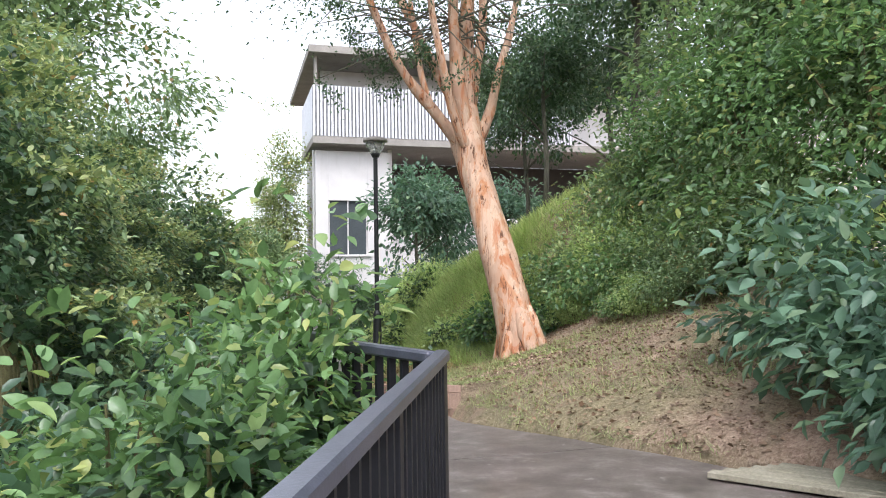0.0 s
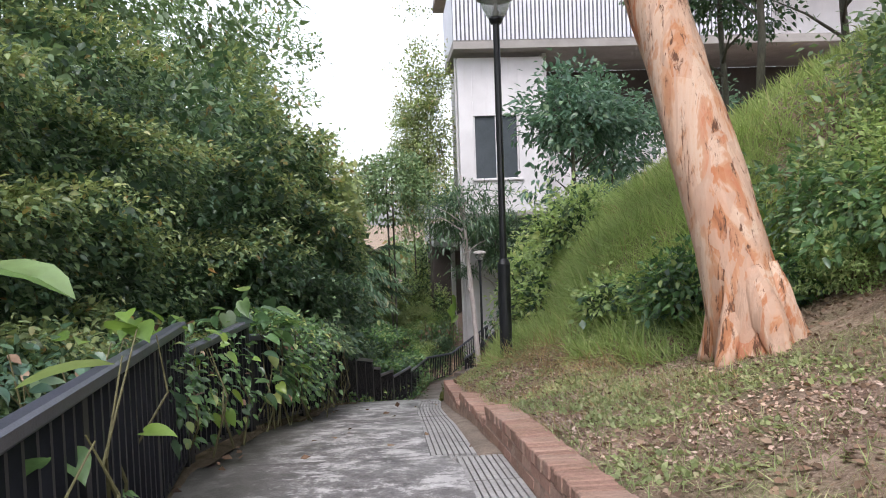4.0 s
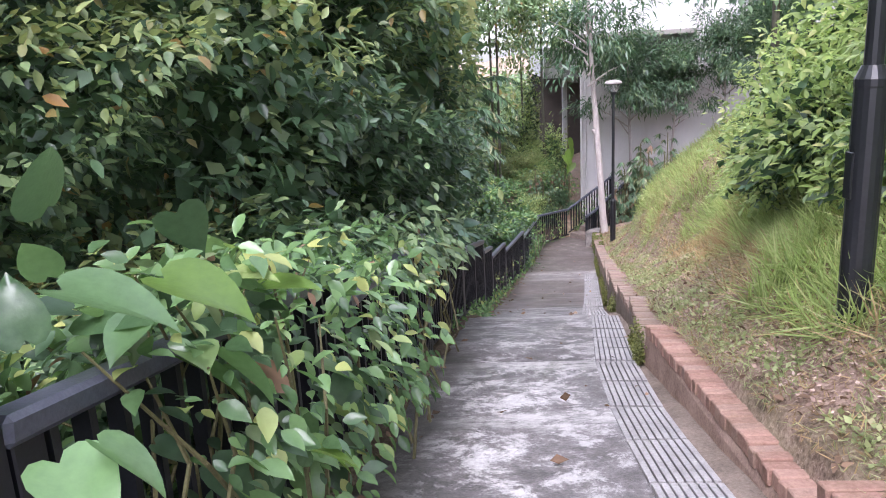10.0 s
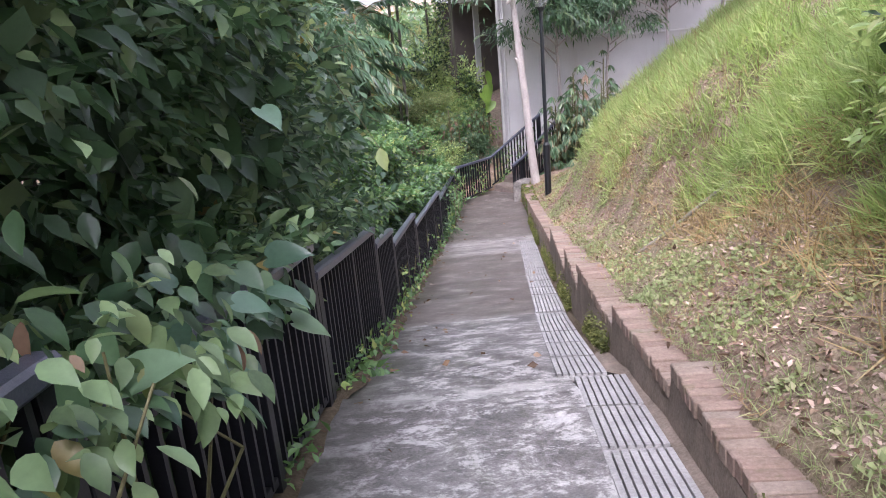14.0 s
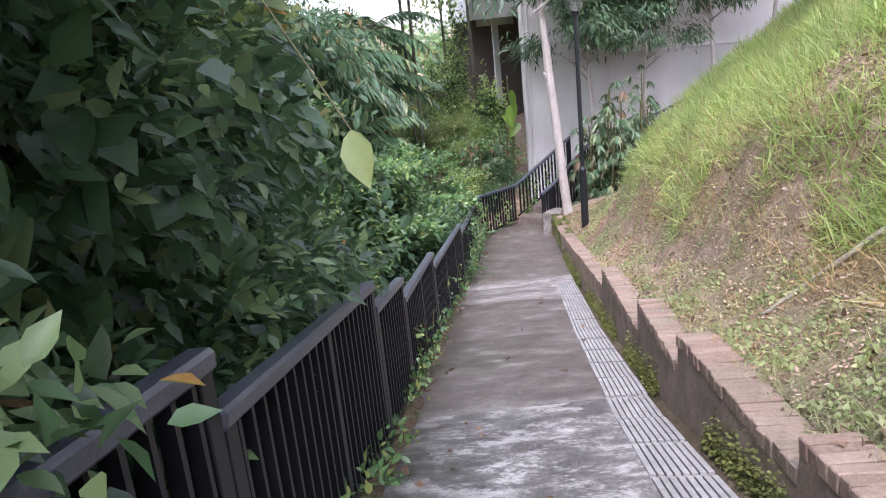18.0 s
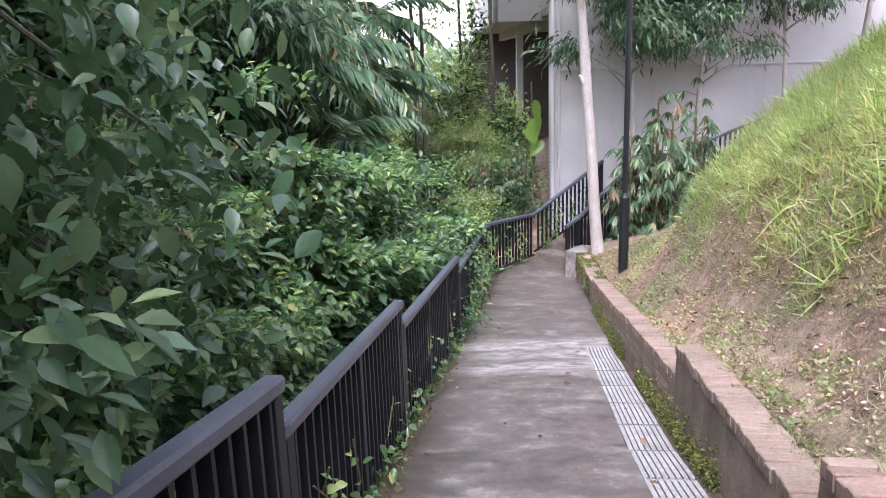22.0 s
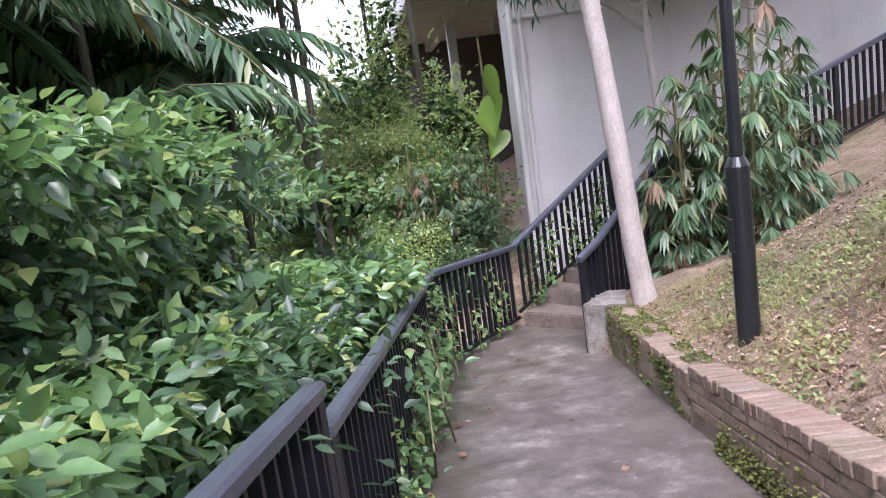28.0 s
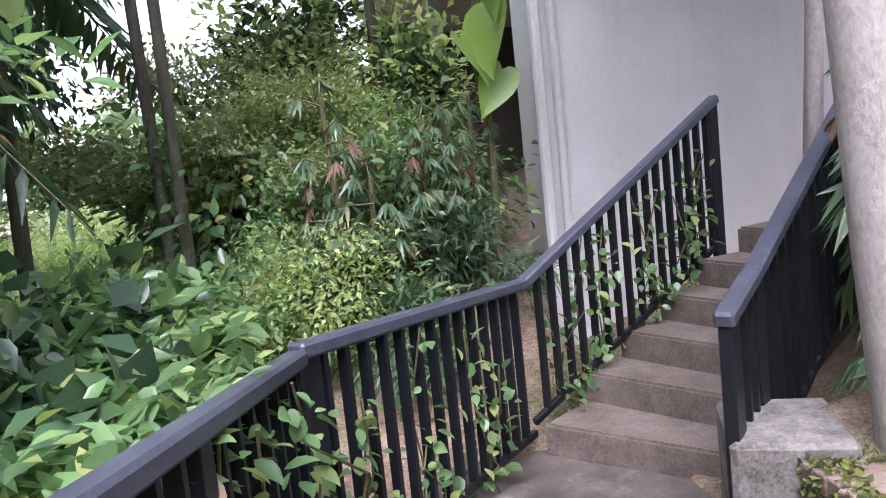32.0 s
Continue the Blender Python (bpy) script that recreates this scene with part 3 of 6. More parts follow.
GR_L = 0.6
grate = thing("drain_grate", "grey slotted concrete drain cover, dirty and wet", "drain cover", "covers along the drain")
bar_me = None
for k in range(8):
    x = -0.13475 + k * 0.0385
    if bar_me is None:
        b0 = part("grate_bar", box((0.0295, GR_L - 0.008, 0.05), None, 0.002), M_GRATE, grate)
        bar_me = b0.data
    else:
        b0 = new("grate_bar", bar_me)
        b0.parent = grate
    b0.location = (x, 0, -0.025)
for y in (-GR_L / 2 + 0.016, 0.0, GR_L / 2 - 0.016):
    part("grate_crosspiece", box((0.3, 0.026, 0.03), pose(0, y, -0.034), 0.003), M_GRATE, grate)
rnd = random.Random(4)
first = True
for ya, yb in ((7.45, 9.45), (9.49, 15.31), (15.35, 18.28), (18.32, DRAIN_END)):
    n_gr = round((yb - ya) / (GR_L + 0.012))
    step = (yb - ya) / n_gr
    for k in range(n_gr):
        y = ya + step * (k + 0.5)
        y0, y1 = y - step / 2 + 0.01, y + step / 2 - 0.01
        rot = math.degrees(math.atan2(dx(y1) - dx(y0), y1 - y0))
        tilt = math.degrees(math.atan2(gz(y1) - gz(y0), y1 - y0))
        m = pose((dx(y0) + dx(y1)) / 2 + 0.15, y, gz(y) + 0.004 + rnd.uniform(-0.004, 0.004), tilt, rnd.uniform(-0.7, 0.7), -rot) @ Matrix.Diagonal((1, step / (GR_L + 0.01), 1, 1))
        if first:
            grate.matrix_basis, first = m, False
        else:
            copy_thing(grate, Matrix()).matrix_basis = m

# ---- the low retaining wall, stepping down with the path: near and far end of each length, and the height of its top there ----
brick_me, course_me = {}, {}
WALL_T = 0.21


def brick_wall(y0, y1, za, zb, seed):
    rnd = random.Random(seed)
    red = y1 < 16
    m_brick, m_core = (M_BRICK_R, M_MORTAR_R) if red else (M_BRICK, M_MORTAR)
    t = thing("retaining_wall", "low stepped brick retaining wall with mossy cement face", "low wall", "lengths of the low wall", kind="structure")
    xa, xb = wx(y0), wx(y1)
    base = min(gz(y0), gz(y1)) - 0.3
    up = 0.075
    bm = bmesh.new()
    q = [bm.verts.new(v) for v in ((foot_x(y0), y0, gz(y0) - 0.04), (foot_x(y1), y1, gz(y1) - 0.04), (xb + WALL_T, y1, base), (xa + WALL_T, y0, base), (xa, y0, za - up), (xb, y1, zb - up), (xb + WALL_T, y1, zb - up), (xa + WALL_T, y0, za - up))]
    for f in ((0, 1, 5, 4), (1, 2, 6, 5), (2, 3, 7, 6), (3, 0, 4, 7), (4, 5, 6, 7), (3, 2, 1, 0)):
        bm.faces.new([q[k] for k in f])
    bmesh.ops.recalc_face_normals(bm, faces=bm.faces)
    part("wall_core", bm, m_core, t)
    n = max(3, round((y1 - y0) / 0.082))
    for k in range(n):
        f = (k + 0.5) / n
        ln = (y1 - y0) / n - 0.008
        if red not in brick_me:
            o = part("brick", box((0.216, 0.075, 0.075), None, 0.006), m_brick, t)
            brick_me[red] = o.data
        else:
            o = new("brick", brick_me[red])
            o.parent = t
        o.matrix_basis = pose(xa + (xb - xa) * f + WALL_T / 2 - 0.004 + rnd.uniform(-0.006, 0.006), y0 + (y1 - y0) * f, za + (zb - za) * f - up / 2 + rnd.uniform(-0.006, 0.004), math.degrees(math.atan2(zb - za, y1 - y0)), rnd.uniform(-2, 2), rnd.uniform(-2.5, 2.5) - math.degrees(math.atan2(xb - xa, y1 - y0))) @ Matrix.Diagonal((1, ln / 0.075, 1, 1))
    # brick courses of the leaning face, below the row of headers
    for j in range(3):
        n = max(3, round((y1 - y0) / 0.23))
        for k in range(n):
            f = (k + 0.25 + 0.5 * (j % 2)) / n
            yy = y0 + (y1 - y0) * f
            top = za + (zb - za) * f
            zc = top - up - 0.036 - 0.072 * j
            low = gz(y0) + (gz(y1) - gz(y0)) * f - 0.04
            if zc < low + 0.02 or 9 < y0 < 24:
                continue
            g = (top - up - zc) / max(0.1, top - up - low)
            xt, xl = xa + (xb - xa) * f, foot_x(y0) + (foot_x(y1) - foot_x(y0)) * f
            xf = xt * (1 - g) + xl * g
            o = new("brick", course_me[red]) if red in course_me else part("brick", box((0.08, 0.212, 0.06), None, 0.005), m_brick, t)
            course_me[red] = o.data
            o.parent = t
            o.matrix_basis = pose(xf + 0.037 + rnd.uniform(-0.003, 0.003), yy, zc, math.degrees(math.atan2(zb - za, y1 - y0)), math.degrees(math.atan2(xt - xl, top - up - low)), -math.degrees(math.atan2(xb - xa, y1 - y0))) @ Matrix.Diagonal((1, min(1.0, (y1 - y0) / n / 0.222), 1, 1))
    return t


for k, wdef in enumerate(WALLS):
    brick_wall(*wdef, k)
# dirt along the foot of the railing
sv, sf = [], []
for k in range(140):
    y = 5.0 + (33.4 - 5.0) * k / 139
    w = 0.1 + 0.09 * noise.noise((0, y * 2.1, 7)) + 0.05 * noise.noise((0, y * 9, 1))
    sv += [(rx(y) - 0.14, y, gz(y) + 0.03), (rx(y) + w * 0.5, y, gz(y) + 0.034), (rx(y) + w, y, gz(y) + 0.004)]
for k in range(139):
    a = 3 * k
    sf += [(a, a + 1, a + 4, a + 3), (a + 1, a + 2, a + 5, a + 4)]
obj_from("dirt_edge", sv, sf, M_STRIP, pavement, "damp dirt gathered under the railing", True)

# ---- railing ----
def rail_run(name, label, pts, tops, spacing=0.118, high=1.0, posts=(True, True), group="railing panels along the path"):
    """One railing panel: hand rail over a polyline pts of (x, y, ground z) with the given top heights."""
    t = thing(name, label, "railing", group)
    P = [Vector((x, y, z)) for (x, y, _), z in zip(pts, tops)]
    B = [Vector(p) for p in pts]
    for a, b in zip(P, P[1:]):
        d = (b - a).normalized() * 0.012
        part("handrail", bar(a - d - Vector((0, 0, 0.03)), b + d - Vector((0, 0, 0.03)), 0.075, 0.06, 0.012), M_RAIL, t)
    for (a, b), (c, d) in zip(zip(P, P[1:]), zip(B, B[1:])):
        part("bottom_rail", bar(c + Vector((0, 0, 0.09)), d + Vector((0, 0, 0.09)), 0.03, 0.04, 0.003), M_BLACK, t)
        length = (b - a).length
        n = max(2, round(length / spacing))
        middle = range(0, n, 11)[1:] if length > 2.2 else ()
        ang = math.degrees(math.atan2((b - a).y, (b - a).x))
        for k in range(1, n):
            f = k / n
            top, foot = a.lerp(b, f), c.lerp(d, f)
            h = top.z - 0.055 - foot.z - 0.09
            if k in middle:
                part("middle_post", box((0.07, 0.05, h + 0.1), pose(top.x, top.y, foot.z + 0.04 + h / 2, 0, 0, ang), 0.003), M_BLACK, t)
                continue
            part("baluster", box((0.024, 0.042, h), pose(top.x, top.y, foot.z + 0.09 + h / 2, 0, 0, ang), 0.0), M_BLACK, t)
    for k, (p, f) in enumerate(zip(P, B)):
        if (k == 0 and not posts[0]) or (k == len(P) - 1 and not posts[1]):
            continue
        q = P[min(k + 1, len(P) - 1)] - P[max(k - 1, 0)]
        q = q / q.length * 0.045 * (1 if k == 0 else -1 if k == len(P) - 1 else 0)
        ang = math.degrees(math.atan2((P[min(k + 1, len(P) - 1)] - P[max(k - 1, 0)]).y, (P[min(k + 1, len(P) - 1)] - P[max(k - 1, 0)]).x))
        h = p.z - 0.05 - f.z + 0.15
        part("post", box((0.085, 0.05, h), pose(p.x + q.x, p.y + q.y, f.z - 0.15 + h / 2, 0, 0, ang), 0.004), M_BLACK, t)
    return t


RAIL_LABEL = "black painted steel railing with flat balusters beside the path"
PANELS = [(4.62, 9.5, 1.25, 1.04), (9.5, 11.2, 0.86, 0.82), (11.2, 13.3, 0.7, 0.38), (13.3, 15.7, 0.22, -0.04), (15.7, 18.2, -0.2, -0.63), (18.2, 20.7, -0.8, -1.31), (20.7, 22.12, -1.47, -1.76), (22.12, 24.9, -1.93, -2.39), (24.9, 28.7, -2.56, -3.05), (28.7, 33.5, -3.2, -3.7)]
for y0, y1, z0, z1 in PANELS:
    rail_run("railing", RAIL_LABEL, [(rx(y0), y0 + 0.004, gz(y0)), (rx(y1), y1 - 0.004, gz(y1))], [z0, z1])
rail_run("railing", "black painted steel railing at the head of the path", [(-0.95, -1.3, 0.2), (0.02, 1.15, 0.3), (1.02, 3.63, 0.4)], [1.12, 1.16, 1.2])
rail_run("railing", "black painted steel railing at the head of the path", [(0.98, 3.68, 0.4), (0.63, 4.6, 0.38)], [1.19, 1.21], posts=(False, False))

# ---- stairs at the end of the path ----
stairs = thing("stairs", "worn brown concrete steps curving up to the white wall", "stairs", kind="structure")
ST_L = [(3.42, 34.9), (3.75, 35.2), (4.05, 35.42), (4.38, 35.58), (4.7, 35.7), (5.05, 35.82), (6.2, 36.3)]
ST_R = [(4.18, 34.1), (4.38, 34.32), (4.58, 34.5), (4.8, 34.66), (5.02, 34.8), (5.3, 34.95), (6.6, 35.4)]
RISE = 0.165
for k in range(6):
    z1 = -4.76 + RISE * (k + 1)
    l0, l1, r0, r1 = ST_L[k], ST_L[k + 1], ST_R[k], ST_R[k + 1]
    bm = bmesh.new()
    q = [bm.verts.new((x, y, z)) for z in (z1 - 0.5, z1) for x, y in (l0, r0, r1, l1)]
    for f in ((0, 1, 5, 4), (1, 2, 6, 5), (2, 3, 7, 6), (3, 0, 4, 7), (4, 5, 6, 7), (3, 2, 1, 0)):
        bm.faces.new([q[i] for i in f])
    bmesh.ops.recalc_face_normals(bm, faces=bm.faces)
    bmesh.ops.bevel(bm, geom=[e for e in bm.edges if all(v.co.z > z1 - 0.1 for v in e.verts)], offset=0.015, segments=2, affect="EDGES")
    part("step", bm, M_STAIR, stairs)
landing = obj_from("landing", [(2.1, 33.45, -4.73), (4.0, 33.45, -4.72), (4.3, 34.1, -4.74), (3.5, 35.0, -4.78), (2.9, 34.9, -4.76), (2.1, 33.45, -5), (4.0, 33.45, -5), (4.3, 34.1, -5), (3.5, 35.0, -5), (2.9, 34.9, -5)], [(0, 1, 2, 3, 4), (5, 6, 1, 0), (6, 7, 2, 1), (7, 8, 3, 2), (8, 9, 4, 3), (9, 5, 0, 4)], M_CONC_B, pavement)

TOPZ = -4.76 + RISE * 5
rail_run("railing", "black steel railing turning at the foot of the steps", [(2.3, 33.52, -4.73), (3.38, 34.98, -4.76)], [-3.68, -3.8], posts=(True, False), group="railings by the steps")
rail_run("railing", "black steel railing climbing beside the steps", [(3.38, 34.98, -4.7), (4.95, 35.84, TOPZ)], [-3.8, -2.88], posts=(False, True), group="railings by the steps")
rail_run("railing", "black steel railing climbing to the white wall", [(3.76, 33.42, -4.72), (4.05, 33.75, -4.6), (5.3, 34.85, TOPZ)], [-3.74, -3.65, -2.85], group="railings by the steps")
rail_run("fence", "black steel fence along the foot of the white building", [(5.35, 34.95, TOPZ + 0.1), (6.6, 35.3, -3.6), (9.5, 35.9, -2.75), (13.5, 36.4, -1.7)], [-2.85, -2.6, -1.65, -0.6], group="fence by the building")

# mossy block and kerb beside the foot of the steps
pier = part("pier", box((0.42, 0.5, 0.95), pose(4.02, 33.55, -4.68, 0, 0, -20), 0.02), M_CEMENT)
tagged(pier, "stained grey cement block at the foot of the steps", "cement block", kind="structure")
# ---- lamp posts ----
M_CHROME = plain("white_lamp_cap", (0.55, 0.55, 0.55), (0.7, 0.7, 0.7), 4, 0.35, 0.02)
gm, gt, gb = node_mat("clear_lantern_bowl", 0.12)
gb.inputs["Transmission Weight"].default_value = 0.85
gb.inputs["Base Color"].default_value = (0.8, 0.82, 0.8, 1)


def lamp_post(m):
    t = thing("street_lamp", "black lamp post with clear bowl lantern on the grass bank", "street lamp", "lamp posts on the bank")
    part("base_tube", lathe([(0.075, -0.3), (0.075, 1.02), (0.078, 1.03), (0.078, 1.06), (0.05, 1.12)], 18), M_POST, t, smooth=False)
    part("pole", lathe([(0.043, 1.1), (0.04, 3.92), (0.03, 3.95)], 14), M_POST, t)
    part("collar", lathe([(0.058, 3.92), (0.085, 3.97), (0.085, 3.99), (0.05, 4.0)], 18), M_POST, t)
    part("bowl", lathe([(0.1, 3.995), (0.155, 4.1), (0.185, 4.2), (0.18, 4.2), (0.15, 4.1), (0.095, 4.0)], 24), gm, t, "clear glass lantern bowl")
    part("lamp_holder", lathe([(0.045, 4.0), (0.045, 4.06), (0.02, 4.09), (0.02, 4.17)], 12), M_CHROME, t)
    part("cap", lathe([(0.2, 4.2), (0.23, 4.215), (0.225, 4.25), (0.15, 4.29), (0.03, 4.31)], 24), M_SOFFIT, t, "flat grey lantern cap")
    part("plate", box((0.012, 0.07, 0.22), pose(-0.074, 0, 0.62), 0.003), M_POST, t)
    t.matrix_basis = m
    return t


lamp = lamp_post(pose(2.64, 13.7, 0.0))
copy_thing(lamp, pose(4.2, 30.95, -3.87))

# ---- the white building ----
bld = thing("building", "white rendered building above the path with ribbed grey balcony", "building")


def bbox(name, x0, x1, y0, y1, z0, z1, mat, label="", bevel=0.01, parent=None):
    return part(name, box((x1 - x0, y1 - y0, z1 - z0), pose((x0 + x1) / 2, (y0 + y1) / 2, (z0 + z1) / 2), bevel), mat, bld if parent is None else parent, label)


bbox("wall", 4.12, 24, 37.0, 37.3, -6, 1.75, M_WALL)
bbox("ledge", 4.1, 24, 36.96, 37.0, -1.05, -1.0, M_WALL)
bbox("upper_wall", 4.1, 4.7, 36.4, 36.7, 1.75, 8.2, M_WALL)
bbox("upper_wall", 4.7, 6.6, 36.4, 36.7, 1.75, 3.2, M_WALL)
bbox("upper_wall", 6.6, 7.7, 36.4, 36.7, 1.75, 8.2, M_WALL)
bbox("upper_wall", 4.7, 6.6, 36.4, 36.7, 5.8, 8.2, M_WALL)
bbox("floor_slab", 4.05, 7.75, 36.3, 37.4, 1.6, 1.75, M_SOFFIT)
bbox("upper_wall", 7.7, 24, 38.6, 38.9, 1.75, 5.2, M_WALL)
bbox("ledge_slab", 7.7, 24, 37.3, 38.6, 1.6, 1.75, M_WALL)
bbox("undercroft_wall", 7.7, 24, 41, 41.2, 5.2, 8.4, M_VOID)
bbox("side_wall", 7.7, 7.9, 36.7, 41, 1.75, 8.4, M_WALL)
win = bbox("window", 4.7, 6.6, 36.52, 36.56, 3.2, 5.8, M_GLASS)
for x in (4.74, 5.65, 6.56):
    bbox("frame", x - 0.03, x + 0.03, 36.46, 36.52, 3.2, 5.8, M_WALL, parent=win)
bbox("sill", 4.6, 6.75, 36.3, 36.5, 3.1, 3.2, M_WALL, parent=win)
bbox("balcony_slab", 3.9, 24, 35.6, 41, 8.4, 8.75, M_SOFFIT)
rib_me = None
for k in range(78):
    x = 3.97 + k * 0.17
    if rib_me is None:
        o = part("rib", box((0.1, 0.07, 2.4), None, 0.0), M_CLAD, bld)
        rib_me = o.data
    else:
        o = new("rib", rib_me)
        o.parent = bld
    o.location = (x, 35.6, 9.95)
bbox("cladding", 3.9, 17.2, 35.66, 35.72, 8.75, 11.15, M_CLAD_BACK)
bbox("balcony_side", 3.9, 3.96, 35.7, 41, 8.75, 11.15, M_CLAD)
bbox("upper_storey_wall", 4.6, 24, 38.2, 38.5, 8.75, 12.6, M_WALL)
bbox("roof", 3.7, 25, 35.2, 46, 12.6, 12.95, M_SOFFIT)
bbox("roof_post", 4.0, 4.15, 35.8, 35.95, 11.15, 12.6, M_SOFFIT)
# sloping white stair parapet under the balcony
bm = bmesh.new()
q = [bm.verts.new(v) for v in ((12.5, 36.8, 1.7), (24, 36.8, 1.7), (24, 36.8, 9.0), (19.5, 36.8, 7.2), (16.5, 36.8, 5.5), (12.5, 36.8, 4.7))]
f = bm.faces.new(q)
e = bmesh.ops.extrude_face_region(bm, geom=[f])
bmesh.ops.translate(bm, vec=(0, 0.25, 0), verts=[v for v in e["geom"] if isinstance(v, bmesh.types.BMVert)])
bmesh.ops.recalc_face_normals(bm, faces=bm.faces)
part("parapet", bm, M_WALL, bld)
# downpipes at the corner
for x, r in ((4.06, 0.05), (4.2, 0.035)):
    part("downpipe", tube([(x, 36.93, -5), (x, 36.93, 8.3)], [r, r], 10), M_WALL, bld)
# open undercroft beside the corner: column, beams, slab
bbox("column", 4.2, 4.42, 45.4, 45.62, -6, 0.3, M_WALL)
bbox("column", 6.4, 6.65, 45.4, 45.65, -6, 0.3, M_WALL)
bbox("deck_slab", 3.2, 9.0, 41.0, 52, 0.3, 0.55, M_SOFFIT)
bbox("deck_beam", 4.2, 4.42, 41.1, 51.8, 0.0, 0.3, M_SOFFIT)
bbox("deck_edge", 3.15, 9.0, 40.9, 41.0, 0.22, 1.4, M_WALL)
bbox("deck_side", 3.08, 3.2, 40.9, 52, 0.22, 1.4, M_WALL)
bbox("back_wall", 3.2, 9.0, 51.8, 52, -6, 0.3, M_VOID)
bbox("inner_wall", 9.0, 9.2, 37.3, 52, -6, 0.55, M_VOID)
bbox("end_wall", 4.16, 4.36, 37.3, 38.2, -6, 1.6, M_WALL)
bbox("end_wall", 4.16, 4.36, 37.3, 41, 1.75, 8.2, M_WALL)
bbox("ceiling_slab", 4.36, 9.0, 37.3, 40.9, 0.3, 0.5, M_SOFFIT)

# ---- big tree with peeling orange bark ----
def limb(parent, pts, radii, name="limb", seed=0, mat=None, sides=10, wob=0.06, lump=0.0):
    P = [Vector(p) for p in pts]
    out, rad = [], []
    for k in range(len(P) - 1):
        for j in range(4):
            f = j / 4
            p0, p1, p2, p3 = P[max(k - 1, 0)], P[k], P[k + 1], P[min(k + 2, len(P) - 1)]
            out.append(0.5 * ((2 * p1) + (p2 - p0) * f + (2 * p0 - 5 * p1 + 4 * p2 - p3) * f * f + (3 * p1 - p0 - 3 * p2 + p3) * f ** 3))
            rad.append(radii[k] * (1 - f) + radii[k + 1] * f)
    out.append(P[-1])
    rad.append(radii[-1])
    bm = tube(out, rad, sides, True, wob, seed)
    if lump:
        for v in bm.verts:
            v.co += Vector(noise.noise_vector(v.co * Vector((3.2, 3.2, 1.3)))) * lump + Vector(noise.noise_vector(v.co * Vector((9, 9, 2.2)))) * lump * 0.45
    return part(name, bm, mat or M_BARK_O, parent, smooth=True)


# ---- leaves ----
def leaf_shape(kind):
    """Outline of one leaf along +y, folded along its midrib, length 1: verts and faces."""
    if kind == "ovate":
        v = [(0, 0, 0), (-0.21, 0.22, 0.06), (-0.24, 0.52, 0.07), (0, 1, -0.1), (0.24, 0.52, 0.07), (0.21, 0.22, 0.06)]
        f = [(0, 3, 2, 1), (0, 5, 4, 3)]
    elif kind == "heart":
        half = [(0.1, -0.07, 0.02), (0.24, -0.06, 0.06), (0.36, 0.06, 0.1), (0.4, 0.24, 0.11), (0.36, 0.45, 0.09), (0.27, 0.65, 0.05), (0.15, 0.84, -0.01), (0.06, 0.96, -0.07)]
        rib = [(0, 0.04, 0), (0, 0.3, 0.0), (0, 0.55, -0.02), (0, 0.8, -0.06), (0, 1.06, -0.14)]
        v = rib + half + [(-x, y, z) for x, y, z in half]
        f = []
        for o, turn in ((5, 1), (13, -1)):
            for q in ((0, o, o + 1), (0, o + 1, o + 2), (0, o + 2, o + 3, 1), (1, o + 3, o + 4, 2), (2, o + 4, o + 5), (2, o + 5, o + 6, 3), (3, o + 6, o + 7), (3, o + 7, 4)):
                f.append(q[::turn])
    elif kind == "oval":
        v = [(0, 0, 0), (-0.15, 0.12, 0.05), (-0.27, 0.36, 0.09), (-0.23, 0.62, 0.07), (-0.11, 0.84, 0.01), (0, 1, -0.1), (0.11, 0.84, 0.01), (0.23, 0.62, 0.07), (0.27, 0.36, 0.09), (0.15, 0.12, 0.05), (0, 0.36, 0.01), (0, 0.64, -0.01)]
        f = [(0, 10, 2, 1), (0, 9, 8, 10), (10, 11, 3, 2), (10, 8, 7, 11), (11, 5, 4, 3), (11, 7, 6, 5)]
    elif kind == "small":
        v = [(0, 0, 0), (-0.25, 0.42, 0.06), (0, 1, -0.06), (0.25, 0.42, 0.06)]
        f = [(0, 2, 1), (0, 3, 2)]
    elif kind == "long":
        v = [(0, 0, 0), (-0.1, 0.35, 0.03), (0, 0.4, 0), (0.1, 0.35, 0.03), (0, 1, -0.18)]
        f = [(0, 2, 1), (0, 3, 2), (1, 2, 4), (2, 3, 4)]
    else:
        v = [(-0.5, 0, 0), (0.5, 0, 0), (0.3, 0.55, 0.0), (-0.3, 0.55, 0.0), (0, 1, 0)]
        f = [(0, 1, 2, 3), (3, 2, 4)]
    return np.array(v, float), f


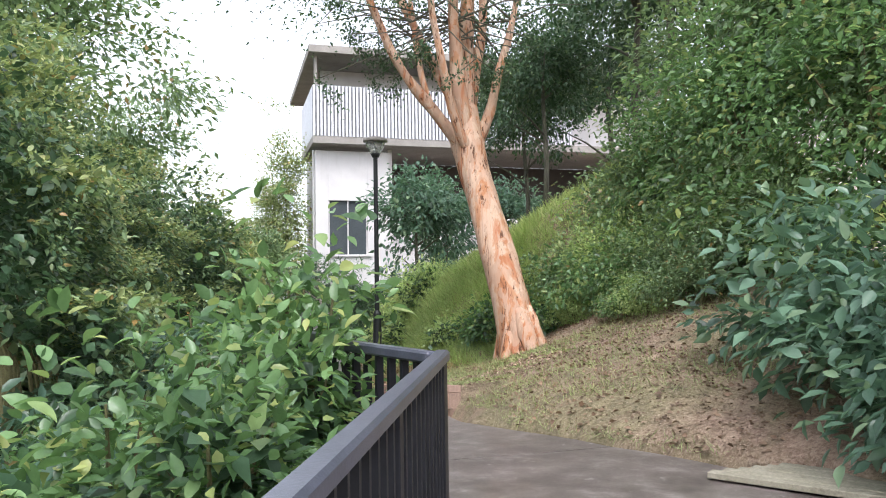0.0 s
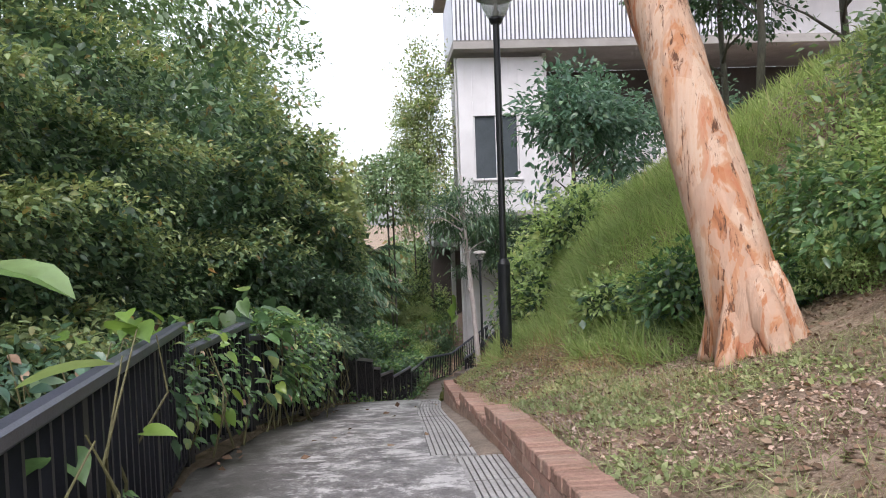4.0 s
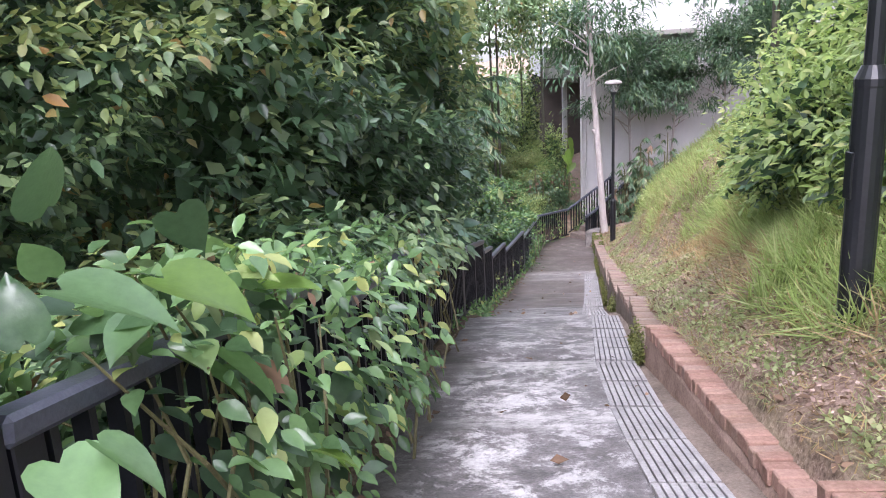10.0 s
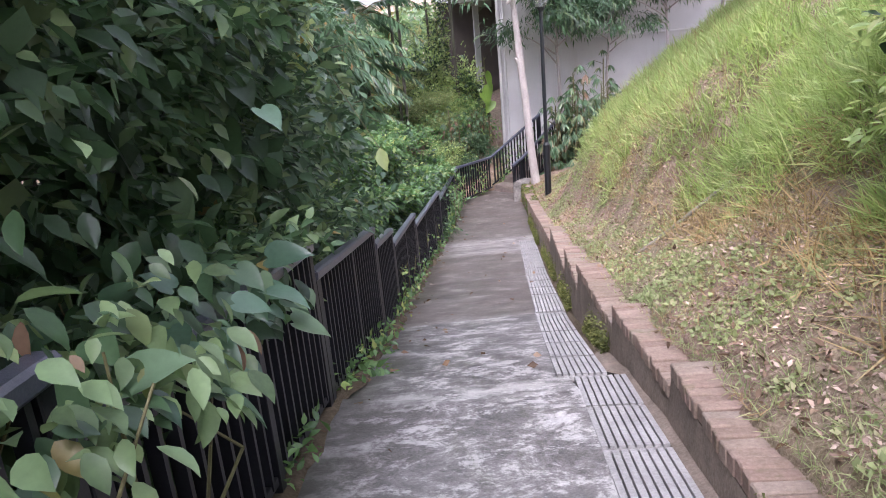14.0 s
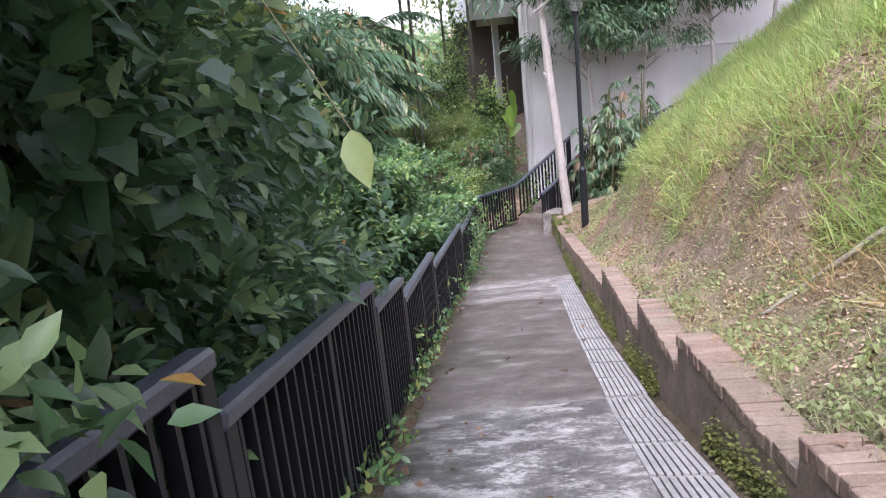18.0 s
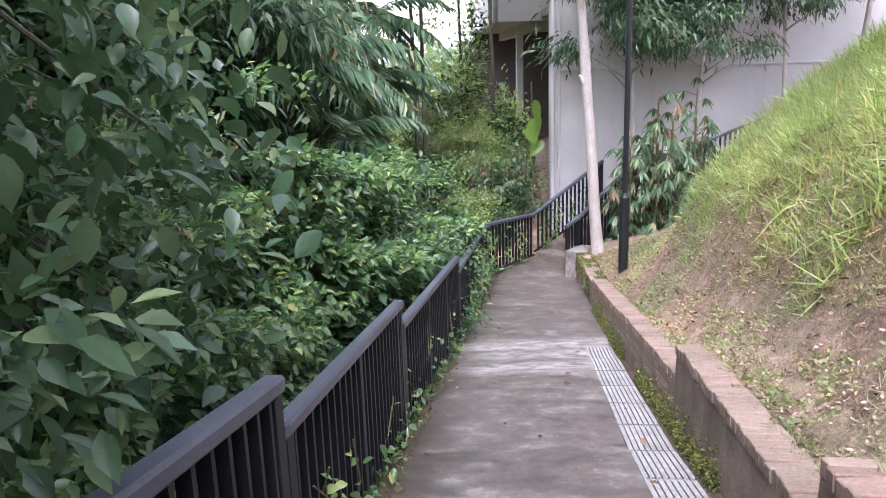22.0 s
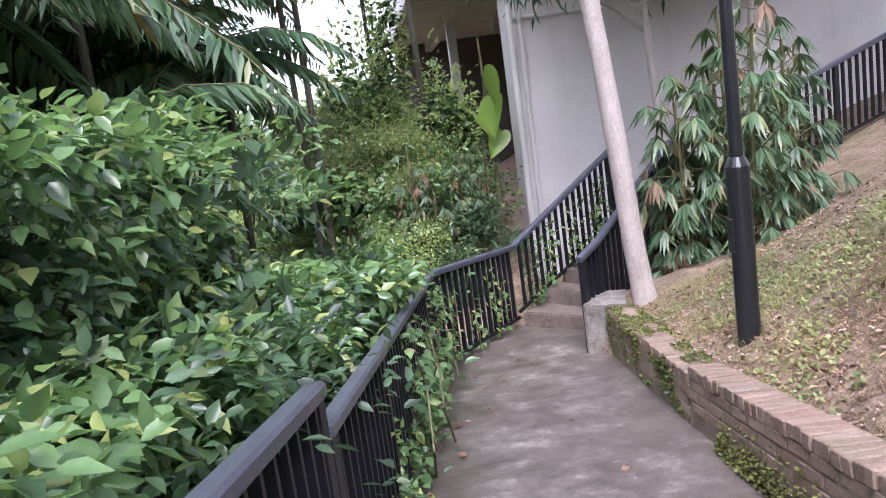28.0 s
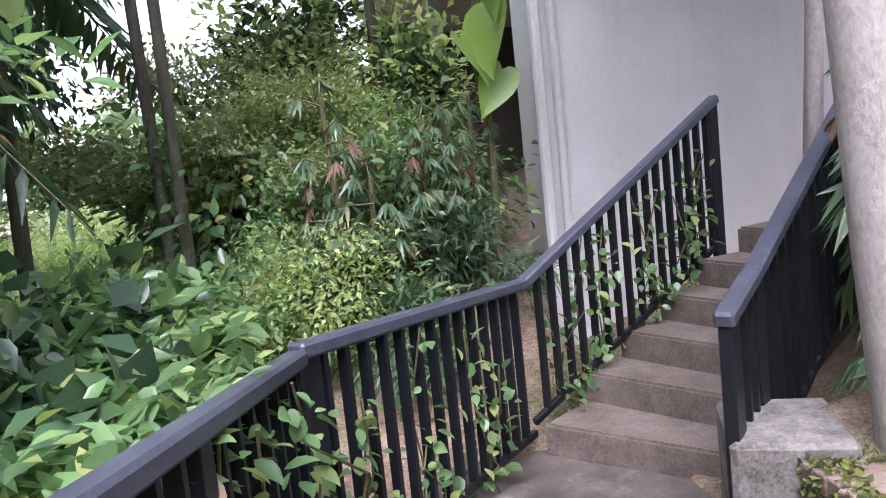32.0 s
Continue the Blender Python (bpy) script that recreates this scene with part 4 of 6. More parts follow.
def leaf_cloud(name, pos, out, size, kind, mat, parent=None, label="", seed=0, droop=0.5, spread=0.8, width=1.0, bend=None):
    """One mesh of many leaves: pos (n,3), the way each points (n,3), length (n)."""
    rng = np.random.default_rng(seed)
    n = len(pos)
    if n == 0:
        return None
    v, f = leaf_shape(kind)
    v = v * np.array([width, 1, 1])
    d = out + rng.normal(0, spread, (n, 3)) + np.array([0, 0, -droop])
    d /= np.linalg.norm(d, axis=1)[:, None] + 1e-9
    up = np.array([0, 0, 1.0]) + rng.normal(0, 0.45, (n, 3)) + out * 0.35
    s = np.cross(d, up)
    s /= np.linalg.norm(s, axis=1)[:, None] + 1e-9
    u = np.cross(s, d)
    V = pos[:, None, :] + size[:, None, None] * (v[None, :, 0:1] * s[:, None, :] + v[None, :, 1:2] * d[:, None, :] + v[None, :, 2:3] * u[:, None, :])
    V = V.reshape(-1, 3)
    k = len(v)
    loops, starts, totals = [], [], []
    base = []
    for face in f:
        base.append(face)
    lens = np.array([len(x) for x in base])
    flat = np.concatenate([np.array(x) for x in base])
    loops = (np.arange(n)[:, None] * k + flat[None, :]).ravel()
    totals = np.tile(lens, n)
    starts = np.concatenate([[0], np.cumsum(totals)[:-1]])
    me = bpy.data.meshes.new(name)
    me.vertices.add(len(V))
    me.vertices.foreach_set("co", V.ravel())
    me.loops.add(len(loops))
    me.loops.foreach_set("vertex_index", loops)
    me.polygons.add(len(totals))
    me.polygons.foreach_set("loop_start", starts)
    me.polygons.foreach_set("use_smooth", [True] * len(totals))
    me.update(calc_edges=True)
    me.materials.append(mat)
    ob = new(name, me)
    if parent is not None:
        ob.parent = parent
    if label:
        tagged(ob, label)
    return ob


def crown_points(rng, n, radius, clumps, clump_r, flat=1.0, low=-0.5, shell=0.55):
    """Points for leaves, gathered in clumps over an uneven crown; also the way outwards."""
    c = rng.normal(0, 1, (clumps * 3, 3))
    c /= np.linalg.norm(c, axis=1)[:, None]
    c = c[c[:, 2] > low][:clumps]
    rr = rng.uniform(shell, 1.0, len(c)) * (1 + 0.22 * np.sin(c[:, 0] * 5 + c[:, 1] * 4))
    cen = c * rr[:, None] * np.array(radius) * np.array([1, 1, flat])
    idx = rng.integers(0, len(c), n)
    off = rng.normal(0, 1, (n, 3)) * clump_r * np.array([1, 1, 0.6])
    p = cen[idx] + off
    o = c[idx] + 0.5 * off / (np.linalg.norm(off, axis=1)[:, None] + 1e-6)
    return p, o


PROTO = {}


def shrub_proto(key, mat, kind, leaf, n, radius=(1, 1, 1), clumps=40, clump_r=0.22, droop=0.5, width=1.0, seed=1, label="", category="shrub", group="", low=-0.5, shell=0.55, name="shrub"):
    """A shrub standing on its stems at the origin, kept for copying."""
    rng = np.random.default_rng(seed)
    t = thing(name, label, category, group)
    p, o = crown_points(rng, n, radius, clumps, clump_r, 1.0, low, shell)
    lift = radius[2] * (-low if low > -0.9 else 0.85)
    p[:, 2] += lift
    keep = p[:, 2] > 0.02
    p, o = p[keep], o[keep]
    leaf_cloud("foliage", p, o, rng.uniform(0.6, 1.25, len(p)) * leaf, kind, mat, t, seed=seed, droop=droop, width=width)
    for k in range(5):
        a = rng.uniform(0, 6.28)
        r = rng.uniform(0.3, 0.75)
        tip = (math.cos(a) * radius[0] * r, math.sin(a) * radius[1] * r, lift + radius[2] * rng.uniform(-0.1, 0.6))
        mid = (tip[0] * 0.4, tip[1] * 0.4, tip[2] * 0.55)
        part("stem", tube([(tip[0] * 0.08, tip[1] * 0.08, -0.25), mid, tip], [0.028, 0.02, 0.007], 6), M_STEM, t)
    PROTO[key] = [t, False]
    return t


def put(key, x, y, s=1.0, rot=0.0, z=None, sz=None, sink=0.0, label=""):
    t, used = PROTO[key]
    m = pose(x, y, (terrain(x, y) if z is None else z) - sink, 0, 0, rot) @ Matrix.Diagonal((s, s, s if sz is None else sz, 1))
    if not used:
        t.matrix_basis = m
        PROTO[key][1] = True
        o = t
    else:
        keep = t.matrix_basis.copy()
        t.matrix_basis = Matrix()
        o = copy_thing(t, Matrix())
        t.matrix_basis = keep
        o.matrix_basis = m
    if label:
        tagged(o, label)
    return o

# ---- plants ----
big = thing("tree", "big leaning tree with peeling orange bark on the bank", "tree", at=(0, 0, 0))
limb(big, [(3.98, 9.8, 0.3), (3.9, 9.9, 0.75), (3.78, 10.1, 1.6), (3.6, 10.35, 2.6), (3.48, 10.55, 3.3), (3.45, 10.62, 3.65), (3.44, 10.66, 4.2)], [0.34, 0.28, 0.255, 0.24, 0.235, 0.25, 0.13], "trunk", 1, sides=36, wob=0.012, lump=0.045)
for k in range(6):
    a = k * 1.05 + 0.4
    limb(big, [(3.88 + 0.16 * math.cos(a), 9.92 + 0.16 * math.sin(a), 1.25), (3.91 + 0.24 * math.cos(a), 9.88 + 0.24 * math.sin(a), 0.82), (3.95 + 0.4 * math.cos(a), 9.85 + 0.4 * math.sin(a), 0.5)], [0.05, 0.1, 0.06], "root", k, sides=12, wob=0.02, lump=0.05)
BOUGHS = [((3.4, 10.6, 3.5), (2.9, 10.6, 4.1), (2.35, 10.5, 4.75), (1.9, 10.4, 5.7), (1.5, 10.2, 7.0)), ((3.42, 10.5, 3.45), (3.15, 10.3, 3.9), (2.95, 10.2, 4.6), (2.75, 10.1, 5.6), (2.7, 9.8, 7.2)), ((3.45, 10.65, 3.6), (3.42, 10.7, 4.4), (3.5, 10.8, 5.4), (3.6, 10.9, 7.5)), ((3.55, 10.62, 3.55), (3.75, 10.7, 4.0), (3.95, 10.75, 4.6), (4.25, 10.8, 5.6), (4.6, 10.9, 7.2)), ((3.45, 10.7, 3.8), (3.2, 10.9, 4.5), (2.9, 11.2, 5.3), (2.4, 11.6, 6.6)), ((3.5, 10.75, 4.2), (3.7, 10.95, 4.9), (3.9, 11.2, 5.7), (4.0, 11.6, 7.0)), ((2.9, 10.6, 4.1), (2.75, 10.7, 4.7), (2.7, 10.9, 5.5), (2.6, 11.2, 6.5)), ((3.42, 10.6, 3.7), (3.25, 10.5, 4.5), (3.2, 10.45, 5.4), (3.1, 10.2, 7.0))]
for k, pts in enumerate(BOUGHS):
    r0 = (0.1, 0.09, 0.17, 0.1, 0.1, 0.1, 0.05, 0.13)[k]
    limb(big, pts, [r0 * (1 - 0.17 * i) for i in range(len(pts))], "limb", 10 + k, sides=12, wob=0.02, lump=0.03)
rng = np.random.default_rng(5)
tips = np.array([p[-1] for p in BOUGHS] + [p[-2] for p in BOUGHS])
p, o = [], []
for c in tips:
    n = 800
    q = c + rng.normal(0, 1, (n, 3)) * (1.1, 1.0, 0.5) + (-0.2, 0, 0.5)
    p.append(q[q[:, 2] > 5.35])
    o.append((q - c)[q[:, 2] > 5.35])
p, o = np.concatenate(p), np.concatenate(o)
leaf_cloud("crown", p, o / (np.linalg.norm(o, axis=1)[:, None] + 1e-6), rng.uniform(0.05, 0.1, len(p)), "small", L_DARK, big, seed=6)
for k in range(60):
    c = Vector(tips[k % len(tips)])
    e = c + Vector((rnd.uniform(-1.6, 1.2), rnd.uniform(-1.3, 1.3), rnd.uniform(-0.4, 0.5)))
    part("twig", tube([c, c.lerp(e, 0.5) + Vector((0, 0, 0.12)), e], [0.02, 0.012, 0.004], 5), M_BARK, big)

# fine drooping sprays on its lower twigs
p, o = [], []
for k in range(26):
    c = Vector((rnd.uniform(1.2, 4.4), rnd.uniform(9.6, 11.4), rnd.uniform(4.6, 5.3)))
    e = c + Vector((rnd.uniform(-0.7, 0.4), rnd.uniform(-0.3, 0.3), rnd.uniform(-0.55, 0.05)))
    part("twig", tube([Vector((2.9 + 0.3 * (k % 3), 10.5, 5.2 + 0.1 * (k % 4))), c, e], [0.013, 0.008, 0.003], 5), M_BARK, big)
    f = rng.random((150, 1))
    p.append(np.array(c) * (1 - f) + np.array(e) * f + rng.normal(0, 0.07, (150, 3)))
    o.append(rng.normal(0, 1, (150, 3)))
leaf_cloud("spray", np.concatenate(p), np.concatenate(o), rng.uniform(0.04, 0.075, 26 * 150), "small", L_DARK, big, seed=8)

SL = "shrubs on the slope"
shrub_proto("mid", L_MID, "ovate", 0.125, 1800, (1.0, 1.0, 0.85), 46, 0.2, seed=11, label="leafy mid green shrub on the slope", group=SL)
shrub_proto("mid_b", L_MID, "ovate", 0.1, 2200, (1.1, 0.9, 0.8), 38, 0.22, seed=12, label="leafy mid green shrub on the slope", group=SL)
shrub_proto("dark", L_DARK, "ovate", 0.13, 1700, (1.0, 1.0, 0.95), 46, 0.22, seed=13, label="dense dark green shrub in the shade", group="dark shrubs")
shrub_proto("blue", L_BLUE, "ovate", 0.13, 1900, (1.0, 1.0, 0.85), 42, 0.2, seed=14, label="blue-green broad-leaved shrub by the railing", group="broad-leaved shrubs")
shrub_proto("yel", L_YEL, "ovate", 0.09, 2800, (1.1, 1.1, 0.6), 44, 0.2, seed=15, label="yellow-green creeper mound over the bushes", group="creeper mounds", low=-0.2)
shrub_proto("fine", L_MID, "small", 0.08, 4200, (1.0, 1.0, 0.9), 60, 0.18, seed=16, label="fine-leaved green bush on the slope", group="fine-leaved bushes")
shrub_proto("lance", L_DARK, "long", 0.32, 1500, (1.0, 1.0, 0.9), 40, 0.2, droop=0.7, seed=17, label="dark long-leaved plant in the ravine", group="long-leaved plants")
shrub_proto("bright", L_VINE, "ovate", 0.12, 2000, (1.0, 1.0, 0.9), 40, 0.2, seed=18, label="bright green leafy shrub catching the light", group="bright shrubs")
shrub_proto("mass_d", L_DARK, "ovate", 0.12, 6000, (1.5, 1.5, 2.1), 90, 0.26, seed=20, label="tall dark mass of bushes and creepers", group="tall creeper masses", low=-0.8, name="bush")
shrub_proto("mass_v", L_VINE, "ovate", 0.11, 6500, (1.3, 1.3, 2.0), 80, 0.24, seed=24, label="bush draped in bright green vines", group="tall creeper masses", low=-0.8, name="bush")
shrub_proto("mass_f", L_MID, "small", 0.13, 7000, (1.5, 1.5, 2.1), 90, 0.26, seed=28, label="tall mass of bushes deeper in the ravine", group="tall creeper masses", low=-0.8, name="bush")
shrub_proto("near_a", L_VINE, "ovate", 0.14, 1500, (1.0, 1.0, 0.85), 40, 0.19, seed=22, label="leafy bright green shrub by the railing", group="shrubs by the railing")
shrub_proto("near_b", L_BLUE, "ovate", 0.15, 1500, (1.0, 1.0, 0.9), 40, 0.2, seed=23, label="leafy blue-green shrub near the path", group="shrubs by the railing")
shrub_proto("sprig", L_VINE, "oval", 0.13, 420, (0.45, 0.45, 1.1), 26, 0.12, seed=21, label="tall loose sprigs with pale green leaves", group="sprigs by the railing", low=-0.7)


def tree_proto(key, mat, kind, leaf, n, height, radius, seed, label, clumps=70, clump_r=0.35, trunk_r=0.12, bark=None, low=-0.75):
    rng = np.random.default_rng(seed)
    t = thing("tree", label, "tree", "trees of the ravine")
    p, o = crown_points(rng, n, radius, clumps, clump_r, 1.0, low, 0.35)
    p[:, 2] += height - radius[2] * 0.8
    leaf_cloud("crown", p, o, rng.uniform(0.6, 1.3, len(p)) * leaf, kind, mat, t, seed=seed, droop=0.6)
    top = height - radius[2] * 0.5
    part("trunk", tube([(0, 0, -0.4), (0.1, 0.05, top * 0.35), (-0.05, 0.1, top * 0.7), (0.05, 0, top)], [trunk_r, trunk_r * 0.8, trunk_r * 0.6, trunk_r * 0.3], 9, True, 0.05, seed), bark or M_BARK, t, smooth=True)
    for k in range(7):
        a = k * 0.9 + rng.uniform(0, 0.5)
        h = top * rng.uniform(0.4, 0.9)
        r = radius[0] * rng.uniform(0.45, 0.8)
        part("branch", tube([(0, 0.05, h), (math.cos(a) * r * 0.5, math.sin(a) * r * 0.5, h + r * 0.35), (math.cos(a) * r, math.sin(a) * r, h + r * 0.6)], [trunk_r * 0.4, trunk_r * 0.25, 0.01], 6), bark or M_BARK, t, smooth=True)
    PROTO[key] = [t, False]


tree_proto("t_dark", L_DARK, "small", 0.2, 9000, 8.0, (2.6, 2.6, 2.6), 31, "tall dark-leaved tree of the ravine", 80)
tree_proto("t_mid", L_MID, "small", 0.2, 9000, 7.0, (2.6, 2.5, 2.4), 32, "leafy green tree of the ravine", 80)
tree_proto("t_fine", L_MID, "small", 0.14, 26000, 9.5, (3.2, 3.0, 3.2), 33, "tall fine-leaved tree against the sky", 170, 0.3)
tree_proto("t_column", L_YEL, "small", 0.17, 10000, 13.0, (1.2, 1.2, 5.2), 36, "tall slender creeper-covered tree beside the building", 110, 0.35, 0.06)
tree_proto("t_small", L_BLUE, "ovate", 0.16, 3600, 4.2, (1.25, 1.25, 1.6), 34, "small bushy tree before the white building", 50, 0.25, 0.07)
tree_proto("t_mango", L_DARK, "long", 0.24, 6500, 6.0, (1.5, 1.4, 1.6), 35, "thin tree with hanging oblong leaves", 40, 0.26, 0.07, M_BARK_PALE, -0.9)


shrub_proto("sunny", L_SUN, "small", 0.095, 3800, (1.0, 1.0, 0.9), 60, 0.18, seed=29, label="yellow-green bush coloured bright for the open sky", group="sunlit bushes")
shrub_proto("vine_col", L_VINE, "ovate", 0.11, 3400, (0.5, 0.5, 1.5), 60, 0.15, seed=25, label="stump draped in bright green vines", group="vine columns", low=-0.95, name="bush", shell=0.7)
shrub_proto("flat", L_DARK, "ovate", 0.078, 3600, (0.95, 0.95, 0.95), 46, 0.17, seed=26, label="flat-topped dense leafy bush by the railing", group="flat-topped bushes", low=-0.95, name="bush", shell=0.75)


def row(keys, xs_, ys_, n, size, seed, dz=0.0):
    r = random.Random(seed)
    for k in range(n):
        y = r.uniform(*ys_)
        x = r.uniform(*xs_)
        put(r.choice(keys), x, y, r.uniform(*size), r.uniform(0, 360), sink=dz)


def layered(y0, y1, off, lean, top, low, n, leaf, seed, label, mats, step=1.0, dusk=-9.0):
    """Bushes under creepers that rise beside the railing in overlapping ledges of leaves; leaf colour carries their
    light and shade.
    """
    rng = np.random.default_rng(seed)
    t = thing("bush", label, "bush", "creeper-covered bushes beside the railing")
    P, O, lit = [], [], []
    for k in range(n):
        y = rng.uniform(y0, y1)
        g, h1 = gz(min(y, 33)), top(y)
        z = rng.uniform(g - low, g + h1)
        wave = 0.6 * noise.noise((y * 0.45, 0.3, seed % 7)) + 0.3 * noise.noise((y * 1.6, 4.1, 2))
        v = (z - g) * step + wave
        f = v - math.floor(v)
        reach = 0.22 + 0.62 * (0.5 + 0.9 * noise.noise((y * 1.2, math.floor(v) * 7.3, 1)))
        ledge = rng.random() < 0.4
        if ledge:
            f0 = rng.uniform(0, 1)
            z += (1 - f) / step + rng.normal(0, 0.05) + 0.12 * f0 * (1 - f0)
            push = 1.2 * reach * f0
        else:
            push = 1.2 * reach * f ** 1.5
        x = rx(min(y, 33.5)) - off - lean * max(-0.3, z - g) + push + 0.3 * noise.noise((y * 2.7, z * 2.7, 8)) + rng.normal(0, 0.045)
        x = min(x, rx(min(y, 33.5)) + (0.3 if z > g + 1.05 else -0.06) - rng.exponential(0.05))
        P.append((x, y + rng.normal(0, 0.04), z))
        O.append((0.75, -0.35, 0.75) if ledge else (0.8, -0.4, 0.1))
        # lit picks the leaf colour: pale on ledge tops, dark beneath and below dusk
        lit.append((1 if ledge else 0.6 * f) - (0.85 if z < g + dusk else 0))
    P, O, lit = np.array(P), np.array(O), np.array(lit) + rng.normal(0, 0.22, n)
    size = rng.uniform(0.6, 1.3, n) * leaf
    for name, lab, k, mat in (("foliage", "", lit > 0.72, mats[0]), ("side_foliage", "", (lit <= 0.72) & (lit > 0.25), mats[1]), ("shade_foliage", "leaves coloured dark for the shade under the ledges", lit <= 0.25, mats[2])):
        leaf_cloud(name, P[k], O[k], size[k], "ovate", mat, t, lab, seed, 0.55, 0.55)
    # second layer behind, its dark green standing in for the shade inside
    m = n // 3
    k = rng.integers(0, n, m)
    leaf_cloud("deep_foliage", P[k] - (0.28, 0, 0.05) + rng.normal(0, 0.08, (m, 3)), O[k], size[k] * 1.5, "small", L_DARK, t, "leaves deep inside, coloured dark for shade", seed + 1, 0.5, 0.9, 1.5)
    for k in range(6):
        y = y0 + (y1 - y0) * (k + 0.5) / 6
        g = gz(min(y, 33))
        bx = rx(min(y, 33.5)) - off - 0.5
        part("stem", tube([(bx, y, terrain(bx, y) - 0.1), (bx - 0.2, y + 0.1, g + 0.6), (bx - lean - 0.1, y - 0.1, g + min(1.4, top(y) * 0.7))], [0.03, 0.022, 0.01], 6), M_STEM, t)
    return t


def leafy(x, y, r, h, n, leaf, mat, seed, label, kind="ovate", base=None, name="bush", group="bushes on the bank"):
    """A dense bush: leaves over an uneven dome, and inner ones coloured dark for shade."""
    rng = np.random.default_rng(seed)
    z = terrain(x, y) if base is None else base
    t = thing(name, label, "bush", group, at=(x, y, z))
    a, c = rng.uniform(0, 2 * math.pi, n), rng.uniform(-0.15, 1, n)
    d = np.stack([np.cos(a) * np.sqrt(1 - np.clip(c, 0, 1) ** 2), np.sin(a) * np.sqrt(1 - np.clip(c, 0, 1) ** 2), c], 1)
    k = np.array([1 + 0.75 * noise.noise(Vector(v) * 2.4 + Vector((seed, 0, 0))) + 0.45 * noise.noise(Vector(v) * 6.5) for v in d]) * rng.uniform(0.75, 1.06, n)
    p = d * k[:, None] * (r, r, h)
    p[:, 2] += 0.1
    size = rng.uniform(0.6, 1.3, n) * leaf
    leaf_cloud("foliage", p, d, size, kind, mat, t, "", seed, 0.45, 0.6)
    # inner shell in dark green, imitating the bush's own shade
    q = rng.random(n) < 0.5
    leaf_cloud("shade_foliage", p[q] * 0.78, d[q], size[q] * 1.3, "small", L_DARK, t, "leaves inside the bush, coloured dark for shade", seed + 1, 0.4, 0.9, 1.4)
    for k in range(4):
        e = rng.uniform(0, 6.28)
        part("stem", tube([(0.03 * math.cos(e), 0.03 * math.sin(e), -0.2), (r * 0.3 * math.cos(e), r * 0.3 * math.sin(e), h * 0.4), (r * 0.6 * math.cos(e), r * 0.6 * math.sin(e), h * 0.75)], [0.02, 0.014, 0.006], 6), M_STEM, t)
    return t


# creeper-covered bushes along the upper railing, then down the ravine
LAY = "bushes buried in yellow-green creeper ledges beside the railing"
HILL = [(4, 2.2), (7, 2.7), (9, 3.2), (12, 3.6), (16, 3.9), (19, 3.6), (21, 3.0)]
for k in range(8):
    y0 = 6.2 + 1.85 * k
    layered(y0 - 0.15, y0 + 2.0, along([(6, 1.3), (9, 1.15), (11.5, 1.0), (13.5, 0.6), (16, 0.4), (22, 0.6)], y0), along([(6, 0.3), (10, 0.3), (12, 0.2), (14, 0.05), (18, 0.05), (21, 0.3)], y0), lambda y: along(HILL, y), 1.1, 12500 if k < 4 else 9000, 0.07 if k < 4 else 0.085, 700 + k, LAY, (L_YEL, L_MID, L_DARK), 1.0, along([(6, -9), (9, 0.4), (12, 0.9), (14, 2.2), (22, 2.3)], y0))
for k in range(4):
    y0 = 21.0 + 1.6 * k
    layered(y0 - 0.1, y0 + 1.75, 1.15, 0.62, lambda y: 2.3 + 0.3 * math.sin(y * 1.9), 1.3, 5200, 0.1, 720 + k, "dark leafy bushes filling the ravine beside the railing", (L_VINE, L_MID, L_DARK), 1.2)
for k in range(4):
    y0 = 27.2 + 1.65 * k
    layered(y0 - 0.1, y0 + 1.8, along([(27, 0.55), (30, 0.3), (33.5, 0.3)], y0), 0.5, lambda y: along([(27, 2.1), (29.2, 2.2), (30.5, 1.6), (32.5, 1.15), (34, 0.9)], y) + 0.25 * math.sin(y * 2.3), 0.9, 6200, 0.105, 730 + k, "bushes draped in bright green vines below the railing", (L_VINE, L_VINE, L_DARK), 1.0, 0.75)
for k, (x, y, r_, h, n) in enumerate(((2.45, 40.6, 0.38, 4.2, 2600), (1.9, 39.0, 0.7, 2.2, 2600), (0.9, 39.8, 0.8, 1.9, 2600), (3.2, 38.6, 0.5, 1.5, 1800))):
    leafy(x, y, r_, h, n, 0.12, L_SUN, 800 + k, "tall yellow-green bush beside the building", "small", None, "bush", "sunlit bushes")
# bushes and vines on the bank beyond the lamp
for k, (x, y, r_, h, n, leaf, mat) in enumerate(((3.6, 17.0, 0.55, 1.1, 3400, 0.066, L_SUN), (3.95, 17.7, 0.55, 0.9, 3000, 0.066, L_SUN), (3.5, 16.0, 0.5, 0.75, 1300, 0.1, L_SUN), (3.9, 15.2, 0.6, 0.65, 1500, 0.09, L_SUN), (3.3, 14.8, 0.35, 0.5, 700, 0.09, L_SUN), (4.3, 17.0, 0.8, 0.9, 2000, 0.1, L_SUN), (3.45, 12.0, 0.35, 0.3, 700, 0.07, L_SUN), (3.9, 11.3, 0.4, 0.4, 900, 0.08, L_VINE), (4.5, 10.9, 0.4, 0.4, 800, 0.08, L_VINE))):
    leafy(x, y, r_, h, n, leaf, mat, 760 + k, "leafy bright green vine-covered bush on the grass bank")

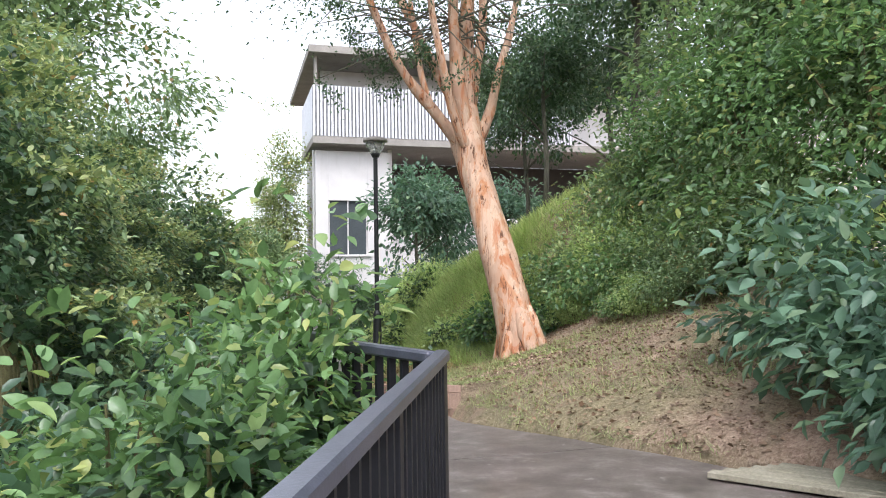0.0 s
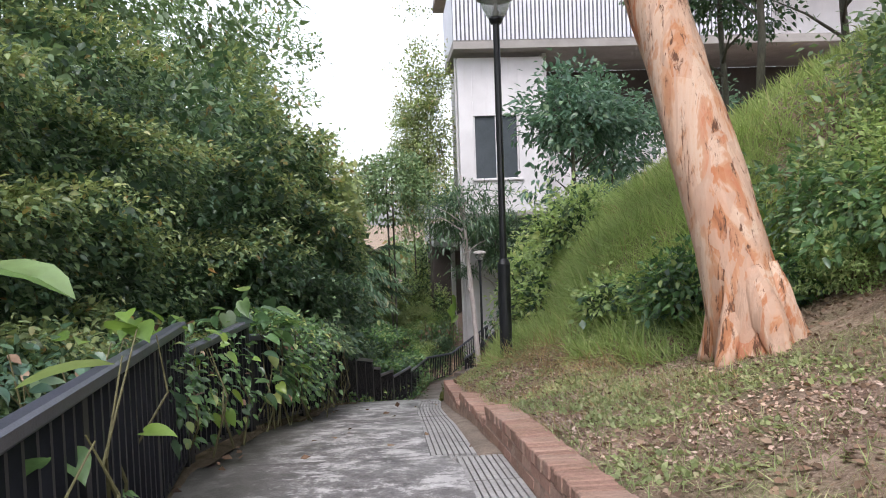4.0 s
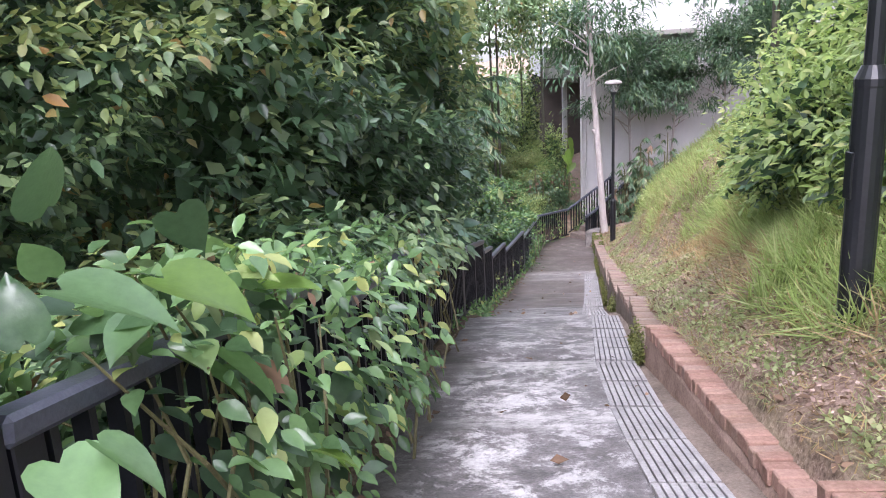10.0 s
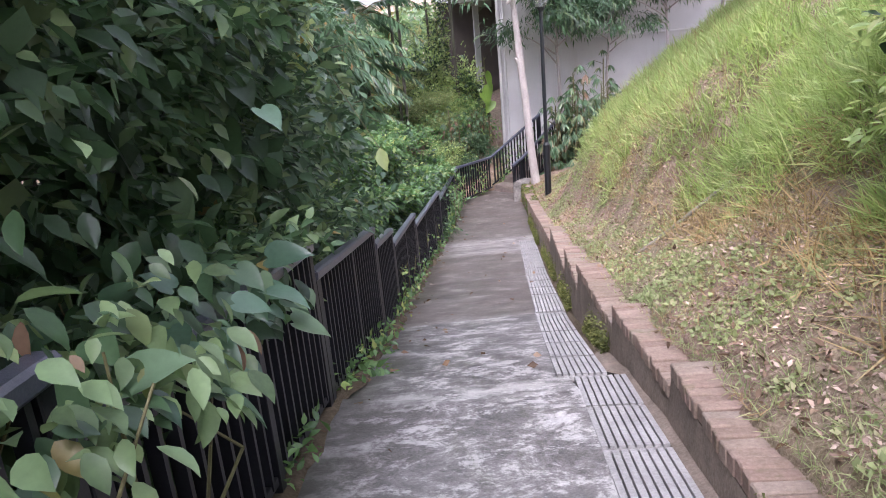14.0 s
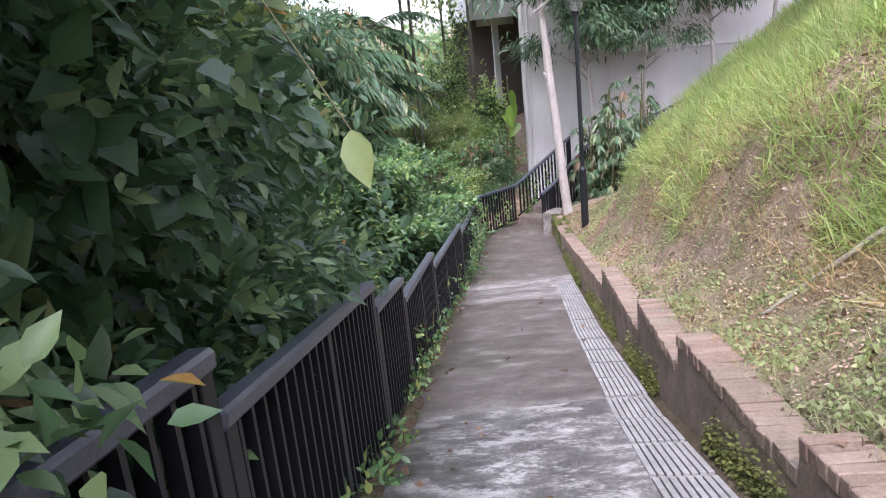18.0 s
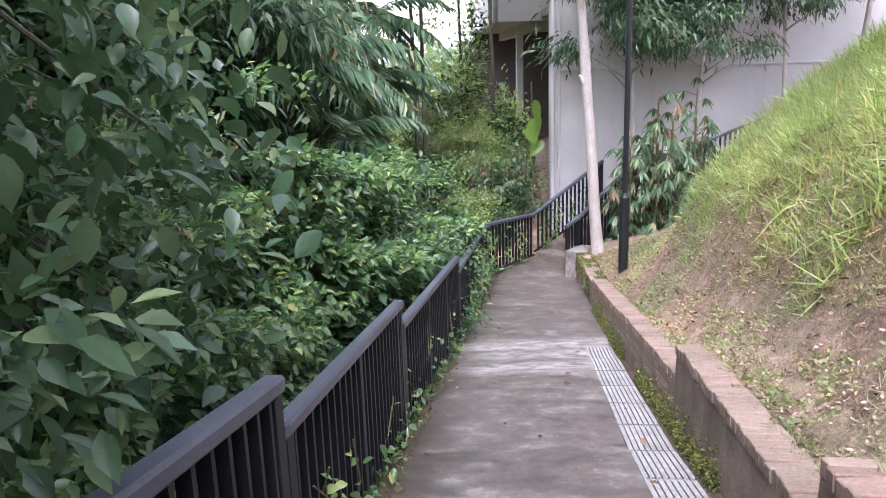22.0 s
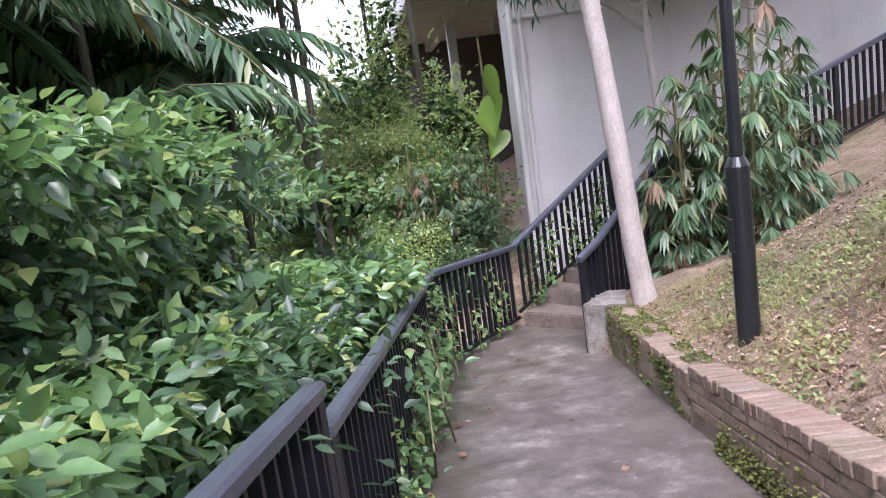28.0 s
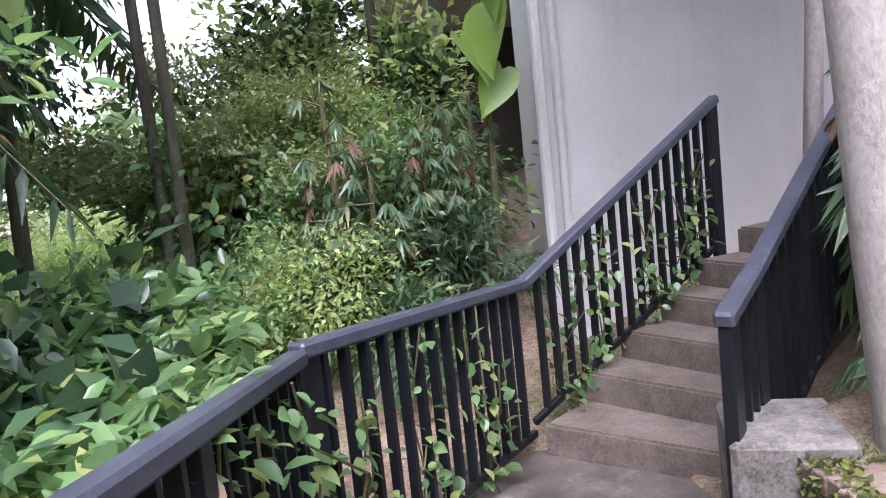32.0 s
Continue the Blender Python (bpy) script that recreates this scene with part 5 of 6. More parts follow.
# head of the walk, beyond the railing
row(["near_a", "near_b", "mid_b"], (-2.2, -0.9), (1.6, 3.8), 7, (0.75, 1.0), 1)
row(["near_a", "near_b", "near_a"], (-1.5, -0.6), (3.4, 5.6), 7, (0.75, 1.0), 2)
row(["dark", "mid_b", "dark"], (-1.7, -0.9), (5.8, 8.5), 7, (0.6, 0.85), 4)
row(["mid", "blue", "fine"], (-3.6, -2.2), (2.0, 9.0), 10, (1.1, 1.5), 3)
for x, y, s in ((0.5, 4.45, 0.95), (0.3, 5.0, 1.05), (-0.1, 5.6, 0.9), (-0.5, 3.9, 0.95), (-0.8, 3.1, 0.9)):
    put("sprig", x, y, s, x * 500)
for x, y, s in ((-2.1, 16.4, 0.8),):
    put("t_dark", x, y, s, x * 210, label="dark-leaved tree leaning over the railing")
# tall creeper-covered masses beside the walk
r = random.Random(8)
for k in range(12):
    y = 6.0 + k * 1.5
    put(r.choice(["mass_f", "mass_f"]), -5.6 - r.uniform(0, 1.2), y, r.uniform(1.6, 1.95), r.uniform(0, 360))
row(["bright", "mid_b", "fine"], (5.0, 5.8), (4.6, 9.5), 9, (0.45, 0.7), 29)
for x, y, s, h in ((-1.0, 37.6, 0.5, 0.75), (-2.3, 36.0, 0.55, 0.8), (-1.8, 39.6, 0.6, 0.85), (-3.2, 38.0, 0.6, 0.8)):
    put("t_dark", x, y, s, x * 60, sz=h)
# trees behind them
for x, y, s, kk in ((-5.2, 18, 1.45, "t_fine"), (-5.2, 13.5, 1.15, "t_mid"), (-3.5, 22.5, 1.0, "t_fine"), (-3.4, 27.5, 0.85, "t_dark"), (-7.0, 8.5, 1.25, "t_fine"), (2.9, 38.4, 0.95, "t_column"), (2.2, 40.2, 0.8, "t_column"), (-6.5, 38, 1.1, "t_dark"), (-12, 56, 1.4, "t_mid"), (-18, 34, 1.4, "t_dark"), (-18, 20, 1.4, "t_mid"), (-7.5, 5, 1.0, "t_mid"), (-10, 9, 1.15, "t_fine"), (-6.5, 12.5, 1.0, "t_dark"), (-9, 16, 1.1, "t_fine"), (-5.5, 20, 0.95, "t_dark"), (-12, 22, 1.2, "t_fine"), (-8, 25, 1.0, "t_mid"), (-5, 29, 1.0, "t_dark"), (-9, 33, 1.1, "t_fine"), (-9, 43, 1.0, "t_dark"), (-14, 38, 1.2, "t_dark"), (-14, 30, 1.2, "t_mid"), (-16, 14, 1.2, "t_mid"), (-13, 3, 1.2, "t_dark"), (-9, -2, 1.1, "t_mid"), (-16, 50, 1.2, "t_mid"), (-22, 42, 1.5, "t_dark"), (-24, 24, 1.5, "t_mid"), (-24, 8, 1.5, "t_dark"), (-20, 60, 1.5, "t_fine")):
    put(kk, x, y, s, x * 37)
put("t_fine", -5.6, 33.6, 1.35, 40, sz=1.6)
put("t_dark", -3.3, 29.6, 0.95, 75)
put("t_dark", -4.6, 26.0, 1.1, 200)
put("t_fine", -8.5, 29.5, 1.3, 130, sz=1.45)
for x, y, s in ((-3.6, 33.5, 0.8), (-4.6, 30.8, 0.85), (-3.0, 30.8, 0.7), (-4.4, 36.5, 0.85), (-6.5, 46, 0.9)):
    put("t_dark", x, y, s, x * 77)
# ravine beyond the lower railing
row(["mid", "blue", "dark", "fine", "mid_b"], (-1.6, -0.4), (17.5, 22), 9, (0.7, 0.95), 9)
row(["lance", "dark", "bright", "blue"], (-3.4, -1.3), (18, 27), 15, (0.9, 1.4), 10)
row(["mass_d", "mass_f"], (-4.8, -3.2), (20, 30), 7, (0.8, 1.1), 11)
for x, y, s, kk in ((-0.05, 27.5, 1.02, "vine_col"), (0.2, 27.9, 0.8, "vine_col"), (0.55, 28.6, 1.0, "flat"), (0.95, 29.4, 0.98, "flat"), (0.5, 29.9, 1.0, "flat"), (1.05, 30.6, 0.9, "flat"), (0.3, 31.2, 1.0, "near_a"), (0.9, 31.7, 1.0, "bright"), (0.1, 30.4, 1.05, "flat"), (-0.5, 31.6, 1.2, "near_a"), (-0.9, 32.6, 1.2, "mid_b"), (0.6, 32.8, 0.8, "near_b"), (-2.6, 26.4, 0.75, "mass_d"), (-3.4, 29.4, 0.9, "mass_d"), (1.3, 33.0, 0.6, "mid_b"), (-0.2, 26.4, 0.6, "bright"), (0.2, 25.6, 0.55, "mid")):
    put(kk, x, y, s, x * 300)
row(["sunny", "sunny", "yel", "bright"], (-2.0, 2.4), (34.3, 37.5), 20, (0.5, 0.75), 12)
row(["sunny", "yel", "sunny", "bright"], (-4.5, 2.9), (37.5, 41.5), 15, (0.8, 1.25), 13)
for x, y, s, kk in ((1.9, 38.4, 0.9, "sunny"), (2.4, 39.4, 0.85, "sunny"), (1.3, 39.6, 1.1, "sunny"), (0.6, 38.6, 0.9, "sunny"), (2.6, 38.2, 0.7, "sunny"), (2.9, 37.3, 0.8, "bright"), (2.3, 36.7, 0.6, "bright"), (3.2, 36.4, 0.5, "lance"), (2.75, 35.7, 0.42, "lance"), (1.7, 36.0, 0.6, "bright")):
    put(kk, x, y, s, x * 400)
# pale mounds laid on top, their colour imitating light from the open sky
for x, y, z, s in ((1.5, 37.9, -2.9, 0.6), (2.2, 38.0, -2.6, 0.55), (0.6, 37.9, -3.2, 0.7), (1.0, 39.0, -2.3, 0.8), (2.0, 39.2, -2.0, 0.6), (-0.3, 38.6, -3.0, 0.8), (2.5, 37.2, -3.2, 0.5)):
    put("yel", x, y, s, x * 150, z=z, label="yellow-green creeper coloured bright for the open sky")
row(["sunny", "sunny", "fine"], (-8, 1.7), (41.5, 48), 18, (1.2, 1.9), 26)
row(["mass_f"], (-6.5, -2.5), (33, 42), 7, (0.8, 1.0), 14)
# overgrown bank at the head of the walk
row(["mid_b", "sunny", "fine", "bright"], (5.3, 6.6), (4.5, 11.5), 15, (0.7, 0.95), 15)
row(["sunny", "mid_b", "bright"], (4.9, 5.6), (6.0, 10.5), 12, (0.3, 0.5), 25)
row(["fine", "mid_b", "mid_b", "dark"], (6.6, 9.0), (3.5, 12.0), 18, (1.0, 1.4), 16)
for x, y, s, kk in ((5.7, 4.2, 0.8, "mass_v"), (6.2, 6.0, 0.9, "mass_v"), (6.6, 8.2, 0.9, "mass_v"), (5.3, 2.6, 0.8, "mass_v"), (6.8, 10.2, 0.8, "mass_v")):
    put(kk, x, y, s, x * 90)
row(["mass_f"], (7.5, 9.5), (4, 12), 6, (1.0, 1.2), 27)
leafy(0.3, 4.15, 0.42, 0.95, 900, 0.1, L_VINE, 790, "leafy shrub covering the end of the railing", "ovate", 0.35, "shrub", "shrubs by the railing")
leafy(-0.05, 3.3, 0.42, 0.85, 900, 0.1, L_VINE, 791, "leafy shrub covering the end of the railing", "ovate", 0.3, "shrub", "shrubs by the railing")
for x, y, s in ((3.75, 3.0, 0.8), (4.2, 3.7, 0.95), (4.6, 4.6, 0.95), (3.9, 2.3, 0.9)):
    put("near_b", x, y, s, x * 211, label="blue-green shrub with pale pink blossom")
for x, y, s in ((8.5, 13, 0.9), (10, 17, 1.0), (9, 8, 0.9), (11, 11, 1.0), (8.0, 4, 0.9), (12, 22, 1.0), (14, 15, 1.1), (7.2, 16.5, 0.62), (8.2, 20, 0.7)):
    put("t_dark", x, y, s, x * 91)
for x, y, s in ((6.3, 25.0, 1.3), (7.9, 27.5, 1.2), (10.8, 28.5, 1.1)):
    put("t_small", x, y, s, x * 70)
for x, y, s in ((5.4, 35.6, 1.0), (7.0, 35.9, 0.8), (8.4, 35.4, 0.85), (9.9, 35.0, 1.0), (8.6, 31.5, 0.75)):
    put("t_mango", x, y, s, x * 123)
# leafy bushes on the bank beside the lamp
for x, y, s, kk in ((3.75, 16.0, 0.45, "sunny"), (4.2, 15.4, 0.6, "sunny"), (4.4, 16.6, 0.7, "sunny"), (3.3, 11.9, 0.25, "sunny"), (3.7, 11.3, 0.25, "fine")):
    put(kk, x, y, s, x * 333, sink=0.1)

# ---- creeper over the railing ----
def creeper(y0, y1, n, leaf, kind, mat, seed, label, high, lean=0.0, wide=0.42, low=0.12):
    rng = np.random.default_rng(seed)
    t = thing("creeper", label, "creeper", "creepers on the railing")
    y = rng.uniform(y0, y1, n)
    hump = 0.5 + 0.5 * np.sin(y * 2.3 + seed) * np.sin(y * 0.9 + 1)
    a = rng.uniform(-0.25 * math.pi, 1.2 * math.pi, n)
    rr = rng.uniform(0.55, 1.0, n) ** 0.5
    x = np.array([rx(v) for v in y]) + lean - 0.12 + np.cos(a) * wide * rr * (0.75 + 0.4 * hump)
    x = np.minimum(x, np.array([rx(v) for v in y]) + rng.uniform(0.1, 0.42, n))
    zt = np.array([gz(v) for v in y])
    z = zt + high * (0.52 + 0.46 * np.sin(a) * rr * (0.8 + 0.35 * hump)) + rng.normal(0, 0.05, n)
    z = np.where(z < zt + low, zt + low + rng.exponential(0.16, n) * (1 if low > 0.2 else 0), z)
    o = np.stack([np.cos(a), -0.5 + 0 * a, np.sin(a) * 0.8], 1)
    P, sz, pick = np.stack([x, y, z], 1), rng.uniform(0.5, 1.25, n) * leaf, rng.random(n)
    leaf_cloud("foliage", P[pick < 0.68], o[pick < 0.68], sz[pick < 0.68], kind, mat, t, seed=seed, droop=0.75, spread=0.55)
    # leaves set deeper get dark green, for variety and the shade between leaves
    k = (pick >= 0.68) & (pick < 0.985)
    leaf_cloud("shade_foliage", P[k] - o[k] * 0.08, o[k], sz[k], kind, L_DARK, t, "deeper creeper leaves, coloured dark for shaded gaps", seed=seed + 500, droop=0.8, spread=0.6)
    k = pick >= 0.985
    leaf_cloud("dry_leaves", P[k] - o[k] * 0.03, o[k], sz[k] * 0.8, kind, M_DEAD, t, "withered brown leaves", seed=seed + 600, droop=1.2, spread=0.6)
    for k in range(int((y1 - y0) * 5)):
        ya = rng.uniform(y0, y1)
        xa = rx(ya) + lean + rng.uniform(-0.3, 0.2)
        zb = gz(ya)
        pts = [(xa + rng.uniform(-0.1, 0.1), ya + rng.uniform(-0.3, 0.3), zb + high * f + rng.uniform(-0.08, 0.08)) for f in (0.02, 0.3, 0.55, 0.8)]
        part("stem", tube(pts, [0.009, 0.008, 0.006, 0.003], 5), M_STEM, t)
    return t


creeper(5.4, 8.6, 900, 0.085, "oval", L_BLUE, 41, "leafy creeper among the railing bars", 0.95, -0.35)
creeper(5.9, 7.2, 16, 0.17, "heart", L_VINE, 40, "big heart-shaped leaves before the railing", 0.8, 0.05, 0.25)
creeper(7.4, 9.0, 9, 0.15, "heart", L_LIME, 38, "young yellow-green heart-shaped leaves on the railing", 1.1, 0.05, 0.3)
creeper(9.3, 10.4, 34, 0.12, "heart", L_LIME, 37, "young yellow-green heart-shaped leaves on the railing", 1.05, 0.05, 0.3)
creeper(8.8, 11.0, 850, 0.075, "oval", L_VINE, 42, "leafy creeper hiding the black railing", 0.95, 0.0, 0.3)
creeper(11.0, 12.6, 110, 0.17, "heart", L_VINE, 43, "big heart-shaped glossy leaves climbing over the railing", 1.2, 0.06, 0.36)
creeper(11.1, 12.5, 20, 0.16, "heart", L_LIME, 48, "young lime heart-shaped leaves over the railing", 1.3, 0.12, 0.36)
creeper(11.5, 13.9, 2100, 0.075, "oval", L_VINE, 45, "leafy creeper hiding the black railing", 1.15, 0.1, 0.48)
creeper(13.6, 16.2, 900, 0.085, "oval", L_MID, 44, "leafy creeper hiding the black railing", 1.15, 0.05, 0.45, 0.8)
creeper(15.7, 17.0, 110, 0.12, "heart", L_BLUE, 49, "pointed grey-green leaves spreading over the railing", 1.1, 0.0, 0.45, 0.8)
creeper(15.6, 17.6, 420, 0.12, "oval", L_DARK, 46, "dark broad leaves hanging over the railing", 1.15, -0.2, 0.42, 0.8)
creeper(30.5, 33.4, 420, 0.1, "oval", L_VINE, 47, "creeper climbing through the railing", 1.0, 0.0, 0.25)

# woods closing the distance
def woods(name, xs_, ys_, top, n, seed, label):
    rng = np.random.default_rng(seed)
    x, y = rng.uniform(*xs_, n), rng.uniform(*ys_, n)
    hi = np.array([top(a, b) for a, b in zip(x, y)])
    z = -7 + (hi + 7) * rng.random(n) ** 0.6 + 0.5 * np.sin(x * 0.9) + 0.4 * np.sin(x * 2.3 + y)
    ob = leaf_cloud(name, np.stack([x, y, z], 1), rng.normal(0, 1, (n, 3)), rng.uniform(0.35, 0.75, n), "small", L_MID, None, "", seed, 0.4, 0.6, 1.4)
    tagged(ob, label, "woods", kind="stuff")


woods("far_woods", (-45, 6), (56, 64), lambda x, y: -0.6 if -9 < x < 5 else 4.5, 16000, 201, "leafy woods closing the far side of the ravine")
woods("far_woods", (-38, -28), (-10, 60), lambda x, y: 6.5, 12000, 202, "leafy woods closing the far side of the ravine")

# ---- grass and litter ----
def blades(name, pts, lens, kind, mat, seed, label, width=0.05, droop=-0.9, spread=0.4):
    o = np.zeros((len(pts), 3))
    o[:, 0] = -0.25
    ob = leaf_cloud(name, pts, o, lens, kind, mat, None, "", seed, droop, spread * 1.5, width)
    return tagged(ob, label, "grass", kind="stuff")


def scatter(n, ulim, ylim, seed, off=0.12):
    rng = np.random.default_rng(seed)
    y = rng.uniform(*ylim, n)
    u = rng.uniform(*ulim, n)
    x = np.array([wx(v) for v in y]) + off + u
    z = np.array([terrain(a, b) for a, b in zip(x, y)])
    return np.stack([x, y, z], 1), u, y, rng


p, u, y, rng = scatter(125000, (0.4, 3.6), (10.8, 30.2), 51)
low_edge = np.interp(y, [10.8, 12.5, 20.5, 22, 25, 28.5, 30.2], [1.7, 1.05, 1.3, 0.95, 0.85, 0.8, 1.3]) + 0.16 * np.sin(y * 1.7) + 0.1 * np.sin(y * 5.3)
tuft = np.array([noise.noise((a * 2.2, b * 2.2, 4)) for a, b, _ in p])
keep = (u > low_edge) & (tuft > -0.55)
blades("grass", p[keep], rng.uniform(0.08, 0.25, keep.sum()) * (1 + 0.9 * tuft[keep]), "blade", L_GRASS, 52, "fresh tall green grass over the bank", 0.06, -0.55, 0.5)
keep = (u > low_edge + 0.1) & (rng.random(len(u)) < 0.07)
blades("seeding_grass", p[keep], rng.uniform(0.15, 0.36, keep.sum()), "blade", L_STRAW, 50, "pale dry stalks among the grass", 0.025, -0.7, 0.5)
p, u, y, rng = scatter(80000, (0.4, 3.2), (10.6, 21.0), 551)
edge = np.interp(y, [10.6, 11.6, 12.6, 13.4, 15, 16.5, 18, 21], [1.5, 1.1, 0.75, 0.5, 0.55, 0.85, 1.1, 1.25]) + 0.14 * np.sin(y * 2.1) + 0.08 * np.sin(y * 6.3)
tuft = np.array([noise.noise((a * 3.1, b * 3.1, 6)) for a, b, _ in p])
keep = (u > edge) & (tuft > -0.5)
blades("tall_grass", p[keep], rng.uniform(0.12, 0.34, keep.sum()) * (1 + 0.6 * tuft[keep]), "blade", L_GRASS, 552, "lush bright green grass over the bank", 0.042, -0.5, 0.55)
keep = (u > edge - 0.35) & (u < edge + 0.15) & (rng.random(len(u)) < 0.5)
blades("hanging_straw", p[keep], rng.uniform(0.1, 0.3, keep.sum()), "blade", L_STRAW, 553, "withered brown grass hanging under the green", 0.035, 0.35, 0.6)
p, u, y, rng = scatter(7000, (0.7, 1.3), (12.5, 27.5), 53)
blades("dry_grass", p, rng.uniform(0.08, 0.22, len(p)), "blade", L_STRAW, 54, "dry brown grass hanging below the green", 0.04, -0.3, 0.6)
p, u, y, rng = scatter(100000, (0.02, 1.35), (9.0, 33.2), 55)
g = np.array([noise.noise((a * 0.9, b * 0.9, 5)) for a, b, _ in p])
blades("short_grass", p[g > -0.12], rng.uniform(0.025, 0.085, (g > -0.12).sum()), "blade", L_TURF, 56, "short sparse grass on the soil", 0.07, -0.4, 0.7)
blades("stubble", p[g < 0.12], rng.uniform(0.02, 0.08, (g < 0.12).sum()), "blade", L_STRAW, 57, "dry straw and stubble on the soil", 0.09, 0.3, 0.9)
p, u, y, rng = scatter(40000, (0.05, 3.2), (4.2, 13.0), 58)
g = np.array([noise.noise((a * 0.8, b * 0.8, 8)) for a, b, _ in p]) + 0.12 * (p[:, 0] < 3.6)
blades("lawn_grass", p[g > -0.12], rng.uniform(0.03, 0.1, (g > -0.12).sum()), "blade", L_TURF, 59, "thin worn lawn round the tree", 0.07, -0.4, 0.7)
p, u, y, rng = scatter(24000, (-0.05, 2.4), (10.5, 33.2), 60)
p[:, 2] += 0.012
o = rng.normal(0, 1, (len(p), 3)) * (1, 1, 0.12)
tagged(leaf_cloud("dead_leaves", p, o, 0.012 + 0.055 * rng.random(len(p)) ** 3, "ovate", M_DEAD, None, "", 61, 0.0, 0.5, 0.9), "fallen dry leaves scattered over the bank", "dead leaves", kind="stuff")
rng = np.random.default_rng(62)
y = rng.uniform(6, 34, 260)
x = np.array([rx(v) for v in y]) + np.where(rng.random(260) < 0.7, rng.exponential(0.14, 260), rng.uniform(0, 2.0, 260))
z = np.array([gz(v) for v in y]) + 0.012
k = x < np.array([wx(v) for v in y]) - 0.05
pp = np.stack([x, y, z], 1)[k]
tagged(leaf_cloud("path_leaves", pp, rng.normal(0, 1, (len(pp), 3)) * (1, 1, 0.08), rng.uniform(0.03, 0.09, len(pp)), "small", M_DEAD, None, "", 63, 0.0, 0.1, 1.5), "fallen leaves along the path edge", "dead leaves", kind="stuff")
p, u, y, rng = scatter(22000, (0.1, 4.2), (4.0, 12.5), 66)
p[:, 2] += 0.012
tagged(leaf_cloud("leaf_litter", p, rng.normal(0, 1, (len(p), 3)) * (1, 1, 0.15), 0.012 + 0.045 * rng.random(len(p)) ** 3, "ovate", M_DEAD, None, "", 67, 0.0, 0.2, 1.5), "brown leaf litter under the orange tree", "leaf litter", kind="stuff")
p, u, y, rng = scatter(45000, (3.4, 7.6), (10.5, 31.0), 68)
blades("hill_grass", p, rng.uniform(0.12, 0.32, len(p)), "blade", L_GRASS, 69, "fresh green grass over the crest of the bank", 0.09, -0.55, 0.5)
p, u, y, rng = scatter(60000, (0.1, 1.7), (7.6, 32.8), 681)
g = np.array([noise.noise((a * 1.6, b * 1.6, 15)) + 0.6 * noise.noise((a * 5, b * 5, 3)) for a, b, _ in p])
p[:, 2] += 0.008
k = g > 0.02
tagged(leaf_cloud("ground_weeds", p[k], rng.normal(0, 1, (k.sum(), 3)) * (1, 1, 0.3) + (0, 0, 0.5), rng.uniform(0.018, 0.05, k.sum()), "small", L_TURF, None, "", 682, 0.0, 0.3, 1.3), "tiny green weeds creeping over the soil", "weeds", kind="stuff")
k = (g <= 0.02) & (rng.random(len(g)) < 0.8)
tagged(leaf_cloud("leaf_scraps", p[k], rng.normal(0, 1, (k.sum(), 3)) * (1, 1, 0.25) + (0, 0, 0.15), rng.uniform(0.012, 0.04, k.sum()), "small", M_SCRAP, None, "", 683, 0.0, 0.3, 1.2), "pale dry leaf scraps and straw on the soil", "leaf litter", kind="stuff")
# weeds at the foot of the railing
y = rng.uniform(17, 33.4, 2600)
pp = np.stack([np.array([rx(v) for v in y]) + rng.normal(-0.02, 0.07, 2600), y, np.array([gz(v) for v in y]) + 0.02 + rng.uniform(0, 0.18, 2600)], 1)
g = np.array([noise.noise((0, b * 1.3, 2)) for b in y])
pp = pp[g > -0.12]
tagged(leaf_cloud("weeds", pp, rng.normal(0, 1, (len(pp), 3)), rng.uniform(0.03, 0.09, len(pp)), "ovate", L_VINE, None, "", 64, -0.4, 0.5), "small weeds along the railing foot", "weeds", kind="stuff")

# ---- thin trees near the white wall ----
slim = thing("tree", "slim leaning tree with pale bark beside the steps", "tree")
limb(slim, [(4.33, 33.22, -4.4), (4.28, 33.25, -3.95), (4.17, 33.3, -2.3), (4.06, 33.4, -0.7), (3.98, 33.45, 0.4), (3.85, 33.5, 3.2)], [0.14, 0.11, 0.092, 0.082, 0.07, 0.04], "trunk", 3, M_BARK_PALE, 16, 0.02, 0.02)
limb(slim, [(4.1, 33.36, -1.3), (4.0, 33.33, -1.15), (3.96, 33.3, -1.08)], [0.06, 0.045, 0.03], "branch_stub", 4, M_BARK_PALE, 8)
rng = np.random.default_rng(70)
cp, co = crown_points(rng, 2300, (2.1, 1.6, 1.3), 34, 0.26, 1.0, -0.9, 0.4)
cp += np.array([3.9, 33.3, 1.7])
leaf_cloud("crown", cp, co, rng.uniform(0.2, 0.36, len(cp)), "long", L_DARK, slim, seed=71, droop=0.9)
for k in range(7):
    a = k * 0.9
    part("branch", tube([(3.82, 33.25, 0.2 + 0.3 * k), (3.82 + 0.6 * math.cos(a), 33.25 + 0.6 * math.sin(a), 0.6 + 0.3 * k), (3.82 + 1.3 * math.cos(a), 33.25 + 1.3 * math.sin(a), 0.9 + 0.3 * k)], [0.035, 0.02, 0.006], 6), M_BARK_PALE, slim)
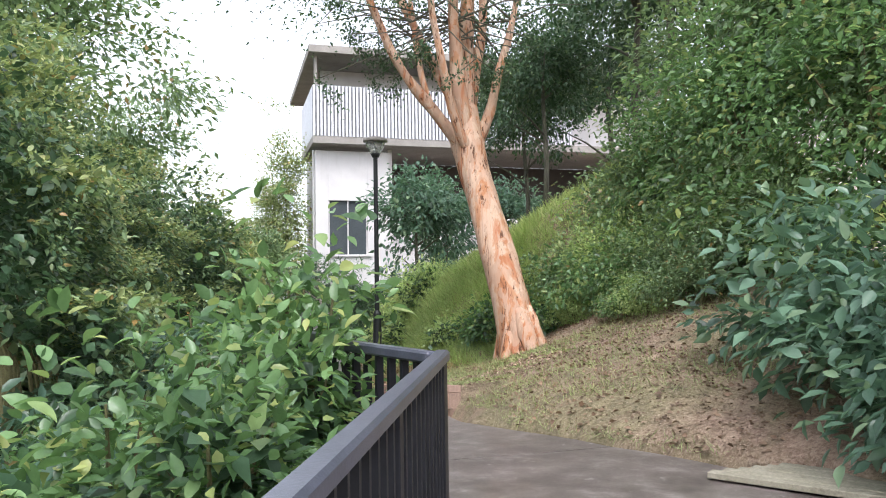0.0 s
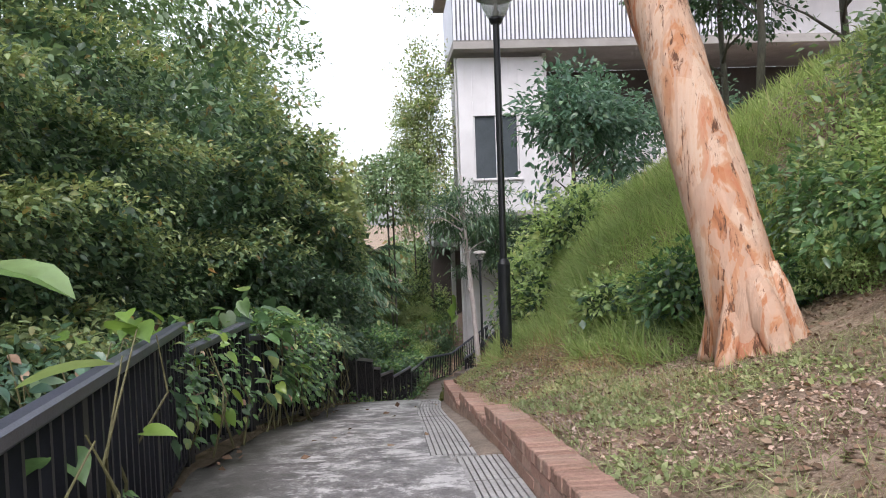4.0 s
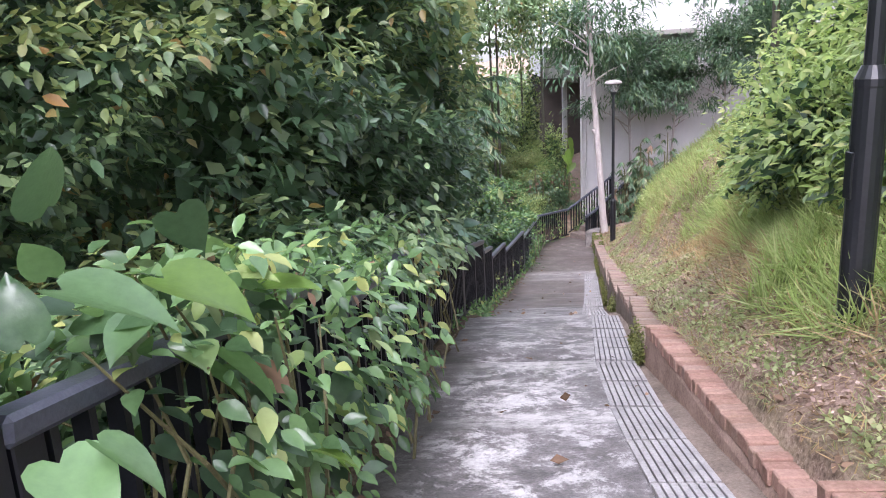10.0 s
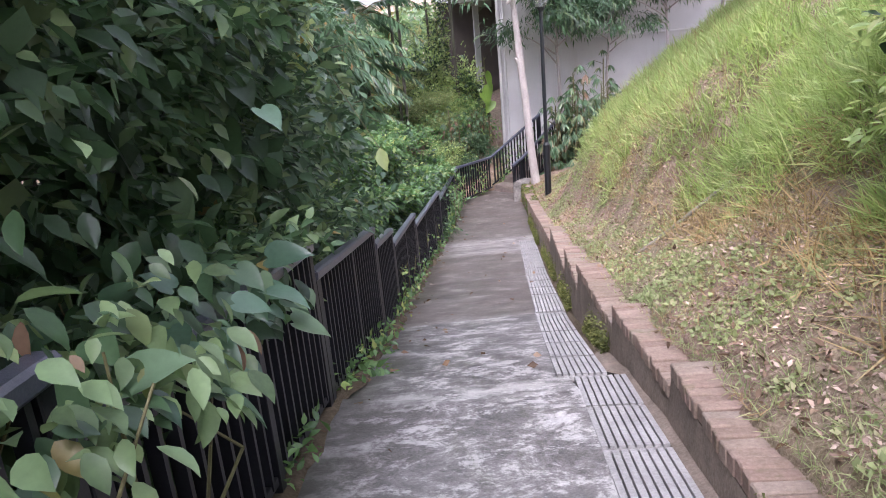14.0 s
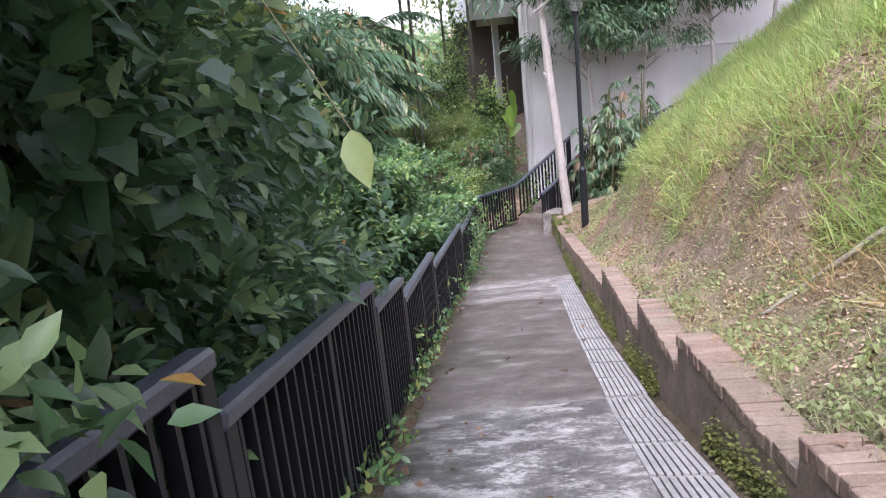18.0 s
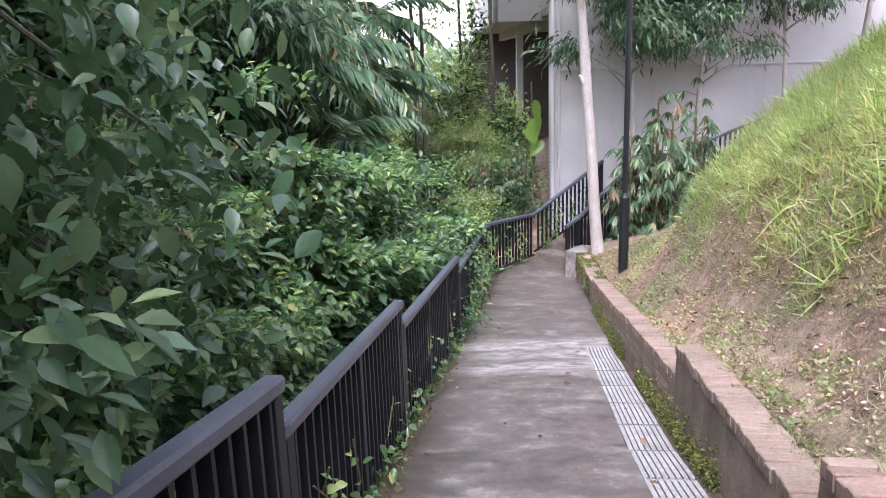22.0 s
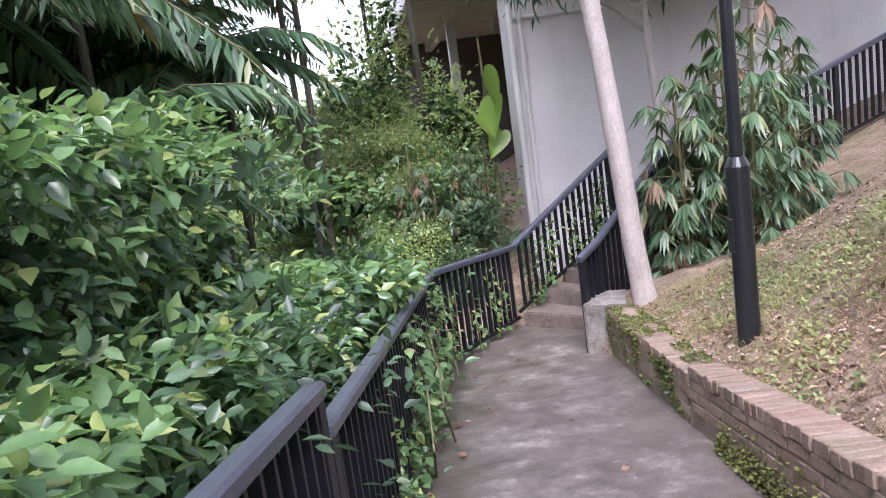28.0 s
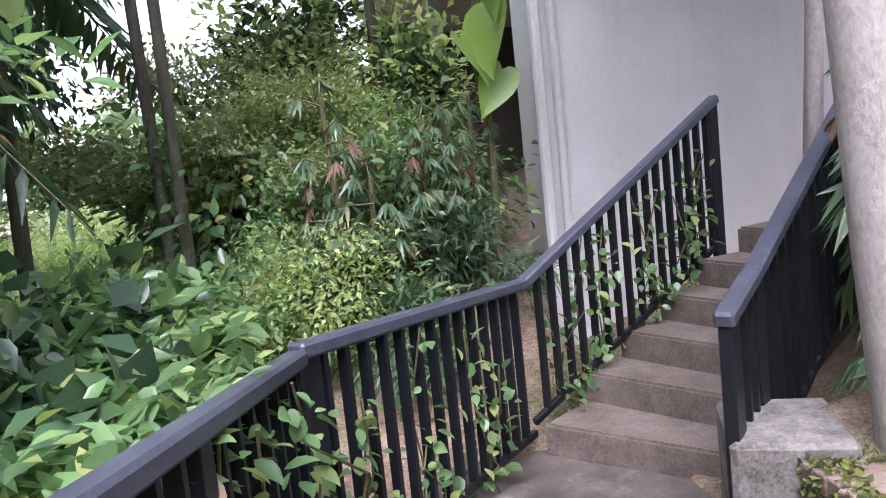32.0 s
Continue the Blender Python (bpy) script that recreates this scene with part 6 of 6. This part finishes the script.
for n_, (bx, by, lean_) in enumerate(((1.2, 37.0, 0.02), (1.05, 37.1, -0.06))):
    tr = thing("tree", "tall slim grey-green trunk beyond the railing", "tree", "slim trunks beyond the railing")
    zb = terrain(bx, by)
    limb(tr, [(bx, by, zb - 0.3), (bx + lean_ * 0.3, by, zb + 2), (bx + lean_ * 0.8, by, zb + 4.5), (bx + lean_ * 1.3, by, zb + 8.4)], [0.05, 0.047, 0.042, 0.03], "trunk", n_, M_BARK, 9)
    cp, co = crown_points(rng, 3000, (2.1, 2.1, 1.5), 44, 0.3, 1.0, -0.9, 0.4)
    cp += np.array([bx + lean_ * 1.2, by - 0.6, zb + 7.4])
    leaf_cloud("crown", cp, co, rng.uniform(0.12, 0.22, len(cp)), "ovate", L_MID, tr, seed=72 + n_)

# ---- palms ----
def fan_palm(x, y, s, seed, label):
    """Clustered stems, each with fan leaves of narrow segments."""
    rng = random.Random(seed)
    t = thing("palm", label, "palm", "clustered palms by the wall", at=(x, y, terrain(x, y)))
    for k in range(8):
        a = rng.uniform(0, 6.28)
        r = rng.uniform(0.05, 0.5) * s
        h = rng.uniform(0.7, 2.6) * s
        bx, by = r * math.cos(a), r * math.sin(a)
        tx, ty = bx * 1.5, by * 1.5
        part("stem", tube([(bx, by, -0.2), (bx * 1.2, by * 1.2, h * 0.5), (tx, ty, h)], [0.022, 0.02, 0.016], 6), M_STEM, t)
        for j in range(17):
            pos, outs, lens = [], [], []
            hj = h * (1.04 - 0.055 * j)
            b = rng.uniform(0, 6.28)
            el = rng.uniform(-0.2, 0.8)
            ln = rng.uniform(0.25, 0.42) * s
            c = Vector((tx + math.cos(b) * ln * 0.8, ty + math.sin(b) * ln * 0.8, hj + math.sin(el) * ln * 0.6 + rng.uniform(-0.15, 0.1) * s))
            part("leaf_stalk", tube([(tx, ty, hj - 0.1 * s), c], [0.007, 0.005], 4), M_STEM, t)
            for q in range(11):
                e = b + (q - 5) * 0.26
                pos.append(tuple(c))
                outs.append((math.cos(e), math.sin(e), 0.1 - 0.07 * abs(q - 5)))
                lens.append(rng.uniform(0.2, 0.32) * s)
            old = rng.random() < (0.3 if h < 1.2 * s else 0.06)
            leaf_cloud("fan_leaf", np.array(pos), np.array(outs), np.array(lens), "long", M_DEAD if old else L_DARK if j % 3 else L_PALM, t, "withered brown fan leaf" if old else "", seed=seed * 500 + k * 10 + j, droop=1.3 if old else 0.75, spread=0.08, width=0.9)
    return t


fan_palm(5.2, 34.0, 1.0, 1, "clustered fan palm growing by the black fence")
fan_palm(5.75, 34.2, 1.05, 2, "clustered fan palm growing by the black fence")
fan_palm(6.35, 34.3, 0.95, 3, "clustered fan palm growing by the black fence")
fan_palm(3.3, 36.7, 0.55, 5, "fan palm beside the corner of the white building")
fan_palm(2.55, 36.4, 0.6, 6, "fan palm with drying fronds on the slope")


def feather_palm(x, y, h, s, seed, label):
    rng = random.Random(seed)
    zb = terrain(x, y)
    t = thing("palm", label, "palm", "tall palms of the ravine", at=(x, y, zb))
    part("trunk", tube([(0, 0, -0.3), (0.1, 0, h * 0.5), (0.05, 0.1, h)], [0.065, 0.055, 0.05], 9), M_BARK, t, smooth=True)
    for k in range(15):
        a = k * 0.571 * 2 + rng.uniform(-0.2, 0.2)
        rise = rng.uniform(0.1, 0.9)
        L = rng.uniform(1.6, 2.3) * s
        ax = [Vector((math.cos(a) * L * f, math.sin(a) * L * f, h + L * (rise * f - 0.75 * f * f))) for f in (0, 0.25, 0.5, 0.75, 1.0)]
        part("frond_rib", tube(ax, [0.018, 0.014, 0.01, 0.007, 0.003], 5), M_STEM, t)
        pos, outs, lens = [], [], []
        for q in range(34):
            f = 0.08 + 0.9 * q / 34
            i = min(3, int(f * 4))
            c = ax[i].lerp(ax[i + 1], f * 4 - i)
            d = (ax[i + 1] - ax[i]).normalized()
            sd = d.cross(Vector((0, 0, 1))).normalized()
            for sg in (-1, 1):
                pos.append(tuple(c))
                outs.append(tuple(sd * sg + d * 0.6))
                lens.append(0.5 * s * math.sin(math.pi * (0.15 + 0.8 * f)) + 0.08)
        leaf_cloud("frond", np.array(pos), np.array(outs), np.array(lens), "long", L_PALM, t, seed=seed * 40 + k, droop=0.45, spread=0.08, width=0.8)


feather_palm(0.1, 36.6, 5.6, 0.9, 1, "tall feather palm beyond the railing")
feather_palm(-2.6, 30.5, 4.2, 1.2, 2, "dark feather palm in the ravine")
for n_, (x, y, h, s) in enumerate(((-1.4, 31.8, 5.0, 1.15), (-2.6, 33.2, 5.6, 1.35), (-0.9, 34.6, 5.2, 1.15))):
    feather_palm(x, y, h, s, 10 + n_, "dark feather palm overhanging the ravine")
for n_, (x, y, h, s) in enumerate(((-0.9, 34.9, 3.9, 1.1), (-0.1, 36.0, 4.4, 1.0), (-1.7, 36.4, 4.8, 1.2), (-0.6, 33.2, 3.6, 0.9))):
    feather_palm(x, y, h, s, 20 + n_, "dark feather palm overhanging the ravine")
feather_palm(-4.9, 44.5, 5.5, 1.0, 4, "tall feather palm beyond the railing")

# dark crown hanging over the ravine
dusk = thing("tree", "dark long-leaved tree overhanging the ravine", "tree")
zb = terrain(-1.9, 31.2)
limb(dusk, [(-1.9, 31.2, zb - 0.3), (-1.8, 31.2, zb + 2.0), (-1.4, 31.1, -1.6), (-1.1, 31.0, -0.4), (-1.0, 30.9, 0.6)], [0.1, 0.09, 0.075, 0.06, 0.03], "trunk", 7, M_BARK, 9)
for k in range(9):
    a = k * 0.7
    part("bough", tube([(-1.2, 31.05, -0.7), (-1.1 + 0.9 * math.cos(a), 31 + 1.3 * math.sin(a), -0.3), (-1.0 + 1.5 * math.cos(a), 31 + 2.4 * math.sin(a), -0.2)], [0.035, 0.02, 0.006], 6), M_BARK, dusk)
rng = np.random.default_rng(83)
cp, co = crown_points(rng, 4200, (1.6, 2.6, 0.65), 60, 0.26, 1.0, -0.9, 0.2)
cp += np.array([-1.0, 31.0, 0.0])
leaf_cloud("crown", cp, co, rng.uniform(0.14, 0.3, len(cp)), "long", L_PALM, dusk, seed=84, droop=0.9, width=1.2)

# big bright heart leaves on the corner of the building
ear = thing("elephant_ear", "big bright green heart-shaped leaves climbing the building corner", "climbing plant", at=(3.55, 36.6, -4.45))
rng = np.random.default_rng(80)
for k, (x, z, size, turn) in enumerate(((0.0, 2.75, 0.55, 0.2), (0.1, 2.4, 0.55, -0.25), (-0.15, 2.2, 0.42, 0.5), (0.15, 1.95, 0.4, -0.5))):
    leaf_cloud("big_leaf", np.array([(x, -0.1, z)]), np.array([(turn, -0.35, -0.75)]), np.array([size]), "heart", L_LIME, ear, seed=81 + k, droop=0.1, spread=0.05, width=0.95)
    part("leaf_stalk", tube([(0, 0.08, z - 0.4), (x * 0.5, 0.0, z - 0.05), (x, -0.1, z)], [0.014, 0.011, 0.008], 6), M_STEM, ear)
part("stem", tube([(0, 0.05, -0.2), (0.05, 0.1, 1.5), (0, 0.05, 3.2)], [0.03, 0.025, 0.015], 6), M_STEM, ear)

# fallen branch on the bank, plank cover at the head of the walk
br = limb(None, [(3.15, 20.95, terrain(3.15, 20.95) + 0.015), (3.5, 20.85, terrain(3.5, 20.85) + 0.02), (3.9, 20.6, terrain(3.9, 20.6) + 0.02)], [0.014, 0.02, 0.016], "fallen_branch", 8, M_TIMBER, 7)
tagged(br, "dry brownish fallen branch lying on the bank", "branch")
deck = thing("plank_cover", "weathered grey timber plank cover on the ground", "plank cover", at=(3.15, 3.45, gz(3.5) + 0.005))
for k in range(6):
    part("plank", box((0.085, 0.9, 0.035), pose(-0.25 + 0.095 * k, 0, 0.02 + 0.003 * (k % 2), 0, 0, 35), 0.004), M_TIMBER, deck)
# pale blossom sprays
for n_, (bx, by, bz) in enumerate(((4.55, 4.6, 2.3), (4.4, 4.2, 1.7), (4.9, 5.4, 2.8), (4.2, 3.7, 1.2))):
    q = np.array((bx, by, bz)) + np.random.default_rng(n_).normal(0, 0.09, (60, 3))
    tagged(leaf_cloud("blossom", q, np.random.default_rng(n_).normal(0, 1, (60, 3)), np.full(60, 0.03), "small", M_PINK, None, "", n_), "pale pink blossom cluster among the leaves", "blossom", "blossom clusters")


# ---- tree whose boughs hang over the railing ----
over = thing("tree", "dark-leaved tree with boughs hanging over the railing", "tree")
limb(over, [(-1.6, 19.0, terrain(-1.6, 19.0) - 0.3), (-1.5, 19.0, -1.5), (-1.3, 18.9, 0.6), (-1.0, 18.8, 2.4), (-0.95, 18.8, 3.1)], [0.12, 0.1, 0.085, 0.065, 0.03], "trunk", 5, M_BARK, 9)
rng = np.random.default_rng(90)
HANG = [((-1.1, 18.8, 1.9), (0.1, 17.9, 1.0)), ((-1.2, 18.8, 1.2), (-0.05, 17.6, 0.35)), ((-1.1, 18.9, 2.2), (0.2, 18.3, 1.6)), ((-1.0, 18.8, 2.6), (0.0, 17.4, 2.0)), ((-1.2, 18.9, 1.0), (-0.1, 18.5, -0.2)), ((-1.0, 18.9, 2.6), (0.25, 20.4, 1.0)), ((-1.1, 19.0, 2.0), (-0.1, 20.8, 0.2)), ((-1.1, 19.0, 1.6), (0.2, 22.3, -0.5)), ((-1.2, 19.1, 1.2), (0.35, 22.9, -1.1)), ((-1.2, 19.0, 1.4), (-0.5, 21.6, -0.3)), ((-1.0, 18.8, 3.0), (-0.3, 16.6, 2.2)), ((-1.2, 18.8, 1.5), (-0.5, 16.6, 0.9))]
cp, co = [], []
for k, (a, b) in enumerate(HANG):
    a, b = Vector(a), Vector(b)
    mid = a.lerp(b, 0.55) + Vector((0, 0, 0.25))
    part("bough", tube([a, mid, b], [0.03, 0.018, 0.006], 6), M_BARK, over)
    n = 260 if k not in (7, 8) else 120
    f = rng.uniform(0.25, 1.05, n)
    base = np.array([tuple(mid.lerp(b, (g - 0.55) / 0.45) if g > 0.55 else a.lerp(mid, g / 0.55)) for g in f])
    cp.append(base + rng.normal(0, 1, (n, 3)) * (0.26, 0.26, 0.22))
    co.append(rng.normal(0, 0.6, (n, 3)) + np.array(b - a) * 0.4)
for k in range(44):
    c = np.array((rng.uniform(-2.2, 0.15), rng.uniform(14.4, 19.5), rng.uniform(0.6, 1.8)))
    n = 130
    cp.append(c + rng.normal(0, 1, (n, 3)) * (0.34, 0.34, 0.2))
    co.append(rng.normal(0, 0.7, (n, 3)))
    if k % 2 == 0:
        part("branchlet", tube([(-1.1, 18.85, 2.3), ((c[0] - 1.1) / 2, (c[1] + 18.85) / 2, c[2] + 0.4), tuple(c)], [0.025, 0.015, 0.005], 5), M_BARK, over)
for c in ((0.1, 22.6, -1.1), (-0.3, 23.2, -1.6), (-0.5, 22.8, -0.9), (0.0, 23.4, -2.0), (-0.6, 24.0, -1.4), (0.2, 22.9, -0.6), (-0.4, 22.4, -1.9), (-0.9, 23.2, -1.1), (-0.1, 24.3, -1.2), (-0.9, 22.6, -1.7), (-0.6, 23.6, -2.3)):
    n = 150
    cp.append(np.array(c) + rng.normal(0, 1, (n, 3)) * (0.3, 0.4, 0.2))
    co.append(rng.normal(0, 0.7, (n, 3)))
    part("branchlet", tube([(-1.1, 19.0, 1.6), (-0.9, 21.2, 0.1), c], [0.025, 0.015, 0.005], 5), M_BARK, over)
heart = rng.uniform((-0.5, 16.8, -1.0), (0.55, 19.6, 1.5), (900, 3))
heart = heart[(heart[:, 0] < 0.3 + 0.14 * np.sin(heart[:, 1] * 5 + heart[:, 2] * 3))]
leaf_cloud("heart_leaves", heart, np.tile((0.55, -0.7, -0.2), (len(heart), 1)), rng.uniform(0.12, 0.23, len(heart)), "heart", L_DARK, over, "big dark heart-shaped leaves", seed=92, droop=0.9, spread=0.45)
# crown leaves mostly above the view, added to shade the bushes and railing below
top = rng.uniform((-2.8, 16.8, 1.9), (0.75, 24.5, 2.9), (11000, 3))
top = top[(top[:, 1] < 20.5) | (top[:, 0] < 0.1)]
top[:, 2] -= 0.22 * np.maximum(0, top[:, 1] - 16)
leaf_cloud("crown", top, rng.normal(0, 1, (len(top), 3)), rng.uniform(0.12, 0.22, len(top)), "small", L_YEL, over, seed=93, droop=0.6)
for k in range(12):
    c = top[k]
    part("branch", tube([(-1.0, 18.8, 2.6), ((c[0] - 1.0) / 2, (c[1] + 18.8) / 2, 3.4), tuple(c)], [0.05, 0.03, 0.01], 6), M_BARK, over)
cp, co = np.concatenate(cp), np.concatenate(co)
leaf_cloud("foliage", cp, co, rng.uniform(0.08, 0.16, len(cp)), "oval", L_DARK, over, seed=91, droop=0.7)
vine = thing("vine", "single bright leaf hanging on a thin vine", "vine", at=(0.98, 17.95, 0))
leaf_cloud("leaf", np.array([(0.0, 0.0, -0.12)]), np.array([(0.2, -0.4, -0.9)]), np.array([0.12]), "oval", L_YEL, vine, seed=3, droop=0.5, spread=0.05)
part("stem", tube([(-0.9, 0.4, 1.5), (-0.4, 0.2, 0.6), (0, 0, -0.12)], [0.004, 0.003, 0.002], 4), M_STEM, vine)


# ---- ferns ----
def fern(x, y, s, seed, z=None):
    rng = random.Random(seed)
    t = thing("fern", "light green fern beside the railing", "fern", "ferns beside the railing", at=(x, y, terrain(x, y) if z is None else z))
    for k in range(9):
        a = k * 0.7 + rng.uniform(-0.2, 0.2)
        L = rng.uniform(0.5, 0.75) * s
        ax = [Vector((math.cos(a) * L * f, math.sin(a) * L * f, L * (1.3 * f - 1.0 * f * f))) for f in (0, 0.25, 0.5, 0.75, 1.0)]
        pos, outs, lens = [], [], []
        for q in range(22):
            f = 0.1 + 0.88 * q / 22
            i = min(3, int(f * 4))
            c = ax[i].lerp(ax[i + 1], f * 4 - i)
            d = (ax[i + 1] - ax[i]).normalized()
            sd = d.cross(Vector((0, 0, 1))).normalized()
            for sg in (-1, 1):
                pos.append(tuple(c))
                outs.append(tuple(sd * sg + d * 0.35))
                lens.append(0.17 * s * math.sin(math.pi * (0.2 + 0.75 * f)) + 0.02)
        leaf_cloud("frond", np.array(pos), np.array(outs), np.array(lens), "long", L_VINE, t, seed=seed * 30 + k, droop=0.1, spread=0.04, width=1.3)
    return t


r = random.Random(99)
for k in range(20):
    y = 18.5 + k * 0.68
    fern(rx(y) - r.uniform(0.3, 0.8), y, r.uniform(0.8, 1.25), k, gz(y) - 0.2 - r.uniform(0, 0.25))
for x, y, s in ((-0.25, 7.3, 1.1), (0.05, 4.0, 1.0), (4.6, 3.9, 1.1)):
    fern(x, y, s, int(y * 10), terrain(x, y) + 0.25)
# moss and tiny weeds along the foot of the low wall and on its lower end
rng = np.random.default_rng(97)
y = rng.uniform(14, 30.8, 24000)
y = y[np.array([noise.noise((0, v * 0.8, 4)) + 0.35 * smooth(19, 25, v) for v in y]) > 0.1]
h = rng.exponential(0.05, len(y))
fx = np.array([foot_x(v) for v in y])
g = np.array([gz(v) for v in y])
pp = np.stack([fx - 0.05 + rng.uniform(0, 0.05, len(y)) + 0.16 * np.minimum(h, 0.2), y, g + 0.015 + np.minimum(h, 0.22)], 1)
tagged(leaf_cloud("moss", pp, rng.normal(0, 1, (len(pp), 3)) + (-0.8, 0, 0.3), rng.uniform(0.012, 0.03, len(pp)), "small", L_MOSS, None, "", 98, 0.0, 0.6, 1.6), "green moss at the foot of the low wall", "moss", kind="stuff")
y = rng.uniform(30.7, 33.4, 5200)
up_ = rng.random(len(y))
wx_ = np.array([wx(v) for v in y])
top = np.interp(y, [30.84, 33.3], [-4.08, -4.26])
g = np.array([gz(v) for v in y])
side = up_ < 0.6
pp = np.stack([np.where(side, wx_ - 0.01, wx_ + rng.uniform(0, 0.25, len(y))), y, np.where(side, g + (top - g) * rng.random(len(y)), top + 0.005)], 1)
keep = np.array([noise.noise((a * 6, b * 3, c * 6)) for a, b, c in pp]) > -0.05
pp = pp[keep]
tagged(leaf_cloud("kerb_moss", pp, rng.normal(0, 1, (len(pp), 3)) + (-0.6, 0, 0.3), rng.uniform(0.015, 0.04, len(pp)), "small", L_MOSS, None, "", 96, 0.0, 0.6, 1.5), "moss covering the end of the low wall", "moss", kind="stuff")
pp = pp[rng.random(len(pp)) < 0.06]
tagged(leaf_cloud("kerb_weeds", pp, rng.normal(0, 1, (len(pp), 3)) + (-0.8, 0, 0.5), rng.uniform(0.025, 0.055, len(pp)), "oval", L_VINE, None, "", 95, -0.2, 0.5), "small weeds growing on the mossy wall end", "weeds", kind="stuff")


# ---- vines twining through the railing by the steps ----
def twiner(pts, n, seed, size=0.075):
    rng = np.random.default_rng(seed)
    t = thing("vine", "leafy green vine twining through the black railing", "vine", "vines on the railing", at=pts[0])
    P = [Vector(p) - Vector(pts[0]) for p in pts]
    part("stem", tube(P, [0.005] * len(P), 5), M_STEM, t)
    f = rng.uniform(0, len(P) - 1.001, n)
    q = np.array([tuple(P[int(v)].lerp(P[int(v) + 1], v - int(v))) for v in f]) + rng.normal(0, 0.05, (n, 3))
    leaf_cloud("foliage", q, rng.normal(0, 0.6, (n, 3)) + (0.5, -0.6, 0), rng.uniform(0.5, 1.2, n) * size, "oval", L_VINE, t, seed=seed, droop=0.6, width=1.25)


r = random.Random(123)
for k in range(26):
    y = r.uniform(29.6, 33.4)
    x = rx(y)
    h = r.uniform(0.25, 1.0)
    twiner([(x + r.uniform(-0.05, 0.06), y + r.uniform(-0.25, 0.25) * f, gz(y) + 0.03 + h * f) for f in (0, 0.3, 0.6, 1.0)], int(14 + 26 * h), 300 + k)
for k in range(22):
    f0 = r.random()
    a = Vector((2.3, 33.52, -4.73)).lerp(Vector((3.38, 34.98, -4.76)), f0 * 2) if f0 < 0.5 else Vector((3.38, 34.98, -4.7)).lerp(Vector((4.95, 35.84, -4.0)), f0 * 2 - 1)
    h = r.uniform(0.3, 0.95)
    twiner([(a.x + r.uniform(-0.06, 0.06), a.y + r.uniform(-0.15, 0.15) * f, a.z + 0.03 + h * f) for f in (0, 0.3, 0.6, 1.0)], int(14 + 24 * h), 350 + k)
for k in range(14):
    y = r.uniform(21.5, 28.5)
    x = rx(y)
    h = r.uniform(0.2, 0.7)
    twiner([(x + r.uniform(-0.03, 0.07), y + r.uniform(-0.25, 0.25) * f, gz(y) + 0.03 + h * f) for f in (0, 0.3, 0.6, 1.0)], int(8 + 14 * h), 400 + k, 0.06)
